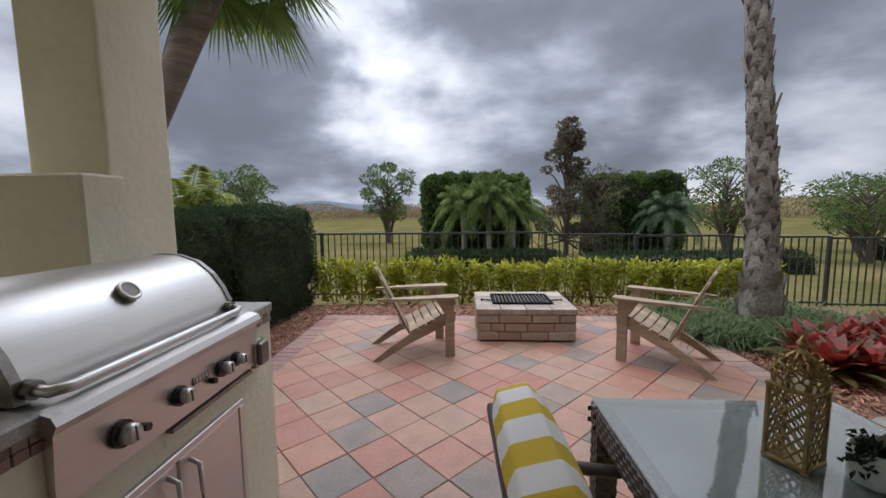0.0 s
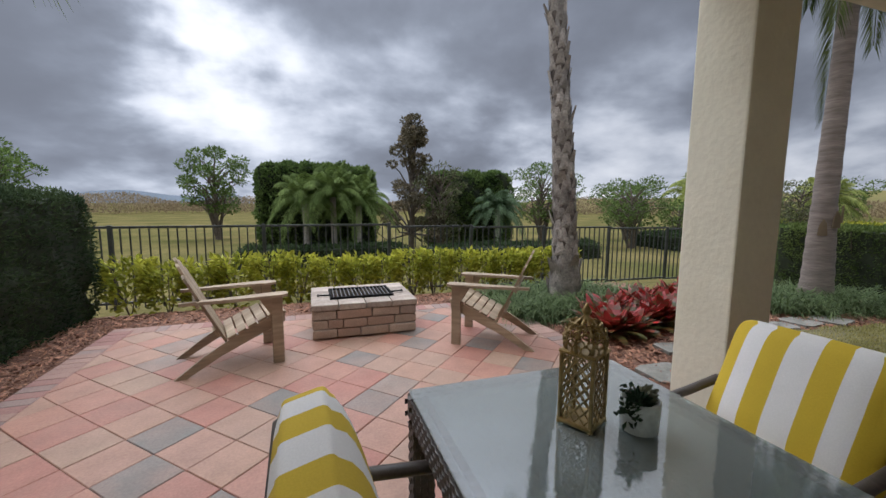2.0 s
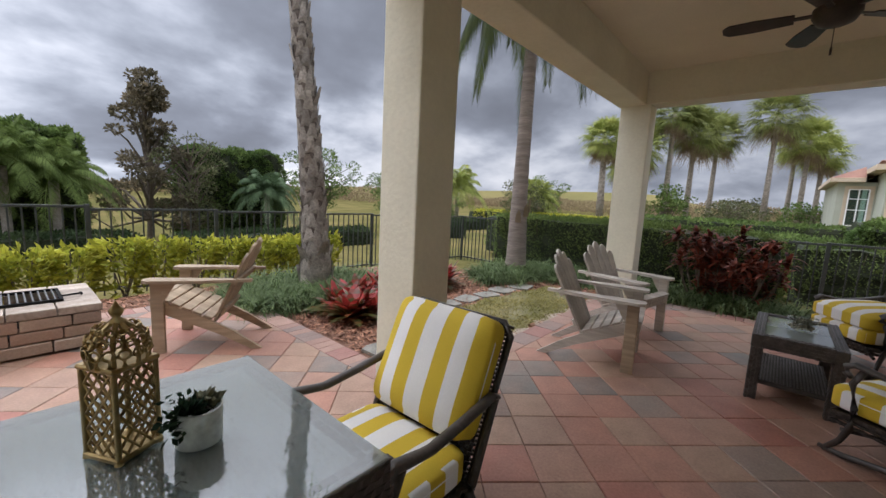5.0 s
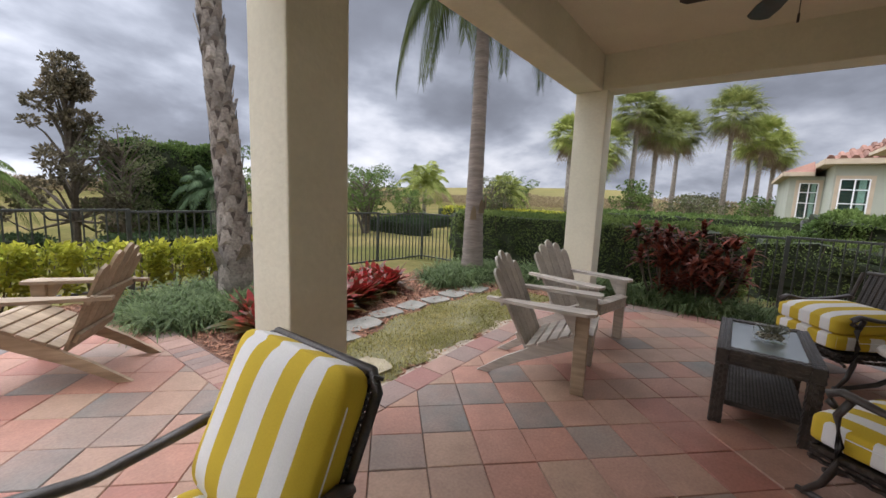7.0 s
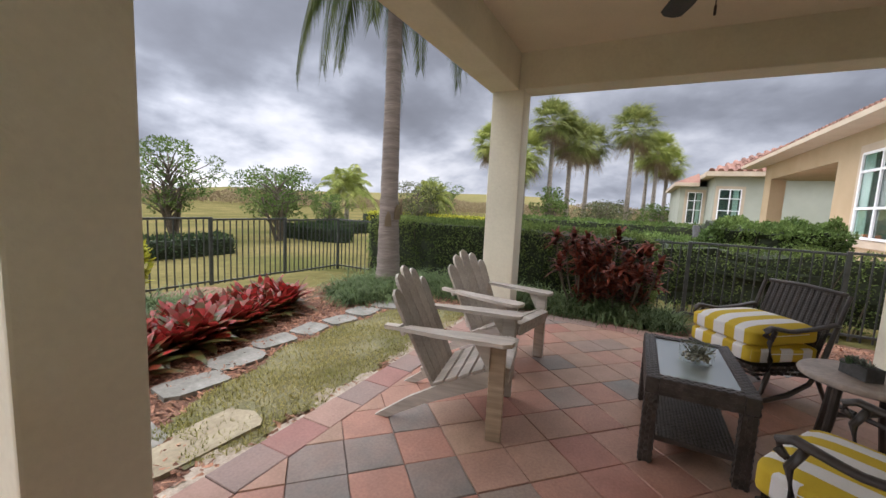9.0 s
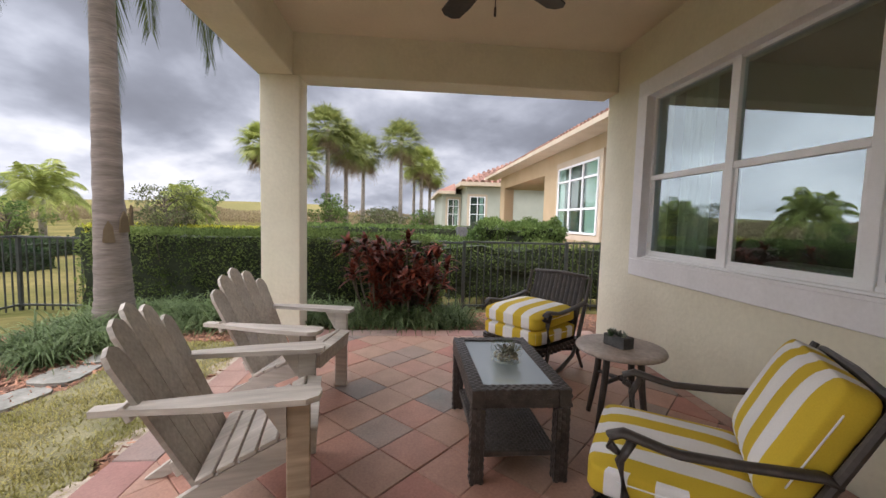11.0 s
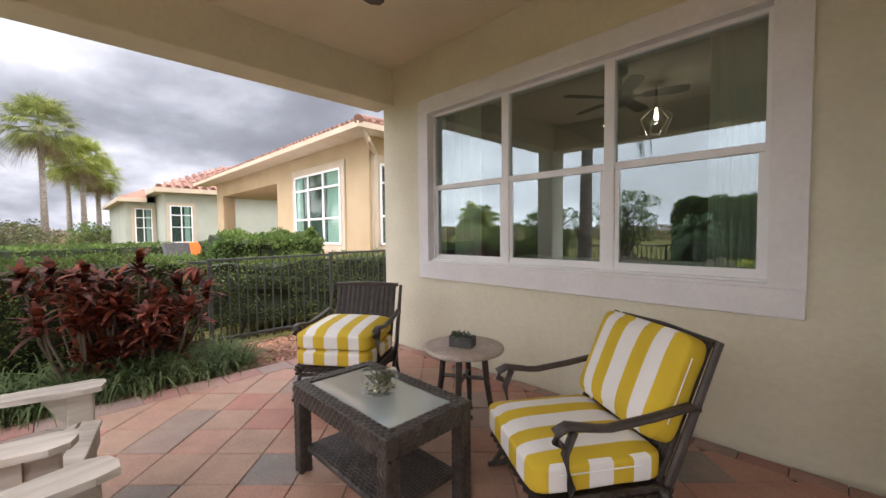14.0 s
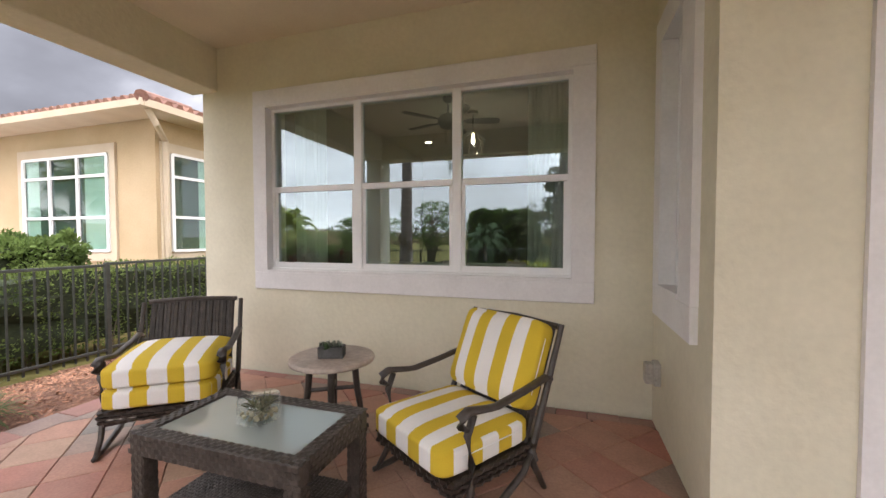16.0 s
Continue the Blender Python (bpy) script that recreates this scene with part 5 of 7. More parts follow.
def gas_grill():
    y0, y1, xF = 3.42, 4.175, -2.60
    g = thing("gas_grill", "built-in stainless steel gas grill with its hood closed", "grill")
    # hood: a curved shell with end plates
    prof = [(-2.665, 0.925), (-2.668, 0.975), (-2.69, 1.025), (-2.73, 1.085), (-2.79, 1.135), (-2.86, 1.160), (-2.94, 1.165), (-3.01, 1.15), (-3.045, 1.11), (-3.05, 0.925)]
    bm = bmesh.new()
    a = [bm.verts.new((x, y0 + 0.01, z)) for x, z in prof]
    b = [bm.verts.new((x, y1 - 0.01, z)) for x, z in prof]
    for i in range(len(prof) - 1):
        bm.faces.new((a[i], b[i], b[i + 1], a[i + 1]))
    bmesh.ops.recalc_face_normals(bm, faces=bm.faces)
    part("hood", bm, M["steel"], g, "brushed steel curved hood", True)
    for y in (y0, y1):
        part("hood_end", prism([(x + 0.004 if x > -2.8 else x, z + 0.003) for x, z in prof], 0.022), M["steel_dark"], g, "dark steel hood end").location = (0, y, 0)
    hz, hx = 0.945, -2.605
    part("hood_handle", tb([(-2.668, y0 + 0.02, 0.955), (hx - 0.012, y0 + 0.022, hz + 0.003), (hx, y0 + 0.06, hz), (hx, y1 - 0.06, hz), (hx - 0.012, y1 - 0.022, hz + 0.003), (-2.668, y1 - 0.02, 0.955)], 0.0135, 10), M["steel"], g, "tubular steel handle", True)
    for y in (y0 + 0.02, y1 - 0.02):
        part("handle_socket", tb([(-2.672, y, 0.955), (-2.645, y, 0.953)], 0.022, 12), M["steel_dark"], g)
    t = part("thermometer", tb([(0, 0, 0), (0, 0, 0.012)], 0.034, 28), M["steel_dark"], g, "round hood thermometer")
    t.matrix_basis = pose(-2.735, 3.78, 1.092, 0, 52, 0)
    part("dial", tb([(0, 0, 0.012), (0, 0, 0.016)], 0.024, 24), M["outlet"], t, "pale dial face")
    part("bezel", hoop(0.029, 0.013, 0.006), M["steel"], t, "", True)
    # front shelf roll and sloping control panel
    part("front_roll", prism([(-2.665, 0.925), (-2.60, 0.925), (-2.566, 0.915), (-2.556, 0.895), (-2.566, 0.875), (-2.665, 0.875)], y1 - y0 + 0.05), M["steel"], g, "rounded steel front ledge").location = (0, (y0 + y1) / 2, 0)
    part("control_panel", prism([(-2.60, 0.873), (-2.572, 0.873), (-2.583, 0.705), (-2.60, 0.70)], y1 - y0 + 0.04), M["steel"], g, "brushed steel control panel").location = (0, (y0 + y1) / 2, 0)
    part("drip_tray", span((-2.6, y0 + 0.30, 0.685), (-2.575, y1 - 0.03, 0.699)), M["steel_dark"], g)
    for y, r in ((3.555, 0.034), (3.752, 0.030), (3.955, 0.030), (4.04, 0.026)):
        k = part("knob", tb([(0, 0, 0), (0, 0, 0.012)], r, 24), M["knob"], g, "black bezel with a steel knob")
        k.matrix_basis = pose(-2.578, y, 0.785, 0, 86, 0)
        part("grip", lathe([(r * 0.74, 0.011), (r * 0.76, 0.036), (r * 0.66, 0.043), (r * 0.2, 0.045)], 20), M["steel"], k, "chrome grip", True)
        part("indicator", bx((0, 0, 0.046), (r * 1.1, 0.004, 0.004)), M["steel_dark"], k)
    for y in (3.62, 3.90):
        s = part("igniter", tb([(0, 0, 0), (0, 0, 0.022)], 0.011, 12), M["knob"], g, "small black igniter button")
        s.matrix_basis = pose(-2.579, y, 0.765, 0, 86, 0)
    # maker's plate, unlettered
    pl = part("badge", bx((0, 0, 0), (0.004, 0.075, 0.026), None, 0.001), M["steel_dark"], g, "small unlettered badge")
    pl.matrix_basis = pose(-2.574, 3.85, 0.80, 0, -4, 0)
    for k in range(4):
        part("badge_bar", bx((0.0028, -0.024 + k * 0.016, 0), (0.002, 0.009, 0.014)), M["steel"], pl)


gas_grill()
tagged(obj_from_bm("wall_grill_screen", span((-5.2, 3.985, -0.1), (-3.055, 4.175, 1.475), 0.01), M["stucco"]), "low sage stucco screen wall behind the grill", "wall", kind="structure")


def fire_pit():
    x0, x1, y0, y1 = -1.60, -0.615, 6.50, 7.32
    f = thing("fire_pit", "square fire pit of tumbled stone blocks with a cooking grate", "fire pit")
    cache = {}
    def block(c, s, mat, nm):
        key = (nm, round(s[0], 2), round(s[1], 2), round(s[2], 2))
        if key not in cache:
            b = bx((0, 0, 0), s, None, 0.010, 2)
            for v in b.verts:
                v.co += Vector((noise.noise(v.co * 9 + Vector((k, 0, 0))) for k in (0, 7, 13))) * 0.004
            me = bpy.data.meshes.new(nm)
            b.to_mesh(me)
            b.free()
            me.materials.append(mat)
            cache[key] = me
        share(nm, cache[key], f, Matrix.Translation(c))
    hh = 0.088
    rnd = random.Random(4)
    for r in range(3):
        z = 0.012 + hh * (r + 0.5)
        for side in range(4):
            lo, hi = (x0, x1) if side < 2 else (y0, y1)
            p = lo + (0.0 if side < 2 else 0.165)
            end = hi - (0.0 if side < 2 else 0.165)
            first = (0.14 if r % 2 else 0.22)
            while p < end - 0.04:
                ln = min(first if p < lo + 0.2 else rnd.choice((0.22, 0.27, 0.33)), end - p)
                if end - (p + ln) < 0.09:
                    ln = end - p
                mid = p + ln / 2
                j = rnd.uniform(-0.006, 0.006)
                d = 0.16
                if side == 0:
                    c, s = (mid, y0 + d / 2 + j, z), (ln - 0.006, d, hh - 0.005)
                elif side == 1:
                    c, s = (mid, y1 - d / 2 + j, z), (ln - 0.006, d, hh - 0.005)
                elif side == 2:
                    c, s = (x0 + d / 2 + j, mid, z), (d, ln - 0.006, hh - 0.005)
                else:
                    c, s = (x1 - d / 2 + j, mid, z), (d, ln - 0.006, hh - 0.005)
                block(c, s, M["block"], "stone_block")
                p += ln
    zc = 0.012 + 3 * hh + 0.03
    for k in range(4):
        w = (x1 - x0 + 0.02) / 4
        for yy in (y0 + 0.10, y1 - 0.10):
            block((x0 - 0.01 + (k + 0.5) * w, yy, zc), (w - 0.006, 0.21, 0.06), M["cap"], "cap_stone")
    for xx in (x0 + 0.09, x1 - 0.09):
        for k in range(2):
            w = (y1 - y0 - 0.41) / 2
            block((xx, y0 + 0.205 + (k + 0.5) * w, zc), (0.20, w - 0.006, 0.06), M["cap"], "cap_stone")
    part("liner", span((x0 + 0.16, y0 + 0.16, 0.0), (x1 - 0.16, y1 - 0.16, 0.12)), M["char"], f, "sooty fire pit liner")
    gx0, gx1, gy0, gy1, gz = x0 + 0.17, x1 - 0.19, y0 + 0.185, y1 - 0.20, zc + 0.031
    gr = thing("cooking_grate", "black iron cooking grate lying over the fire pit", "grate")
    for lo, hi in (((gx0, gy0, gz), (gx1, gy0 + 0.02, gz + 0.02)), ((gx0, gy1 - 0.02, gz), (gx1, gy1, gz + 0.02)), ((gx0, gy0 + 0.02, gz), (gx0 + 0.02, gy1 - 0.02, gz + 0.02)), ((gx1 - 0.02, gy0 + 0.02, gz), (gx1, gy1 - 0.02, gz + 0.02))):
        part("frame_bar", span(lo, hi), M["char"], gr)
    for k in range(15):
        x = gx0 + 0.02 + (k + 0.5) * (gx1 - gx0 - 0.04) / 15
        part("bar", tb([(x, gy0 + 0.02, gz + 0.012), (x, gy1 - 0.02, gz + 0.012)], 0.006, 6), M["grate_bar"], gr)
    for sx, xx in ((-1, gx0), (1, gx1)):
        yy = gy0 + 0.13
        part("side_handle", tb([(xx, yy, gz + 0.015), (xx + sx * 0.11, yy, gz + 0.02)], 0.008, 6), M["char"], gr)
        part("handle_knob", tb([(xx + sx * 0.11, yy - 0.02, gz + 0.02), (xx + sx * 0.11, yy + 0.02, gz + 0.02)], 0.010, 8), M["char"], gr)


fire_pit()


# ---- ground and beds ----
def ground_z(x, y):
    dx = np.maximum(np.maximum(-4.0 - x, x - 5.0), 0.0)
    dy = np.maximum(np.maximum(0.9 - y, y - 7.7), 0.0)
    d = np.clip(np.hypot(dx, dy) / 2.2, 0, 1)
    far = np.clip((np.hypot(x, y - 4) - 8) / 12, 0, 1)
    return -0.040 - 0.36 * d * d * (3 - 2 * d) - 0.10 * far


def sheet(name, xs, ys, lift, mat, label, category, kind="structure", rough=0.0, keep=None):
    X, Y = np.meshgrid(xs, ys)
    Z = ground_z(X, Y) + lift + (rng.normal(0, rough, X.shape) if rough else 0)
    n, k = X.shape
    idx = np.arange(n * k).reshape(n, k)
    faces = np.stack([idx[:-1, :-1], idx[:-1, 1:], idx[1:, 1:], idx[1:, :-1]], -1).reshape(-1, 4)
    if keep is not None:
        cx = (X[:-1, :-1] + X[1:, 1:]).reshape(-1) / 2
        cy = (Y[:-1, :-1] + Y[1:, 1:]).reshape(-1) / 2
        faces = faces[keep(cx, cy)]
    me = bpy.data.meshes.new(name)
    me.from_pydata(np.stack([X, Y, Z], -1).reshape(-1, 3).tolist(), [], faces.tolist())
    me.materials.append(mat)
    me.polygons.foreach_set("use_smooth", [True] * len(me.polygons))
    return tagged(new(name, me), label, category, kind=kind)


def steps(lo, hi, n):
    return np.linspace(lo, hi, n)


gx = np.concatenate([-np.geomspace(2600, 14, 26), steps(-12, 14, 70), np.geomspace(16, 2600, 26)])
sheet("ground", gx, gx + 1.0, 0.0, M["field"], "dry grassy field running flat to the horizon", "ground")


def in_bed(x, y):
    left = (x > -4.6) & (x < 3.4) & (y > 4.2) & (y < 9.4)
    right = (x >= 3.4) & (x < 6.6) & (y > 4.2) & (y < 6.9) & (y < 6.9 - 0.25 * np.maximum(x - 5, 0))
    side = (x > 4.5) & (x < 7.1) & (y > -1.5) & (y <= 4.3)
    return left | right | side


sheet("mulch_bed", steps(-4.6, 7.1, 118), steps(-1.5, 9.4, 110), 0.012, M["mulch_ground"], "reddish bark mulch planting bed", "planting bed", rough=0.005, keep=in_bed)


def lawn_edge(x):
    return 5.02 + 0.38 * np.clip((x - 1.1) / 1.3, 0, 1) - 0.18 * np.clip((x - 3.2) / 1.2, 0, 1) + 0.03 * np.sin(x * 9)


def in_lawn(x, y):
    return (x > 1.12 + 0.06 * np.sin(y * 20)) & (x < 4.35) & (y > 4.50 + 0.03 * np.sin(x * 13)) & (y < lawn_edge(x))


sheet("lawn", steps(1.0, 4.4, 69), steps(4.46, 5.5, 27), 0.024, M["soil_grass"], "small patch of thin yellowing lawn", "lawn", keep=in_lawn)


sheet("sand_strip", steps(0.9, 4.5, 91), steps(4.44, 4.66, 12), 0.027, M["sand"], "strip of bare sandy soil along the pavers", "soil", keep=lambda x, y: y < 4.52 + 0.05 * np.sin(x * 7.1) + 0.04 * np.sin(x * 17.3))


def scatter(n, x0, x1, y0, y1, ok):
    p = np.stack([rng.uniform(x0, x1, n), rng.uniform(y0, y1, n)], 1)
    return p[ok(p[:, 0], p[:, 1])]


p = scatter(26000, 1.0, 4.4, 4.46, 5.5, in_lawn)
p = p[(np.sin(p[:, 0] * 5.1) * np.sin(p[:, 1] * 7.3 + 1) + rng.normal(0, 0.6, len(p))) > -0.5]
b = np.column_stack([p, ground_z(p[:, 0], p[:, 1]) + 0.02])
d = np.column_stack([rng.normal(0, 0.75, (len(b), 2)), np.ones(len(b))])
tagged(quad_mesh("grass_blades", blade_quads(b, d, 0.055, 0.006, 0.35, 2), M["grass"]), "thin green and straw-coloured grass blades on the lawn", "grass", kind="stuff")


def on_bed(x, y):
    front = (x > -3.52) & (x < 0.78) & (y < 7.50)
    lanai = (x < 4.76) & (y < 4.46)
    return in_bed(x, y) & ~front & ~lanai & ~in_lawn(x, y)


p = np.concatenate([scatter(16000, 0.7, 5.0, 4.4, 7.2, on_bed), scatter(5000, -4.4, -3.4, 4.5, 8.2, on_bed), scatter(4500, -3.6, 1.0, 7.3, 8.5, on_bed), scatter(9000, 4.7, 7.0, -1.2, 4.6, on_bed)])
n = len(p)
b = np.column_stack([p, ground_z(p[:, 0], p[:, 1]) + 0.018 + rng.uniform(0, 0.014, n)])
a = rng.uniform(0, 6.28, n)
ln, wd = rng.uniform(0.012, 0.032, n)[:, None], rng.uniform(0.003, 0.008, n)[:, None]
u = np.column_stack([np.cos(a), np.sin(a), rng.normal(0, 0.3, n)]) * ln
v = np.column_stack([-np.sin(a), np.cos(a), rng.normal(0, 0.4, n)]) * wd
tagged(quad_mesh("mulch_chips", np.stack([b - u - v, b + u - v, b + u + v, b - u + v], 1), M["mulch"]), "loose reddish bark mulch chips", "mulch", kind="stuff")


def stepping_stones():
    spots = ((1.22, 4.74, 0.30, 0.13, "sandstone"), (0.98, 5.0, 0.20, 0.12, "stepstone"), (1.55, 5.36, 0.22, 0.11, "stepstone"), (1.96, 5.50, 0.21, 0.12, "stepstone"), (2.38, 5.58, 0.19, 0.11, "stepstone"), (2.78, 5.57, 0.17, 0.11, "stepstone"), (3.17, 5.54, 0.17, 0.11, "stepstone"), (3.57, 5.56, 0.20, 0.13, "stepstone"), (3.98, 5.50, 0.20, 0.14, "stepstone"))
    rnd = random.Random(2)
    for x, y, rx, ry, k in spots:
        out = [(rx * math.copysign(abs(math.cos(t)) ** 0.35, math.cos(t)) * rnd.uniform(0.92, 1.06), ry * 1.2 * math.copysign(abs(math.sin(t)) ** 0.35, math.sin(t)) * rnd.uniform(0.85, 1.05)) for t in [2 * math.pi * i / 14 for i in range(14)]]
        bm = prism([(a * 0.95, b * 1.05) for a, b in out], 0.04, "z")
        ob = obj_from_bm("stepping_stone", bm, M[k])
        ob.matrix_basis = pose(x, y, -0.024, rnd.uniform(-2, 2), rnd.uniform(-2, 2), rnd.uniform(-12, 12))
        tagged(ob, "flat buff sandstone stepping stone in the mulch" if k == "sandstone" else "flat pale limestone stepping stone in the mulch", "stone", "stepping stones")


stepping_stones()


# ---- fences ----
def fence_run(name, a, b, top_a, top_b, posts, label, height=1.22):
    f = thing(name, label, "fence")
    a, b = Vector((*a, 0)), Vector((*b, 0))
    L = (b - a).length
    ang = math.degrees(math.atan2((b - a).y, (b - a).x))
    for k in range(posts + 1):
        t = k / posts
        p = a.lerp(b, t)
        top = top_a + (top_b - top_a) * t
        part("post", bx((0, 0, -height / 2), (0.052, 0.052, height + 0.01), None, 0.004), M["fence"], f).matrix_basis = pose(p.x, p.y, top + 0.005, 0, 0, ang)
        if k == posts:
            break
        q = a.lerp(b, (k + 1) / posts)
        seg = (q - p).length
        t2 = top_a + (top_b - top_a) * (k + 0.5) / posts
        m = pose(p.x, p.y, t2, 0, 0, ang)
        for z in (-0.02, -height + 0.12):
            part("rail", bx((seg / 2, 0, z), (seg - 0.05, 0.028, 0.034), None, 0.003), M["fence"], f).matrix_basis = m
        n = int(seg / 0.112)
        for i in range(1, n):
            me = picket_mesh(height)
            share("picket", me, f, m @ pose(seg * i / n, 0, 0))
    return f


PICKETS = {}


def picket_mesh(height):
    if height not in PICKETS:
        bm = bx((0, 0, -height / 2 + 0.0), (0.017, 0.017, height - 0.08))
        me = bpy.data.meshes.new("picket")
        bm.to_mesh(me)
        bm.free()
        me.materials.append(M["fence"])
        PICKETS[height] = me
    return PICKETS[height]


fence_run("garden_fence", (-6.2, 9.42), (-0.33, 9.42), 0.935, 0.935, 3, "black aluminium picket fence behind the yellow hedge")
fence_run("garden_fence", (-0.33, 9.42), (7.15, 9.15), 0.91, 0.775, 5, "black aluminium picket fence along the field")
fence_run("side_fence", (7.15, 9.15), (6.92, -1.4), 0.775, 0.90, 6, "black aluminium picket fence between the two yards")


# ---- hedges, shrubs ----
def hedge(name, lo, hi, n, mat, label, leaf=(0.05, 0.02), lumps=0.06, gaps=0.0, stems=0, foot=None):
    """A clipped hedge: a dark mass painted as its inner shade, stems, and a skin of single leaves."""
    h = thing(name, label, "hedge")
    lo, hi = np.array(lo, float), np.array(hi, float)
    c, s = (lo + hi) / 2, (hi - lo) / 2
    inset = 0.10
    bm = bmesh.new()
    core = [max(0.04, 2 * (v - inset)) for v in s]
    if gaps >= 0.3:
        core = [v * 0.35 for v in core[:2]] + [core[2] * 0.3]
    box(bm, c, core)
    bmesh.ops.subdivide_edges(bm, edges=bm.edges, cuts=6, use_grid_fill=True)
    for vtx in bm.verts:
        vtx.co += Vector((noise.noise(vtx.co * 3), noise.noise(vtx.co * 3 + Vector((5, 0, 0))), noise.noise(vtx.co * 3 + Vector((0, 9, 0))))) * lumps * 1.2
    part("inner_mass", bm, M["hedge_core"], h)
    # points over the five open faces
    area = np.array([s[1] * s[2], s[1] * s[2], s[0] * s[2], s[0] * s[2], s[0] * s[1] * 1.3])
    face = rng.choice(5, n, p=area / area.sum())
    q = rng.uniform(-1, 1, (n, 3))
    nrm = np.zeros((n, 3))
    for k, (ax, sg) in enumerate(((0, 1), (0, -1), (1, 1), (1, -1), (2, 1))):
        i = face == k
        q[i, ax] = sg
        nrm[i, ax] = sg
    e = 8.0
    q = q / ((np.abs(q) ** e).sum(1) ** (1 / e))[:, None]
    pts = c + q * s
    wob = np.array([noise.noise(Vector(v) * 2.6) + 0.5 * noise.noise(Vector(v) * 7.0) for v in pts])
    if gaps:
        keep = wob + rng.uniform(-0.3, 0.3, n) > -0.55 + gaps
        pts, nrm, wob = pts[keep], nrm[keep], wob[keep]
    pts = pts + nrm * (wob * lumps)[:, None] - nrm * rng.uniform(0, 0.09, len(pts))[:, None]
    quad_mesh("leaves", leaf_quads(pts, nrm + np.array([0, 0, 0.35]), leaf[0], leaf[1], 0.75), mat, h)
    for k in range(stems):
        x, y = rng.uniform(lo[0] + 0.1, hi[0] - 0.1), rng.uniform(lo[1] + 0.1, hi[1] - 0.1)
        part("stem", tb([(x, y, lo[2] - 0.08 if foot is None else foot), (x + rng.normal(0, 0.05), y + rng.normal(0, 0.05), c[2]), (x + rng.normal(0, 0.1), y + rng.normal(0, 0.1), hi[2] - 0.1)], [0.014, 0.010, 0.005], 6), M["twig"], h)
    return h


hedge("clipped_hedge", (-5.0, 4.75, -0.10), (-3.92, 6.25, 1.34), 15000, M["yew"], "tall dark clipped podocarpus hedge beside the grill", (0.055, 0.014), 0.10)
hedge("clipped_hedge", (-5.0, 6.38, -0.12), (-3.90, 8.40, 1.38), 20000, M["yew"], "tall dark clipped podocarpus hedge by the mulch", (0.055, 0.014), 0.10)
hedge("porch_hedge", (5.75, 2.55, -0.30), (6.35, 7.3, 1.0), 34000, M["hedge"], "clipped green boundary hedge beside the porch", (0.042, 0.021), 0.06, gaps=0.22, stems=20)
hedge("neighbour_hedge", (7.35, -2.4, -0.30), (7.9, 2.5, 0.82), 16000, M["hedge"], "loose green hedge on bare stems behind the side fence", (0.05, 0.025), 0.10, gaps=0.27, stems=44, foot=-0.45)
hedge("neighbour_hedge", (8.6, 0.2, -0.40), (9.4, 9.5, 0.84), 12000, M["tree_leaf"], "low clipped hedge in the neighbouring yard", (0.08, 0.04), 0.06)
hedge("neighbour_hedge", (20.0, -0.5, -0.5), (21.2, 9.0, 0.80), 5000, M["tree_leaf"], "low clipped hedge in a yard further off", (0.16, 0.08), 0.08)
hedge("lime_edging", (24.0, 9.0, -0.5), (26.0, 22.0, 0.35), 4000, M["lime"], "low lime-green edging shrubs across the field", (0.2, 0.1), 0.1)


def yellow_hedge():
    """Loose row of lime-yellow shrubs, each on its own stems."""
    rnd = random.Random(11)
    n = 17
    for k in range(n):
        x = -3.75 + 6.35 * k / (n - 1) + rnd.uniform(-0.06, 0.06)
        y = 8.55 + rnd.uniform(-0.08, 0.08) + (0.12 if x > 1.8 else 0)
        z = float(ground_z(np.array(x), np.array(y)))
        h = 0.52 - z + rnd.uniform(-0.05, 0.05)
        s = thing("lime_shrub", "lime-yellow leafy shrub in a low loose hedge", "shrub", pose(x, y, z), "lime shrub row")
        for j in range(6):
            a = rnd.uniform(0, 6.28)
            part("stem", tb([(0, 0, -0.03), (0.10 * math.cos(a), 0.10 * math.sin(a), h * 0.45), (0.17 * math.cos(a), 0.17 * math.sin(a), h * 0.92)], [0.009, 0.007, 0.004], 5), M["twig"], s)
        m = 560
        t = rng.uniform(0, 6.28, m)
        zz = rng.beta(2.3, 1.25, m) * h
        r = 0.27 * np.sqrt(rng.uniform(0.25, 1, m)) * (0.45 + 0.55 * np.clip(zz / (h * 0.5), 0, 1))
        pts = np.column_stack([r * np.cos(t), r * np.sin(t) * 0.85, zz])
        out = np.column_stack([np.cos(t), np.sin(t), rng.uniform(0.2, 0.9, m)])
        quad_mesh("leaves", leaf_quads(pts, out, 0.105, 0.05, 0.55), M["lime"], s)


yellow_hedge()


def crown(pts_centres, radii, n, leaf, mat, parent, name="crown", up=0.3):
    qs = []
    for c, r in zip(pts_centres, radii):
        k = max(20, int(n * r ** 2 / sum(v ** 2 for v in radii)))
        d = unit(rng.normal(0, 1, (k, 3)))
        p = np.array(c) + d * (r * rng.uniform(0.45, 1.05, k) ** 0.6)[:, None] * np.array([1, 1, 0.6])
        qs.append(leaf_quads(p, d + np.array([0, 0, up]), leaf[0], leaf[1], 0.7, 0.1))
    return quad_mesh(name, np.concatenate(qs), mat, parent)


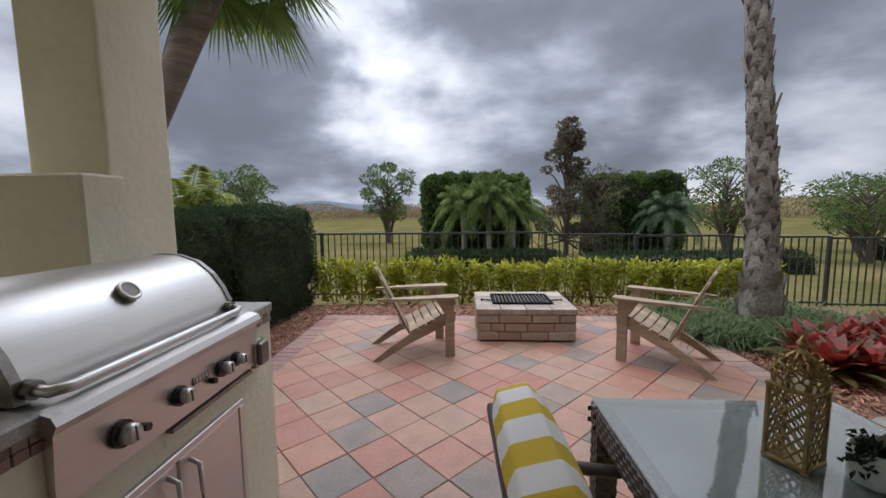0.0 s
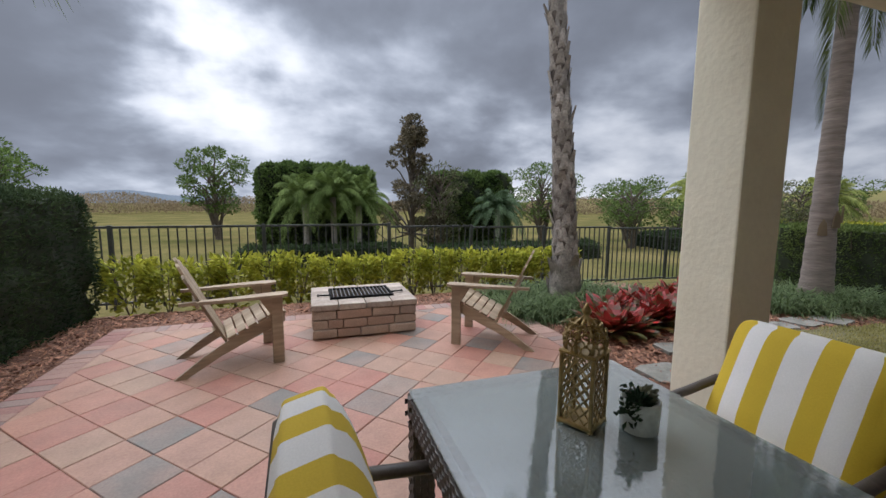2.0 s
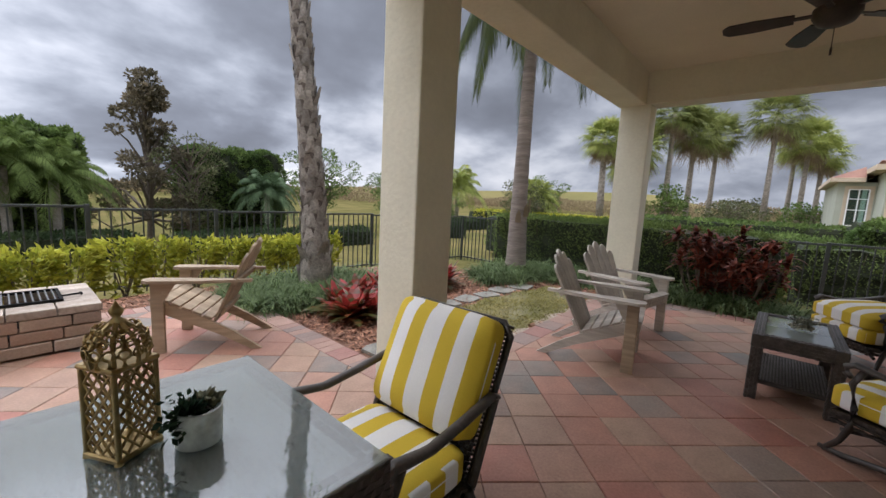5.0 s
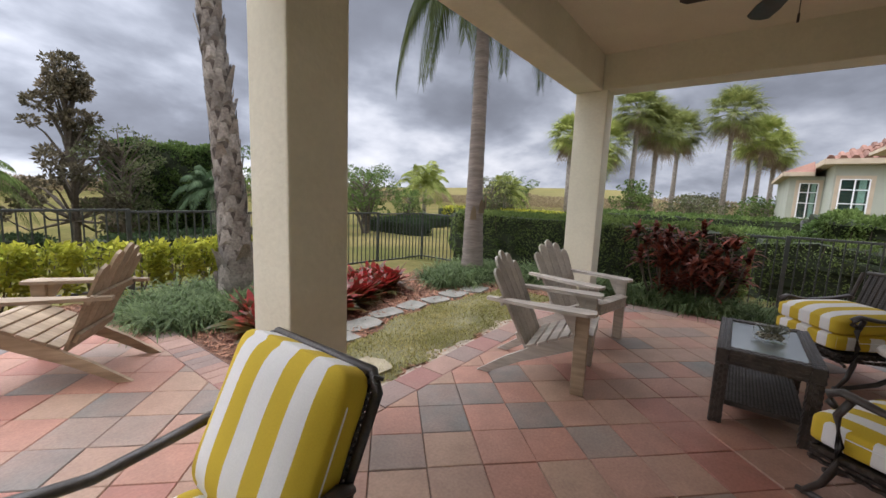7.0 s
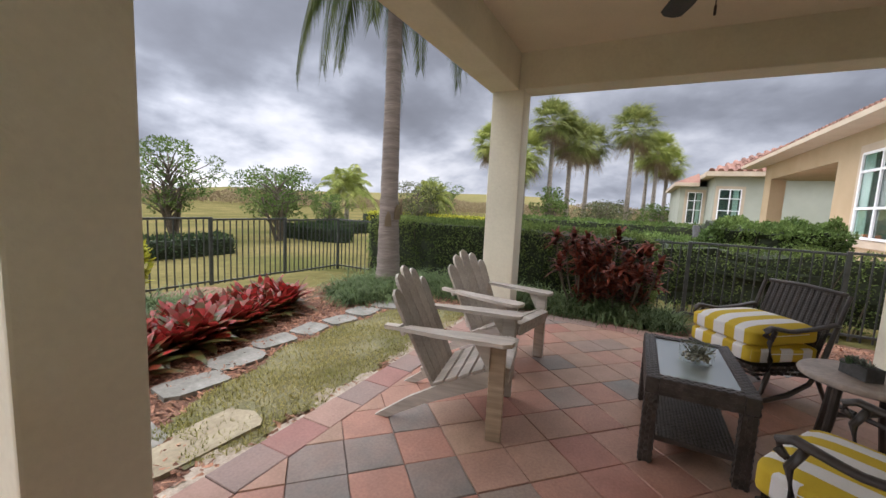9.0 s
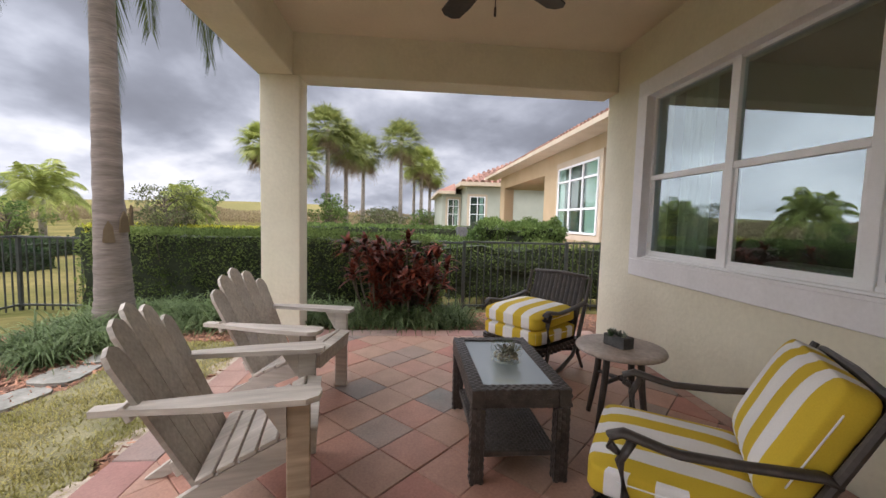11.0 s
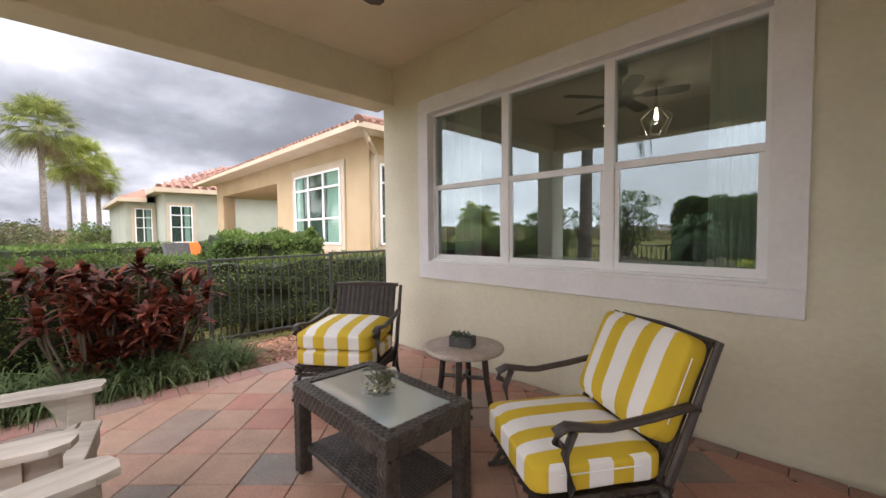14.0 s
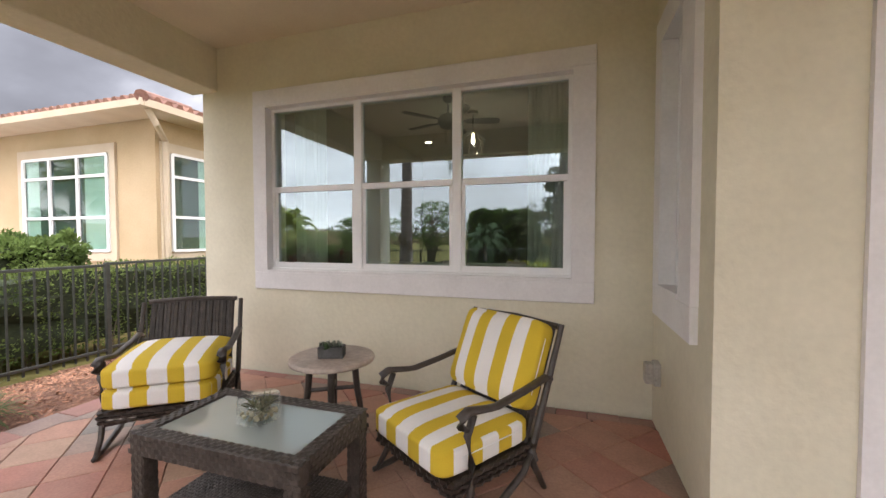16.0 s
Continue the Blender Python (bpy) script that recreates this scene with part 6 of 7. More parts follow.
def tree(x, y, h, w, mat, label, n=2600, leaf=(0.16, 0.07), trunks=1, seed=0, narrow=False, base=None, low=0.35):
    """Tapered trunk(s), limbs, and a crown of many small leaves in uneven clumps."""
    rnd = random.Random(seed)
    z = float(ground_z(np.array(float(x)), np.array(float(y)))) if base is None else base
    t = thing("tree", label, "tree", pose(x, y, z))
    cs, rs = [], []
    for k in range(trunks):
        a = 2 * math.pi * k / max(1, trunks) + rnd.random()
        lean = 0.16 * w if trunks > 1 else 0.03 * w
        top = (lean * math.cos(a), lean * math.sin(a), h * 0.62)
        part("trunk", tb([(0.04 * k, 0, -0.15), (top[0] * 0.5, top[1] * 0.5, h * 0.3), top], [0.035 * h ** 0.7, 0.026 * h ** 0.7, 0.012 * h ** 0.7], 8), M["twig"], t)
    m = 46
    leaf, n = (leaf[0] * 0.62, leaf[1] * 0.62), n * 2.3
    for k in range(m):
        f = low + (1 - low) * (k + 0.5) / m
        g = (f - low) / (1 - low)
        env = ((0.5 + 0.6 * g) * (1 - g ** 5) ** 0.5 + 0.05) if not narrow else 1.2 * (1.1 - f)
        a = k * 2.4 + rnd.uniform(-0.4, 0.4) if not narrow else rnd.uniform(0, 6.28)
        r = w / 2 * env * (rnd.uniform(0.35, 1.05) if not narrow else rnd.uniform(0.15, 1.0) ** 0.7)
        c = (r * math.cos(a), r * math.sin(a), h * (f + rnd.uniform(-0.05, 0.05)))
        cs.append(c)
        rs.append(w * (rnd.uniform(0.05, 0.125) if not narrow else rnd.uniform(0.045, 0.10)))
        part("limb", tb([(0, 0, h * max(0.15, f - 0.22)), (c[0] * 0.6, c[1] * 0.6, h * (f - 0.06)), c], [0.016 * h ** 0.6, 0.010 * h ** 0.6, 0.004 * h ** 0.6], 5), M["twig"], t)
    crown(cs, rs, int(n * 0.75), leaf, mat, t)
    return t


def frond_quads(origin, az, elev, length, droop, leaflet, n=34, vee=0.5, width=0.03):
    """A feather frond: leaflets either side of an arching midrib."""
    out = np.array([math.cos(az), math.sin(az), 0.0])
    side = np.array([-math.sin(az), math.cos(az), 0.0])
    f = np.linspace(0.14, 1.0, n)
    def mid(s):
        s = np.asarray(s)[:, None]
        return np.array(origin) + out * (np.cos(elev) * length * s * (1 - 0.18 * droop * s ** 2)) + np.array([0, 0, 1.0]) * length * (np.sin(elev) * s - droop * s ** 2.2)
    c = mid(f)
    tan = unit(mid(f + 0.02) - c)
    qs = []
    for sg in (-1, 1):
        ln = leaflet * np.sin(np.pi * (0.12 + 0.80 * f)) ** 0.7 * rng.uniform(0.8, 1.15, n)
        d = unit(side * sg + tan * 0.55 + np.array([0, 0, -1.0]) * (vee + rng.uniform(-0.1, 0.35, n))[:, None])
        tip = c + d * ln[:, None] - np.array([0, 0, 1.0]) * (ln * vee * 0.35)[:, None]
        w = tan * width / 2
        m = c + d * (ln * 0.45)[:, None]
        qs.append(np.stack([c, m + w, tip, m - w], 1))
    rib = mid(np.linspace(0, 1, 9))
    return np.concatenate(qs), rib


def feather_palm(name, x, y, z, trunk_pts, trunk_r, crown_at, fronds, length, leaflet, mat, label, droop=(0.5, 0.9), elev=(0.1, 1.2), n=34, width=0.03, ring=True, vee=0.5, bark="smooth_bark", seed=1):
    rnd = random.Random(seed)
    t = thing(name, label, "palm tree", pose(x, y, z))
    if trunk_pts:
        pts, rad = [], []
        P, R = [Vector(p) for p in trunk_pts], trunk_r
        k = 40 if ring else 6
        for i in range(k + 1):
            s = i / k * (len(P) - 1)
            j = min(int(s), len(P) - 2)
            pts.append(P[j].lerp(P[j + 1], s - j))
            r = R[j] + (R[j + 1] - R[j]) * (s - j)
            rad.append(r * (1 + (0.03 if i % 2 else -0.015)) if ring else r)
        part("trunk", tb(pts, rad, 14), M[bark], t, "", True)
    for k in range(fronds):
        az = k * 2.399 + rnd.uniform(-0.2, 0.2)
        f = (k + 0.5) / fronds
        el = elev[1] + (elev[0] - elev[1]) * f
        dr = droop[0] + (droop[1] - droop[0]) * f
        q, rib = frond_quads(crown_at, az, el, length * rnd.uniform(0.85, 1.1), dr, leaflet, n, vee, width)
        fr = quad_mesh("frond", q, mat, t)
        part("midrib", tb([tuple(v) for v in rib], [0.018 * length / 1.8 * (1 - 0.85 * i / 8) + 0.002 for i in range(9)], 5), mat, fr)
    return t


def fan_palm(x, y, z, trunk_pts, trunk_r, crown_at, leaves, reach, blade, mat, label, boots=0, seed=3, nb=26, width=0.05, elev=(-0.9, 1.3), skirt=0, name="fan_palm", bark="bark"):
    rnd = random.Random(seed)
    t = thing(name, label, "palm tree", pose(x, y, z))
    tp = [Vector(p) for p in trunk_pts]
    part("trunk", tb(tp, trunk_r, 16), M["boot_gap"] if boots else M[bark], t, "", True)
    if boots:
        # old leaf bases, in a spiral up the trunk
        bm = bmesh.new()
        top = tp[-1].z
        for k in range(boots):
            f = (k + 0.5) / boots
            s = f * (len(tp) - 1)
            j = min(int(s), len(tp) - 2)
            c = tp[j].lerp(tp[j + 1], s - j)
            r = trunk_r[j] + (trunk_r[j + 1] - trunk_r[j]) * (s - j)
            a = k * 2.399 + rnd.uniform(-0.12, 0.12)
            d, sd = Vector((math.cos(a), math.sin(a), 0)), Vector((-math.sin(a), math.cos(a), 0))
            h = rnd.uniform(0.15, 0.24)
            out = rnd.uniform(0.012, 0.04) if rnd.random() < 0.85 else rnd.uniform(0.05, 0.10)
            w = r * 0.62
            b0 = c + d * (r * 0.93)
            vs = [bm.verts.new(b0 - sd * w), bm.verts.new(b0 + sd * w), bm.verts.new(b0 + sd * w * 0.35 + d * out + Vector((0, 0, h))), bm.verts.new(b0 - sd * w * 0.35 + d * out + Vector((0, 0, h))), bm.verts.new(b0 + d * 0.025 + Vector((0, 0, h * 0.35)))]
            for fc in ((0, 1, 4), (1, 2, 4), (2, 3, 4), (3, 0, 4)):
                bm.faces.new([vs[i] for i in fc])
        tagged(part("boot_cover", bm, M["bark"], t), kind="stuff")
    C = np.array(crown_at, float)
    for k in range(leaves):
        az = k * 2.399 + rnd.uniform(-0.25, 0.25)
        f = (k + 0.5) / leaves
        el = elev[1] + (elev[0] - elev[1]) * f
        d = np.array([math.cos(az) * math.cos(el), math.sin(az) * math.cos(el), math.sin(el)])
        side = np.array([-math.sin(az), math.cos(az), 0.0])
        hub = C + d * reach * rnd.uniform(0.8, 1.05)
        nrm = unit(np.cross(d, side))
        th = np.linspace(-1.75, 1.75, nb)
        bd = unit(d[None] * np.cos(th)[:, None] + side[None] * np.sin(th)[:, None])
        ln = blade * (0.72 + 0.28 * np.cos(th)) * rng.uniform(0.85, 1.1, nb)
        tip = hub + bd * ln[:, None] + np.array([0, 0, -1.0]) * (ln * rng.uniform(0.15, 0.5, nb))[:, None]
        wv = unit(np.cross(bd, nrm)) * width / 2
        m = hub + bd * (ln * 0.5)[:, None]
        lf = quad_mesh("fan_leaf", np.stack([np.tile(hub, (nb, 1)), m + wv, tip, m - wv], 1), mat if f < 0.88 or not skirt else M["dead_frond"], t)
        part("stalk", tb([tuple(C), tuple(hub)], [0.02 * reach, 0.012 * reach], 5), mat, lf)
    return t


# palms in the garden
fan_palm(1.53, 7.10, -0.05, [(0.04, 0, 0), (0.02, 0, 0.5), (-0.05, 0.03, 1.8), (-0.15, 0.08, 3.2), (-0.22, 0.12, 4.6), (-0.25, 0.14, 6.2)], [0.20, 0.155, 0.120, 0.098, 0.095, 0.11], (-0.25, 0.14, 6.3), 26, 0.85, 0.85, M["frond"], "sabal palm with a rough boot-covered trunk in the border", boots=300, nb=30, width=0.045, name="sabal_palm")
fan_palm(-5.75, 6.6, -0.2, [(0, 0, 0), (0.25, 0, 0.9), (0.70, 0, 2.2), (1.30, 0, 3.25), (1.60, 0, 3.75)], [0.19, 0.165, 0.145, 0.135, 0.13], (1.75, 0, 4.05), 26, 0.55, 0.58, M["frond"], "leaning palm with drooping fan leaves over the hedge", nb=34, width=0.04, elev=(-0.9, 0.9), seed=5, bark="smooth_bark")
feather_palm("foxtail_palm", 4.86, 6.12, -0.06, [(0.02, 0.02, 0), (0, 0, 0.35), (-0.03, 0, 1.4), (-0.05, -0.02, 2.8), (-0.06, -0.03, 4.95)], [0.21, 0.17, 0.130, 0.110, 0.09], (-0.06, -0.03, 4.85), 18, 1.95, 0.46, M["foxtail"], "slender ringed palm with drooping feather fronds", (1.1, 1.45), (0.2, 1.2), 120, 0.036, True, 1.3)
for zz, az in ((0.95, 3.6), (1.05, 4.4), (1.12, 5.1)):
    ob = obj_from_bm("old_leaf_base", prism([(-0.05, 0), (0.05, 0), (0.035, 0.16), (0.0, 0.22), (-0.04, 0.13)], 0.02), M["dead_frond"], bpy.data.objects["foxtail_palm"])
    ob.matrix_basis = pose(0.165 * math.cos(az), 0.165 * math.sin(az), zz, 0, 0, math.degrees(az) + 90)
feather_palm("areca_palm", -6.7, 9.4, -0.4, None, None, (0, 0, 1.35), 26, 1.8, 0.42, M["frond_bright"], "bright green feathery palm behind the hedge", (0.35, 0.95), (0.4, 1.4), 60, 0.035, False, 0.3)

# planting beyond the fence
tree(-5.9, 23.8, 4.0, 3.4, M["tree_leaf"], "small round-headed tree with bare stems on the field", 3000, (0.24, 0.10), 4, 1)
tree(-12.0, 20.5, 3.6, 3.6, M["tree_leaf"], "small leafy tree beyond the side hedge", 3000, (0.24, 0.10), 3, 2)
hedge("tall_hedge", (-3.1, 15.2, -0.5), (0.35, 16.3, 2.42), 24000, M["tree_leaf"], "tall clipped green hedge across the field edge", (0.10, 0.055), 0.17)
hedge("tall_hedge", (2.7, 16.6, -0.5), (6.0, 17.8, 2.45), 24000, M["tree_leaf"], "tall clipped green hedge across the field edge", (0.10, 0.055), 0.20)
tree(1.75, 16.2, 4.5, 2.9, M["bronze_leaf"], "slender bronze-leaved magnolia tree rising over the hedges", 4200, (0.20, 0.10), 1, 4, True, low=0.12)
tree(2.7, 15.9, 3.0, 2.2, M["olive_leaf"], "open olive-brown shrub beside the magnolia", 1600, (0.16, 0.07), 4, 6, low=0.15)
for k, (x, y, hh) in enumerate(((-1.75, 14.6, 1.75), (-1.0, 14.4, 1.95), (-0.25, 14.7, 1.7))):
    feather_palm("pygmy_date_palm", x, y, -0.5, [(0, 0, 0), (0.02, 0, 0.6), (0, 0, hh)], [0.09, 0.08, 0.09], (0, 0, hh + 0.1), 30, 1.45, 0.30, M["frond"], "multi-trunk pygmy date palm in front of the tall hedge", (0.35, 0.95), (0.1, 1.35), 80, 0.016, False, 0.5, "bark", k)
feather_palm("pygmy_date_palm", 4.9, 15.8, -0.5, [(0, 0, 0), (0.02, 0, 0.6), (0, 0, 1.6)], [0.10, 0.09, 0.10], (0, 0, 1.6), 32, 1.5, 0.32, M["frond_blue"], "blue-green date palm in front of the tall hedge", (0.45, 1.05), (0.0, 1.35), 90, 0.017, False, 0.5, "bark", 9)
tree(8.5, 18.5, 3.3, 3.6, M["tree_leaf"], "small leafy tree with several bare stems in the field", 2600, (0.20, 0.09), 5, 7)
tree(10.5, 15.2, 2.6, 3.3, M["tree_leaf"], "low spreading tree with several stems in the field", 2200, (0.18, 0.08), 5, 8)
tree(13.6, 18.7, 2.7, 3.1, M["tree_leaf"], "small round tree in the field", 2200, (0.20, 0.09), 4, 9)
tree(15.9, 17.6, 1.9, 2.4, M["tree_leaf"], "dark rounded shrub in the field", 1500, (0.18, 0.09), 4, 10, low=0.1)
feather_palm("field_palm", 18.2, 18.4, -0.5, [(0, 0, 0), (0, 0, 2.1)], [0.14, 0.12], (0, 0, 2.2), 26, 2.7, 0.62, M["frond_bright"], "bright green feather palm in the field", (0.35, 0.95), (0.2, 1.35), 56, 0.045, False, 0.35, "bark", 12)
tree(24.0, 17.0, 3.0, 4.0, M["olive_leaf"], "spreading olive-green shrub in the distance", 1800, (0.25, 0.12), 4, 13, low=0.15)
tree(28.0, 17.5, 3.4, 4.2, M["tree_leaf"], "spreading green shrub in the distance", 1800, (0.25, 0.12), 4, 14, low=0.1)
feather_palm("field_palm", 26.0, 17.0, -0.5, [(0, 0, 0), (0, 0, 1.7)], [0.14, 0.12], (0, 0, 2.0), 24, 2.8, 0.6, M["frond_bright"], "feather palm among distant shrubs", (0.35, 0.9), (0.2, 1.35), 50, 0.05, False, 0.35, "bark", 15)
for lo, hi in (((-3.4, 13.2, -0.55), (1.0, 14.0, 0.15)), ((1.4, 12.9, -0.55), (7.3, 13.7, 0.10)), ((11.5, 13.0, -0.55), (12.4, 16.2, 0.12)), ((12.5, 15.6, -0.55), (18.0, 16.6, 0.10)), ((19.0, 14.0, -0.55), (23.0, 15.0, 0.15))):
    hedge("low_hedge", lo, hi, 3500, M["yew"], "low dark hedge beyond the fence", (0.11, 0.05), 0.07)

# sabal palms in the far yards
for k, (x, y, h, r) in enumerate(((44.5, 10.2, 9.2, 3.3), (51.6, 4.4, 11.6, 3.6), (51.3, 9.2, 9.8, 3.2), (41.7, 11.6, 10.6, 3.0), (29.5, 13.4, 6.6, 2.0), (40.5, 14.0, 7.4, 3.0), (56.0, 1.6, 9.5, 3.0), (60.0, 0.2, 8.5, 3.0), (63.0, 2.6, 10.0, 3.0), (34.0, 13.2, 5.4, 2.2), (72.0, -15.0, 9.5, 3.2), (58.0, -17.5, 7.6, 3.0))):
    # some crowns take the frond colour that has sunlight painted in
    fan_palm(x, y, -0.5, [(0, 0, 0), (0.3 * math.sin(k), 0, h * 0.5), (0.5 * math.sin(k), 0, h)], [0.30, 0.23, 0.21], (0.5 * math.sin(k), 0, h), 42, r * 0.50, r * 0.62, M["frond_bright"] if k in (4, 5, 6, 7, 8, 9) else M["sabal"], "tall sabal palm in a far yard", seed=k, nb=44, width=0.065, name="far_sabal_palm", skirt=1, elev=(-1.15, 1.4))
for k, (x, y, h, w) in enumerate(((38.0, 6.0, 2.4, 5.0), (46.0, 1.0, 2.6, 5.0), (55.0, 6.5, 3.0, 6.0), (35.5, 10.0, 3.4, 4.0), (66.0, -3.0, 3.0, 6.0))):
    tree(x, y, h, w, M["tree_leaf"] if k % 2 else M["olive_leaf"], "green shrub in a far yard", 1500, (0.35, 0.18), 4, 30 + k, low=0.1)
hedge("clipped_shrub", (7.85, 0.0, 0.10), (8.9, 1.8, 1.16), 16000, M["tree_leaf"], "rounded bright green shrub on bare stems behind the side fence", (0.065, 0.04), 0.18, stems=26, foot=-0.45)


# maroon cordyline shrub
def cordyline(x, y, h, seed):
    rnd = random.Random(seed)
    s = thing("cordyline_shrub", "maroon-leaved cordyline shrub on bare stems", "shrub", pose(x, y, float(ground_z(np.array(x), np.array(y)))), "cordyline clump")
    qs = []
    for k in range(17):
        a, r = rnd.uniform(0, 6.28), rnd.uniform(0.04, 0.46)
        top = (r * math.cos(a), r * math.sin(a), h * rnd.uniform(0.30, 1.0))
        part("stem", tb([(top[0] * 0.3, top[1] * 0.3, -0.03), (top[0] * 0.8, top[1] * 0.8, top[2] * 0.5), top], [0.013, 0.011, 0.008], 6), M["twig"], s)
        m = 26
        t = rng.uniform(0, 6.28, m)
        d = np.column_stack([np.cos(t), np.sin(t), rng.uniform(-0.1, 1.9, m)])
        b = np.array(top) + np.column_stack([np.zeros(m), np.zeros(m), rng.uniform(-0.14, 0.03, m)])
        qs.append(blade_quads(b, d, 0.22, 0.046, 0.45, 4, 3.0))
    quad_mesh("leaves", np.concatenate(qs), M["maroon"], s, weld=True)


for k, (x, y, h) in enumerate(((5.33, 2.98, 0.98), (5.38, 3.18, 1.10), (5.30, 3.38, 1.02))):
    cordyline(x, y, h, k)


# strap-leaved liriope clumps
def liriope_clump():
    m = 200
    t = rng.uniform(0, 6.28, m)
    el = rng.uniform(0.7, 2.2, m)
    b = np.column_stack([rng.normal(0, 0.05, m), rng.normal(0, 0.05, m), np.zeros(m)])
    d = np.column_stack([np.cos(t), np.sin(t), el])
    return blade_quads(b, d, 0.46, 0.012, 0.75, 4)


def liriope_border():
    first = quad_mesh("liriope_clump", liriope_clump(), M["liriope"], weld=True)
    tagged(first, "arching grey-green strap-leaf clump in the border", "plant", "liriope border")
    rnd = random.Random(9)
    spots = []
    for k in range(38):
        a, r = k * 2.399, 0.16 * math.sqrt(k + 1)
        spots.append((1.45 + r * math.cos(a) * 1.05, 7.05 + r * math.sin(a) * 0.66))
    for k in range(26):
        a, r = k * 2.399, 0.15 * math.sqrt(k + 1.5)
        spots.append((4.75 + r * math.cos(a) * 1.25, 6.05 + r * math.sin(a) * 0.6))
    for k in range(15):
        for j in range(2):
            spots.append((5.02 + 0.25 * j + rnd.uniform(-0.05, 0.05), 2.45 + k * 0.215 + rnd.uniform(-0.06, 0.06)))
    for k in range(5):
        spots.append((4.9 + rnd.uniform(-0.05, 0.1), 5.0 + k * 0.22))
    for k in range(8):
        spots.append((0.85 + 0.16 * k, 6.55 + rnd.uniform(-0.1, 0.1)))
    used = False
    for x, y in spots:
        tall = 1.35 if 4.9 < x < 5.4 and y < 5.8 else 1.22
        m = pose(x, y, float(ground_z(np.array(x), np.array(y))), 0, 0, rnd.uniform(0, 360)) @ Matrix.Scale(tall * rnd.uniform(0.9, 1.2), 4)
        if not used:
            first.matrix_basis = m
            used = True
        else:
            c = copy_thing(first, m.normalized())
            c.matrix_basis = m


liriope_border()


def bromeliad_row():
    kinds = []
    for v in range(3):
        m = 40
        k = np.arange(m)
        t = k * 2.399
        el = 2.4 - 2.25 * k / m
        d = np.column_stack([np.cos(t), np.sin(t), el])
        q = blade_quads(np.zeros((m, 3)) + np.array([0, 0, 0.02]), d, 0.37, 0.082, 0.26, 6, 4.0)
        ob = quad_mesh("bromeliad", q, M["bromeliad"], weld=True)
        tagged(ob, "glossy red and green bromeliad rosette in the mulch bed", "plant", "bromeliad row")
        kinds.append(ob)
    rnd = random.Random(21)
    n = 0
    for i in range(12):
        for j in range(3):
            x = 1.22 + i * 0.175 + rnd.uniform(-0.05, 0.05)
            y = 5.78 + i * 0.045 + j * 0.20 + rnd.uniform(-0.05, 0.05)
            m = pose(x, y, float(ground_z(np.array(x), np.array(y))) + rnd.uniform(0.0, 0.05), rnd.uniform(-8, 8), rnd.uniform(-8, 8), rnd.uniform(0, 360)) @ Matrix.Scale(rnd.uniform(0.9, 1.2), 4)
            if n < 3:
                kinds[n].matrix_basis = m
            else:
                c = copy_thing(kinds[n % 3], m.normalized())
                c.matrix_basis = m
            n += 1


bromeliad_row()


# ---- distance ----
def far_scrub():
    n = 60000
    t = rng.uniform(radians(-5), radians(185), n)
    r = rng.uniform(70, 84, n)
    z = rng.uniform(-0.5, 2.7, n) * (0.7 + 0.3 * np.sin(t * 23) * np.sin(t * 7 + 1))
    p = np.column_stack([r * np.cos(t), 4 + r * np.sin(t), z])
    tagged(quad_mesh("dry_scrub", leaf_quads(p, np.tile([0, 0, 1.0], (n, 1)), 0.45, 0.16, 0.8), M["scrub"]), "band of brown dry scrub across the field", "scrub", kind="stuff")


far_scrub()


def far_ridge(name, az0, az1, dist, height, mat, label, bumps=3.0, depth=30):
    bm = bmesh.new()
    n = 60
    rows = []
    for k in range(n + 1):
        f = k / n
        a = radians(az0 + (az1 - az0) * f)
        h = height * min(1, 6 * f, 6 * (1 - f)) * (0.8 + 0.2 * math.sin(f * bumps * 6.28))
        c, s = math.cos(a), math.sin(a)
        rows.append([bm.verts.new((r * c, 4 + r * s, zz)) for r, zz in ((dist, -0.5), (dist + depth * 0.5, h), (dist + depth, h * 1.02), (dist + 2 * depth, -0.5))])
    for a, b in zip(rows, rows[1:]):
        for j in range(3):
            bm.faces.new((a[j], b[j], b[j + 1], a[j + 1]))
    tagged(obj_from_bm(name, bm, mat), label, "hill", kind="structure")


far_ridge("backdrop_berm", 2, 66, 150, 6.0, M["far_hill"], "long grassy berm on the horizon", 1.0)
far_ridge("backdrop_hills", 96, 122, 900, 24, M["blue_hill"], "low hills on the horizon, painted blue-grey with haze", 2.2, 120)


# ---- neighbouring houses ----
def tile_slope(a, b, up, run, parent, spacing=0.22, course=0.40):
    """Barrel tile columns over a roof plane: a to b is the eave, up is the slope vector at a."""
    a, b, up = Vector(a), Vector(b), Vector(up)
    n = int((b - a).length / spacing)
    bm = bmesh.new()
    for k in range(n):
        f = (k + 0.5) / n
        st = a.lerp(b, f)
        reach = run(f)
        L = up.length * reach
        m = max(1, int(L / course))
        for j in range(m):
            p, q = st + up * reach * j / m, st + up * reach * (j + 1.04) / m
            tube(bm, [p + Vector((0, 0, 0.03)), q], [spacing * 0.36, spacing * 0.30], 6, (1, 1), True)
    tagged(part("roof_tiles", bm, M["roof"], parent, "terracotta barrel tiles"), kind="stuff")


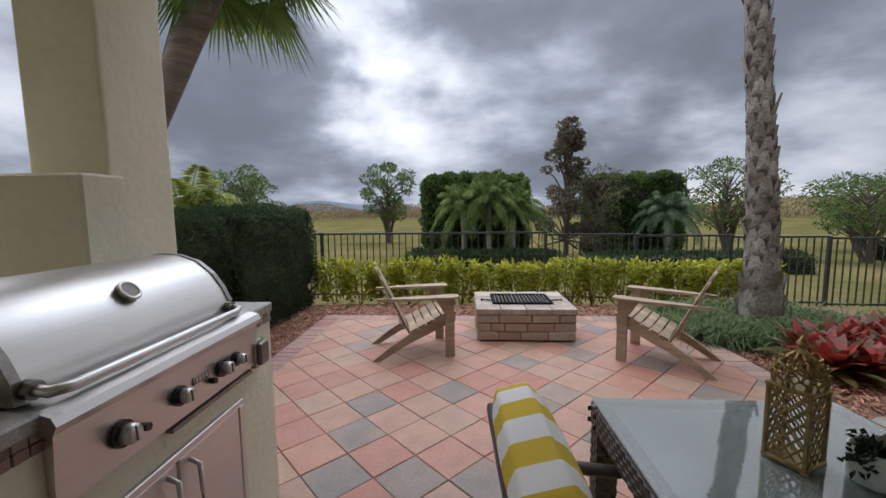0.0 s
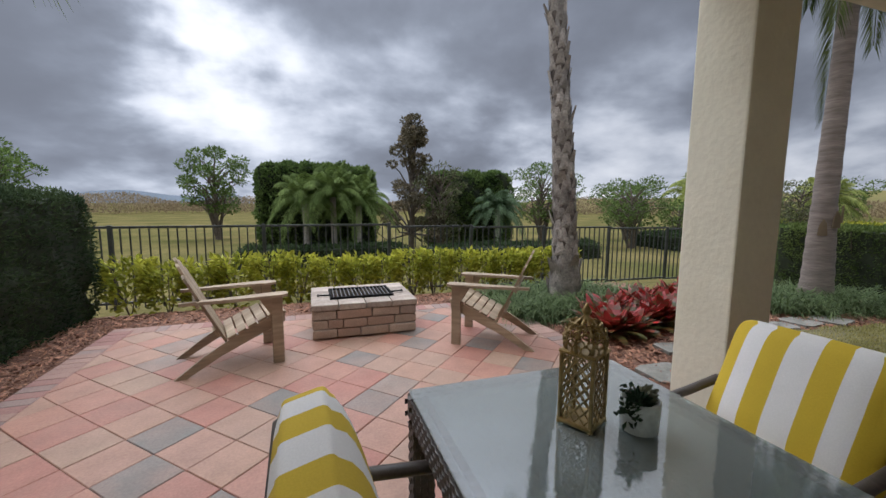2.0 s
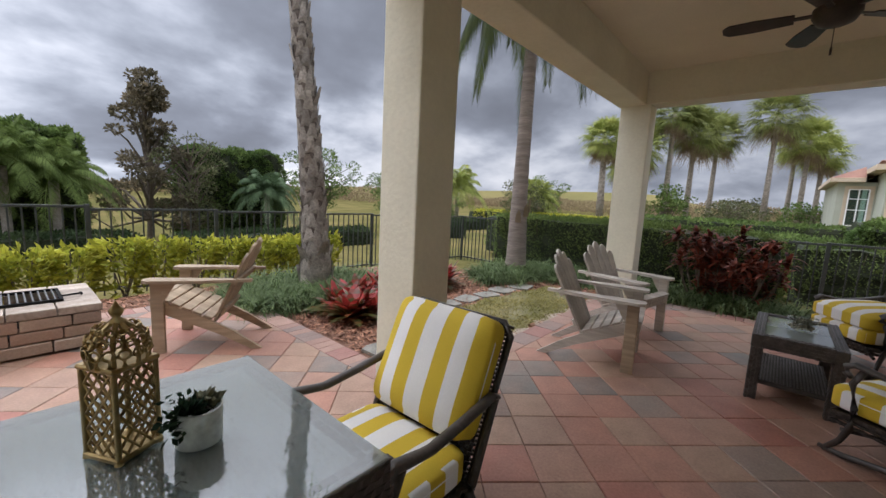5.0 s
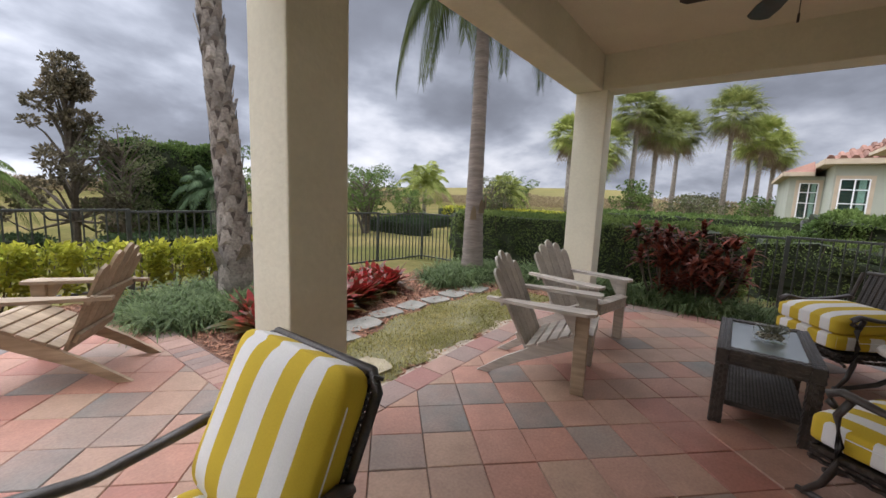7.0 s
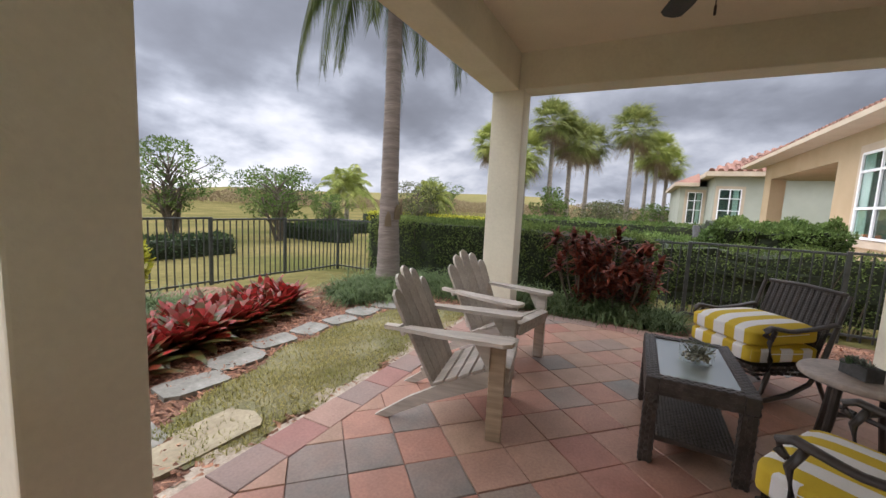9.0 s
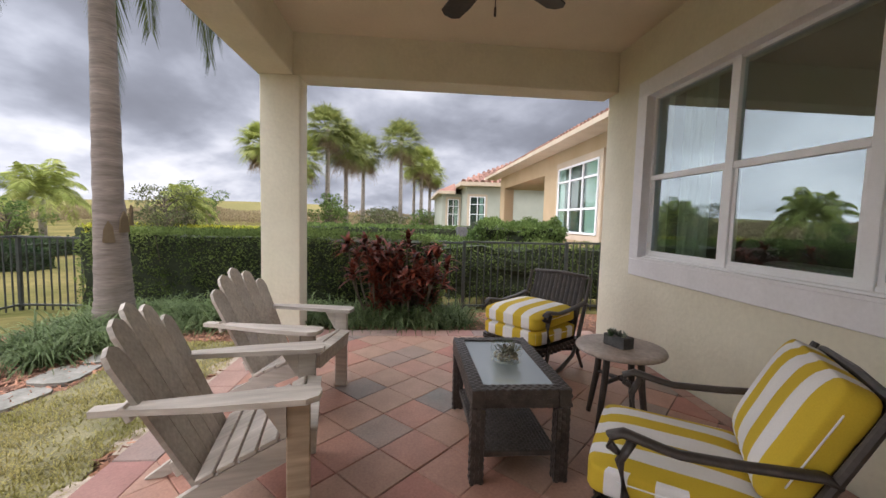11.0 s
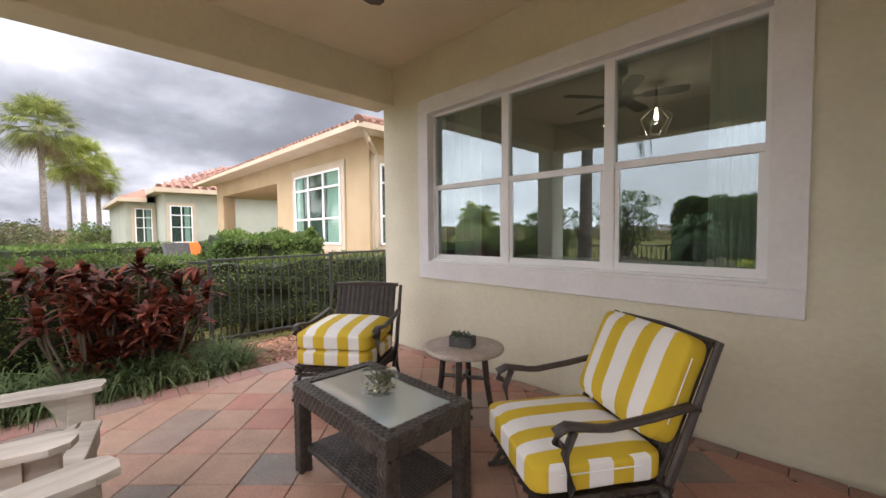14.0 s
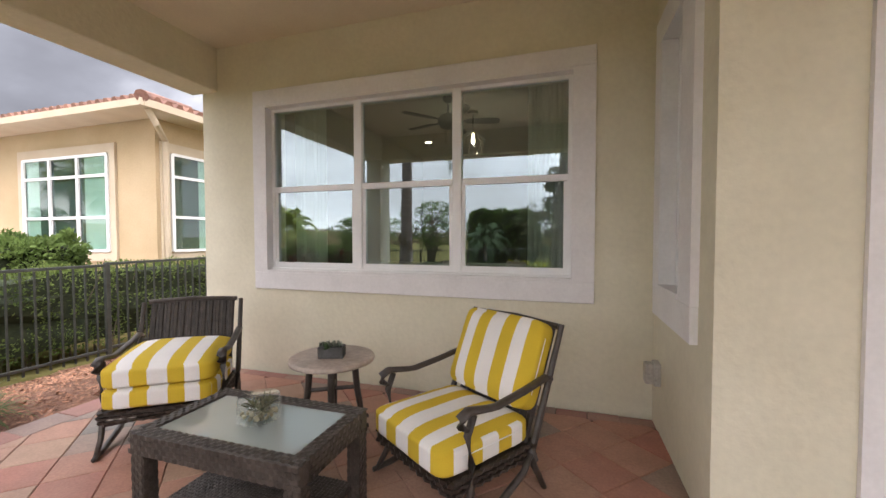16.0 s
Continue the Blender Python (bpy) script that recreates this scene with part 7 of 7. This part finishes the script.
def pane_window(parent, axis, plane, a0, a1, z0, z1, cols, rows, out, trim=None):
    """A gridded window on a wall plane; axis x: the wall runs along x."""
    def sp(a, b, c, d, near, far):
        lo, hi = sorted((plane + out * near, plane + out * far))
        return span((a, lo, c), (b, hi, d)) if axis == "x" else span((lo, a, c), (hi, b, d))
    # flat backing sheet on the wall; its dark colour stands for an unlit room
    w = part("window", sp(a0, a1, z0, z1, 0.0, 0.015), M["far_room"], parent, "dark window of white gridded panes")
    gw = part("pane", sp(a0, a1, z0, z1, 0.03, 0.036), M["far_glass"], w)
    gw.visible_shadow = False
    for f0, f1 in ((0.02, 0.27), (0.82, 0.98)) if cols > 2 else ((0.1, 0.35),):
        part("curtain", sp(a0 + (a1 - a0) * f0, a0 + (a1 - a0) * f1, z0, z1, 0.017, 0.024), M["far_curtain"], w)
    cw = (a1 - a0) / cols
    for k in range(cols + 1):
        a = a0 + k * cw
        part("bar", sp(a - 0.034, a + 0.034, z0, z1, 0.037, 0.075), M["vinyl"], w)
    for z in (z0, *rows, z1):
        part("bar", sp(a0, a1, z - 0.028, z + 0.028, 0.037, 0.071), M["vinyl"], w)
    if trim is not None:
        t = 0.22
        for c in ((a0 - t, a1 + t, z1 + 0.02, z1 + t), (a0 - t, a0 - 0.045, z0 - 0.05, z1 + 0.02), (a1 + 0.045, a1 + t, z0 - 0.05, z1 + 0.02), (a0 - t, a1 + t, z0 - t, z0 - 0.05)):
            part("window_trim", sp(*c, 0.0, 0.05), trim, w)


def tan_house():
    h = thing("tan_house", "single-storey tan stucco house with a terracotta tile roof", "house")
    X, Y, E = 9.15, -1.9, 3.58
    part("wall", span((X, -12.0, -0.5), (14.75, Y, E)), M["tan_stucco"], h)
    part("wall", span((20.95, Y - 0.5, -0.5), (21.9, Y, E)), M["tan_stucco"], h, "tan porch pier")
    part("wall", span((14.75, Y - 0.5, 2.94), (20.95, Y, E)), M["tan_stucco"], h, "tan porch beam")
    part("porch_ceiling", span((14.75, -8.0, 2.96), (21.9, Y - 0.5, 3.1)), M["tan_stucco"], h)
    part("soffit", span((X - 0.55, Y, E - 0.02), (23.2, Y + 0.62, E + 0.06)), M["tan_trim"], h)
    part("soffit", span((X - 0.55, -12.5, E - 0.02), (X, Y, E + 0.06)), M["tan_trim"], h)
    part("fascia", span((X - 0.60, Y + 0.62, E - 0.03), (23.2, Y + 0.68, E + 0.10)), M["tan_trim"], h, "cream fascia and gutter")
    part("fascia", span((X - 0.62, -12.5, E - 0.03), (X - 0.56, Y + 0.62, E + 0.10)), M["tan_trim"], h)
    sl = 0.36
    bm = bmesh.new()
    ex0, ey, z0 = X - 0.6, Y + 0.66, E + 0.08
    R = 5.4
    v = [bm.verts.new(p) for p in ((ex0, ey, z0), (23.2, ey, z0), (23.2 - R, ey - R, z0 + R * sl), (ex0 + R, ey - R, z0 + R * sl), (ex0, -12.5, z0), (ex0 + R, -12.5, z0 + R * sl), (23.2, -12.5, z0))]
    for f in ((0, 1, 2, 3), (4, 0, 3, 5), (1, 6, 2), (3, 2, 6, 5)):
        bm.faces.new([v[i] for i in f])
    bmesh.ops.recalc_face_normals(bm, faces=bm.faces)
    roof = part("roof", bm, M["roof"], h, "terracotta barrel tile hip roof")
    tile_slope((ex0, ey - 0.06, z0 + 0.03), (23.2, ey - 0.06, z0 + 0.03), (0, -R, R * sl), lambda f: min(1, f * (23.2 - ex0) / R, (1 - f) * (23.2 - ex0) / R), roof)
    tile_slope((ex0 + 0.06, ey, z0 + 0.03), (ex0 + 0.06, -12.5, z0 + 0.03), (R, 0, R * sl), lambda f: min(1, f * (ey + 12.5) / R), roof)
    part("hip_cap", tb([(ex0, ey, z0 + 0.05), (ex0 + R, ey - R, z0 + R * sl + 0.06)], 0.11, 8), M["roof"], roof)
    pane_window(h, "x", Y, 10.45, 13.2, 0.92, 2.93, 3, (1.62, 2.50), 1, M["tan_trim"])
    pane_window(h, "y", X, -3.15, -2.2, 0.92, 2.90, 1, (1.62, 2.45), -1, M["tan_trim"])
    part("downspout", tb([(X - 0.45, Y + 0.45, E - 0.02), (X - 0.45, Y + 0.30, E - 0.25), (X - 0.07, Y - 0.16, E - 0.45), (X - 0.07, Y - 0.18, -0.4)], 0.06, 8), M["tan_trim"], h, "cream downspout")


tan_house()


def grey_house():
    h = thing("grey_house", "grey-green stucco house with a terracotta roof in a further yard", "house")
    X, Y, E = 32.0, -1.45, 3.95
    part("wall", span((X, -14.0, -0.5), (46.0, Y, E)), M["grey_stucco"], h)
    part("wall", span((X + 3.0, Y, -0.5), (46.0, Y + 1.75, E - 0.5)), M["grey_stucco"], h)
    part("fascia", span((X - 0.6, -14.5, E), (46.6, Y + 0.6, E + 0.30)), M["tan_trim"], h, "pale roof edge")
    part("fascia", span((X + 2.4, Y + 0.6, E - 0.5), (46.6, Y + 2.2, E - 0.25)), M["tan_trim"], h, "pale roof edge")
    bm = bmesh.new()
    ex0, ey, z0, R, sl = X - 0.6, Y + 0.6, E + 0.30, 5.5, 0.45
    v = [bm.verts.new(p) for p in ((ex0, ey, z0), (46.6, ey, z0), (46.6 - R, ey - R, z0 + R * sl), (ex0 + R, ey - R, z0 + R * sl), (ex0, -14.5, z0), (ex0 + R, -14.5, z0 + R * sl))]
    for f in ((0, 1, 2, 3), (4, 0, 3, 5)):
        bm.faces.new([v[i] for i in f])
    w = [bm.verts.new(p) for p in ((X + 2.4, Y + 2.2, E - 0.25), (46.6, Y + 2.2, E - 0.25), (46.6, Y + 0.6, E + 0.5), (X + 3.4, Y + 0.6, E + 0.5))]
    bm.faces.new(w)
    bm.faces.new((w[0], w[3], bm.verts.new((X + 2.4, Y + 0.6, E - 0.25))))
    bmesh.ops.recalc_face_normals(bm, faces=bm.faces)
    roof = part("roof", bm, M["roof"], h, "terracotta tile hip roof")
    tile_slope((ex0, ey, z0), (ex0, -14.5, z0), (R, 0, R * sl), lambda f: min(1, f * (ey + 14.5) / R), roof, 0.5, 0.7)
    pane_window(h, "y", X + 3.0, Y + 0.3, Y + 1.2, 0.7, 3.0, 2, (1.7, 2.4), -1, M["tan_trim"])
    pane_window(h, "y", X, Y - 1.5, Y - 0.3, 0.7, 3.1, 2, (1.7, 2.5), -1, M["tan_trim"])


grey_house()


def lounge(x, y, mat, label):
    c = thing("pool_chair", label, "chair", pose(x, y, -0.5, 0, 0, 200))
    part("seat", bx((0, 0, 0.42), (0.9, 0.8, 0.16), None, 0.03), mat, c)
    part("backrest", bx((-0.42, 0, 0.95), (0.16, 0.85, 0.95), pose(0, 0, 0, 0, -14, 0), 0.03), mat, c)
    for a in (-0.35, 0.35):
        for b in (-0.35, 0.35):
            part("leg", bx((a, b, 0.17), (0.06, 0.06, 0.36)), M["iron"], c)


lounge(17.3, -0.15, M["orange"], "orange upholstered pool chair in the next yard")
lounge(16.6, 0.5, M["slate"], "dark grey pool chair in the next yard")
obj_from_bm("pool_deck", span((9.6, -1.8, -0.55), (19.5, 8.5, -0.36)), M["deck"])
tagged(bpy.data.objects["pool_deck"], "pale pink pool deck in the next yard", "deck", kind="structure")
obj_from_bm("pool_water", span((11.0, 2.2, -0.40), (17.0, 6.5, -0.354)), M["water"])
tagged(bpy.data.objects["pool_water"], "turquoise swimming pool in the next yard", "pool", kind="structure")


# ---- paving, piece by piece ----
def clip(poly, n, d):
    """Keep the part of a convex polygon with n.p <= d."""
    out = []
    for i in range(len(poly)):
        a, b = poly[i], poly[(i + 1) % len(poly)]
        da, db = n[0] * a[0] + n[1] * a[1] - d, n[0] * b[0] + n[1] * b[1] - d
        if da <= 0:
            out.append(a)
        if (da < 0 < db) or (db < 0 < da):
            f = da / (da - db)
            out.append((a[0] + f * (b[0] - a[0]), a[1] + f * (b[1] - a[1])))
    return out


def area2(p):
    return abs(sum(p[i][0] * p[(i + 1) % len(p)][1] - p[(i + 1) % len(p)][0] * p[i][1] for i in range(len(p)))) / 2


def paver_bm(poly, c, thick=0.045, ch=0.004):
    """A chamfered paver of any convex outline about c; top at z = 0."""
    bm = bmesh.new()
    m = (sum(p[0] for p in poly) / len(poly), sum(p[1] for p in poly) / len(poly))
    def ring(shrink, z):
        r = []
        for x, y in poly:
            dx, dy = m[0] - x, m[1] - y
            k = shrink / max(1e-4, math.hypot(dx, dy))
            k = min(k, 0.3)
            r.append(bm.verts.new((x + dx * k - c[0], y + dy * k - c[1], z)))
        return r
    r0, r1, r2 = ring(0.0022, -thick), ring(0.0022, -ch), ring(0.0022 + ch * 1.2, 0.0)
    n = len(poly)
    for a, b in ((r0, r1), (r1, r2)):
        for i in range(n):
            bm.faces.new((a[i], a[(i + 1) % n], b[(i + 1) % n], b[i]))
    bm.faces.new(r2)
    bmesh.ops.recalc_face_normals(bm, faces=bm.faces)
    return bm


S, U0, V0 = 0.266, 4.02, 1.785
WHOLE = [None]


def lay(owner, planes, near):
    """Diagonal pavers clipped to a convex area, each an object of its own, laid outwards from near."""
    r2 = math.sqrt(0.5)
    found = []
    for i in range(-40, 40):
        for j in range(-40, 40):
            u, v = U0 + (i + 0.5) * S, V0 + (j + 0.5) * S
            cx, cy = (u - v) * r2, (u + v) * r2
            h = S * r2
            poly = [(cx + h, cy), (cx, cy + h), (cx - h, cy), (cx, cy - h)]
            cut = False
            for n, d in planes:
                q = clip(poly, n, d)
                cut = cut or len(q) != len(poly) or any(a != b for a, b in zip(q, poly))
                poly = q
                if len(poly) < 3:
                    break
            if len(poly) < 3 or area2(poly) < 0.002:
                continue
            found.append((math.hypot(cx - near[0], cy - near[1]), cx, cy, poly, cut))
    found.sort(key=lambda t: t[0])
    rnd = random.Random(5)
    for _, cx, cy, poly, cut in found:
        m = pose(cx, cy, rnd.uniform(-0.003, 0.0), rnd.uniform(-0.25, 0.25), rnd.uniform(-0.25, 0.25), 0)
        if cut:
            me = bpy.data.meshes.new("paver")
            bm = paver_bm(poly, (cx, cy))
            bm.to_mesh(me)
            bm.free()
            me.materials.append(M["paver"])
        else:
            if WHOLE[0] is None:
                me = bpy.data.meshes.new("paver")
                bm = paver_bm(poly, (cx, cy))
                bm.to_mesh(me)
                bm.free()
                me.materials.append(M["paver"])
                WHOLE[0] = me
            me = WHOLE[0]
        share("paver", me, owner, m)


def course(owner, a, b, width, length, inward, mat_key="border"):
    """A border course of bricks from a to b, lying inward of that line."""
    a, b = Vector((*a, 0)), Vector((*b, 0))
    L = (b - a).length
    n = max(1, round(L / width))
    w = L / n
    bm = paver_bm([(-w / 2, -length / 2), (w / 2, -length / 2), (w / 2, length / 2), (-w / 2, length / 2)], (0, 0))
    me = bpy.data.meshes.new("border_brick")
    bm.to_mesh(me)
    bm.free()
    me.materials.append(M[mat_key])
    ang = math.degrees(math.atan2((b - a).y, (b - a).x))
    rnd = random.Random(8)
    for k in range(n):
        p = a.lerp(b, (k + 0.5) / n) + Vector((*inward, 0)) * length / 2
        share("border_brick", me, owner, pose(p.x, p.y, rnd.uniform(-0.003, 0), 0, 0, ang))


def paving():
    # porch: diagonal pavers inside a border on the garden side, the east side and along the wall
    porch = thing("floor_porch", "diagonal red, buff and charcoal concrete pavers of the porch", "floor", kind="structure")
    part("bedding", span((-3.5, 0.95, -0.12), (4.72, 4.45, -0.014)), M["joint"], porch)
    lay(porch, [((0, 1), 4.24), ((0, -1), -1.06), ((1, 0), 4.51), ((-1, 0), 0.62)], (2.4, 3.0))
    lay(porch, [((0, 1), 4.24), ((0, -1), -MID_Y), ((1, 0), -0.62), ((-1, 0), 3.5)], (-1.0, 3.4))
    course(porch, (0.78, 4.45), (4.72, 4.45), 0.28, 0.21, (0, -1))
    course(porch, (4.72, 4.24), (4.72, 0.97), 0.28, 0.21, (-1, 0))
    course(porch, (SIDE_X, 0.955), (4.51, 0.955), 0.21, 0.105, (0, 1))
    # front terrace with a soldier course
    ter = thing("floor_terrace", "diagonal red, buff and charcoal concrete pavers of the terrace", "floor", kind="structure")
    part("bedding", span((-3.5, 4.45, -0.12), (0.74, 7.46, -0.014)), M["joint"], ter)
    lay(ter, [((0, 1), 7.26), ((0, -1), -4.24), ((1, 0), 0.53), ((-1, 0), 3.29)], (-1.4, 5.6))
    course(ter, (-3.29, 7.46), (0.53, 7.46), 0.10, 0.20, (0, -1))
    course(ter, (-3.49, 4.36), (-3.49, 7.46), 0.10, 0.20, (1, 0))
    course(ter, (0.73, 7.46), (0.73, 4.55), 0.10, 0.20, (-1, 0))


paving()
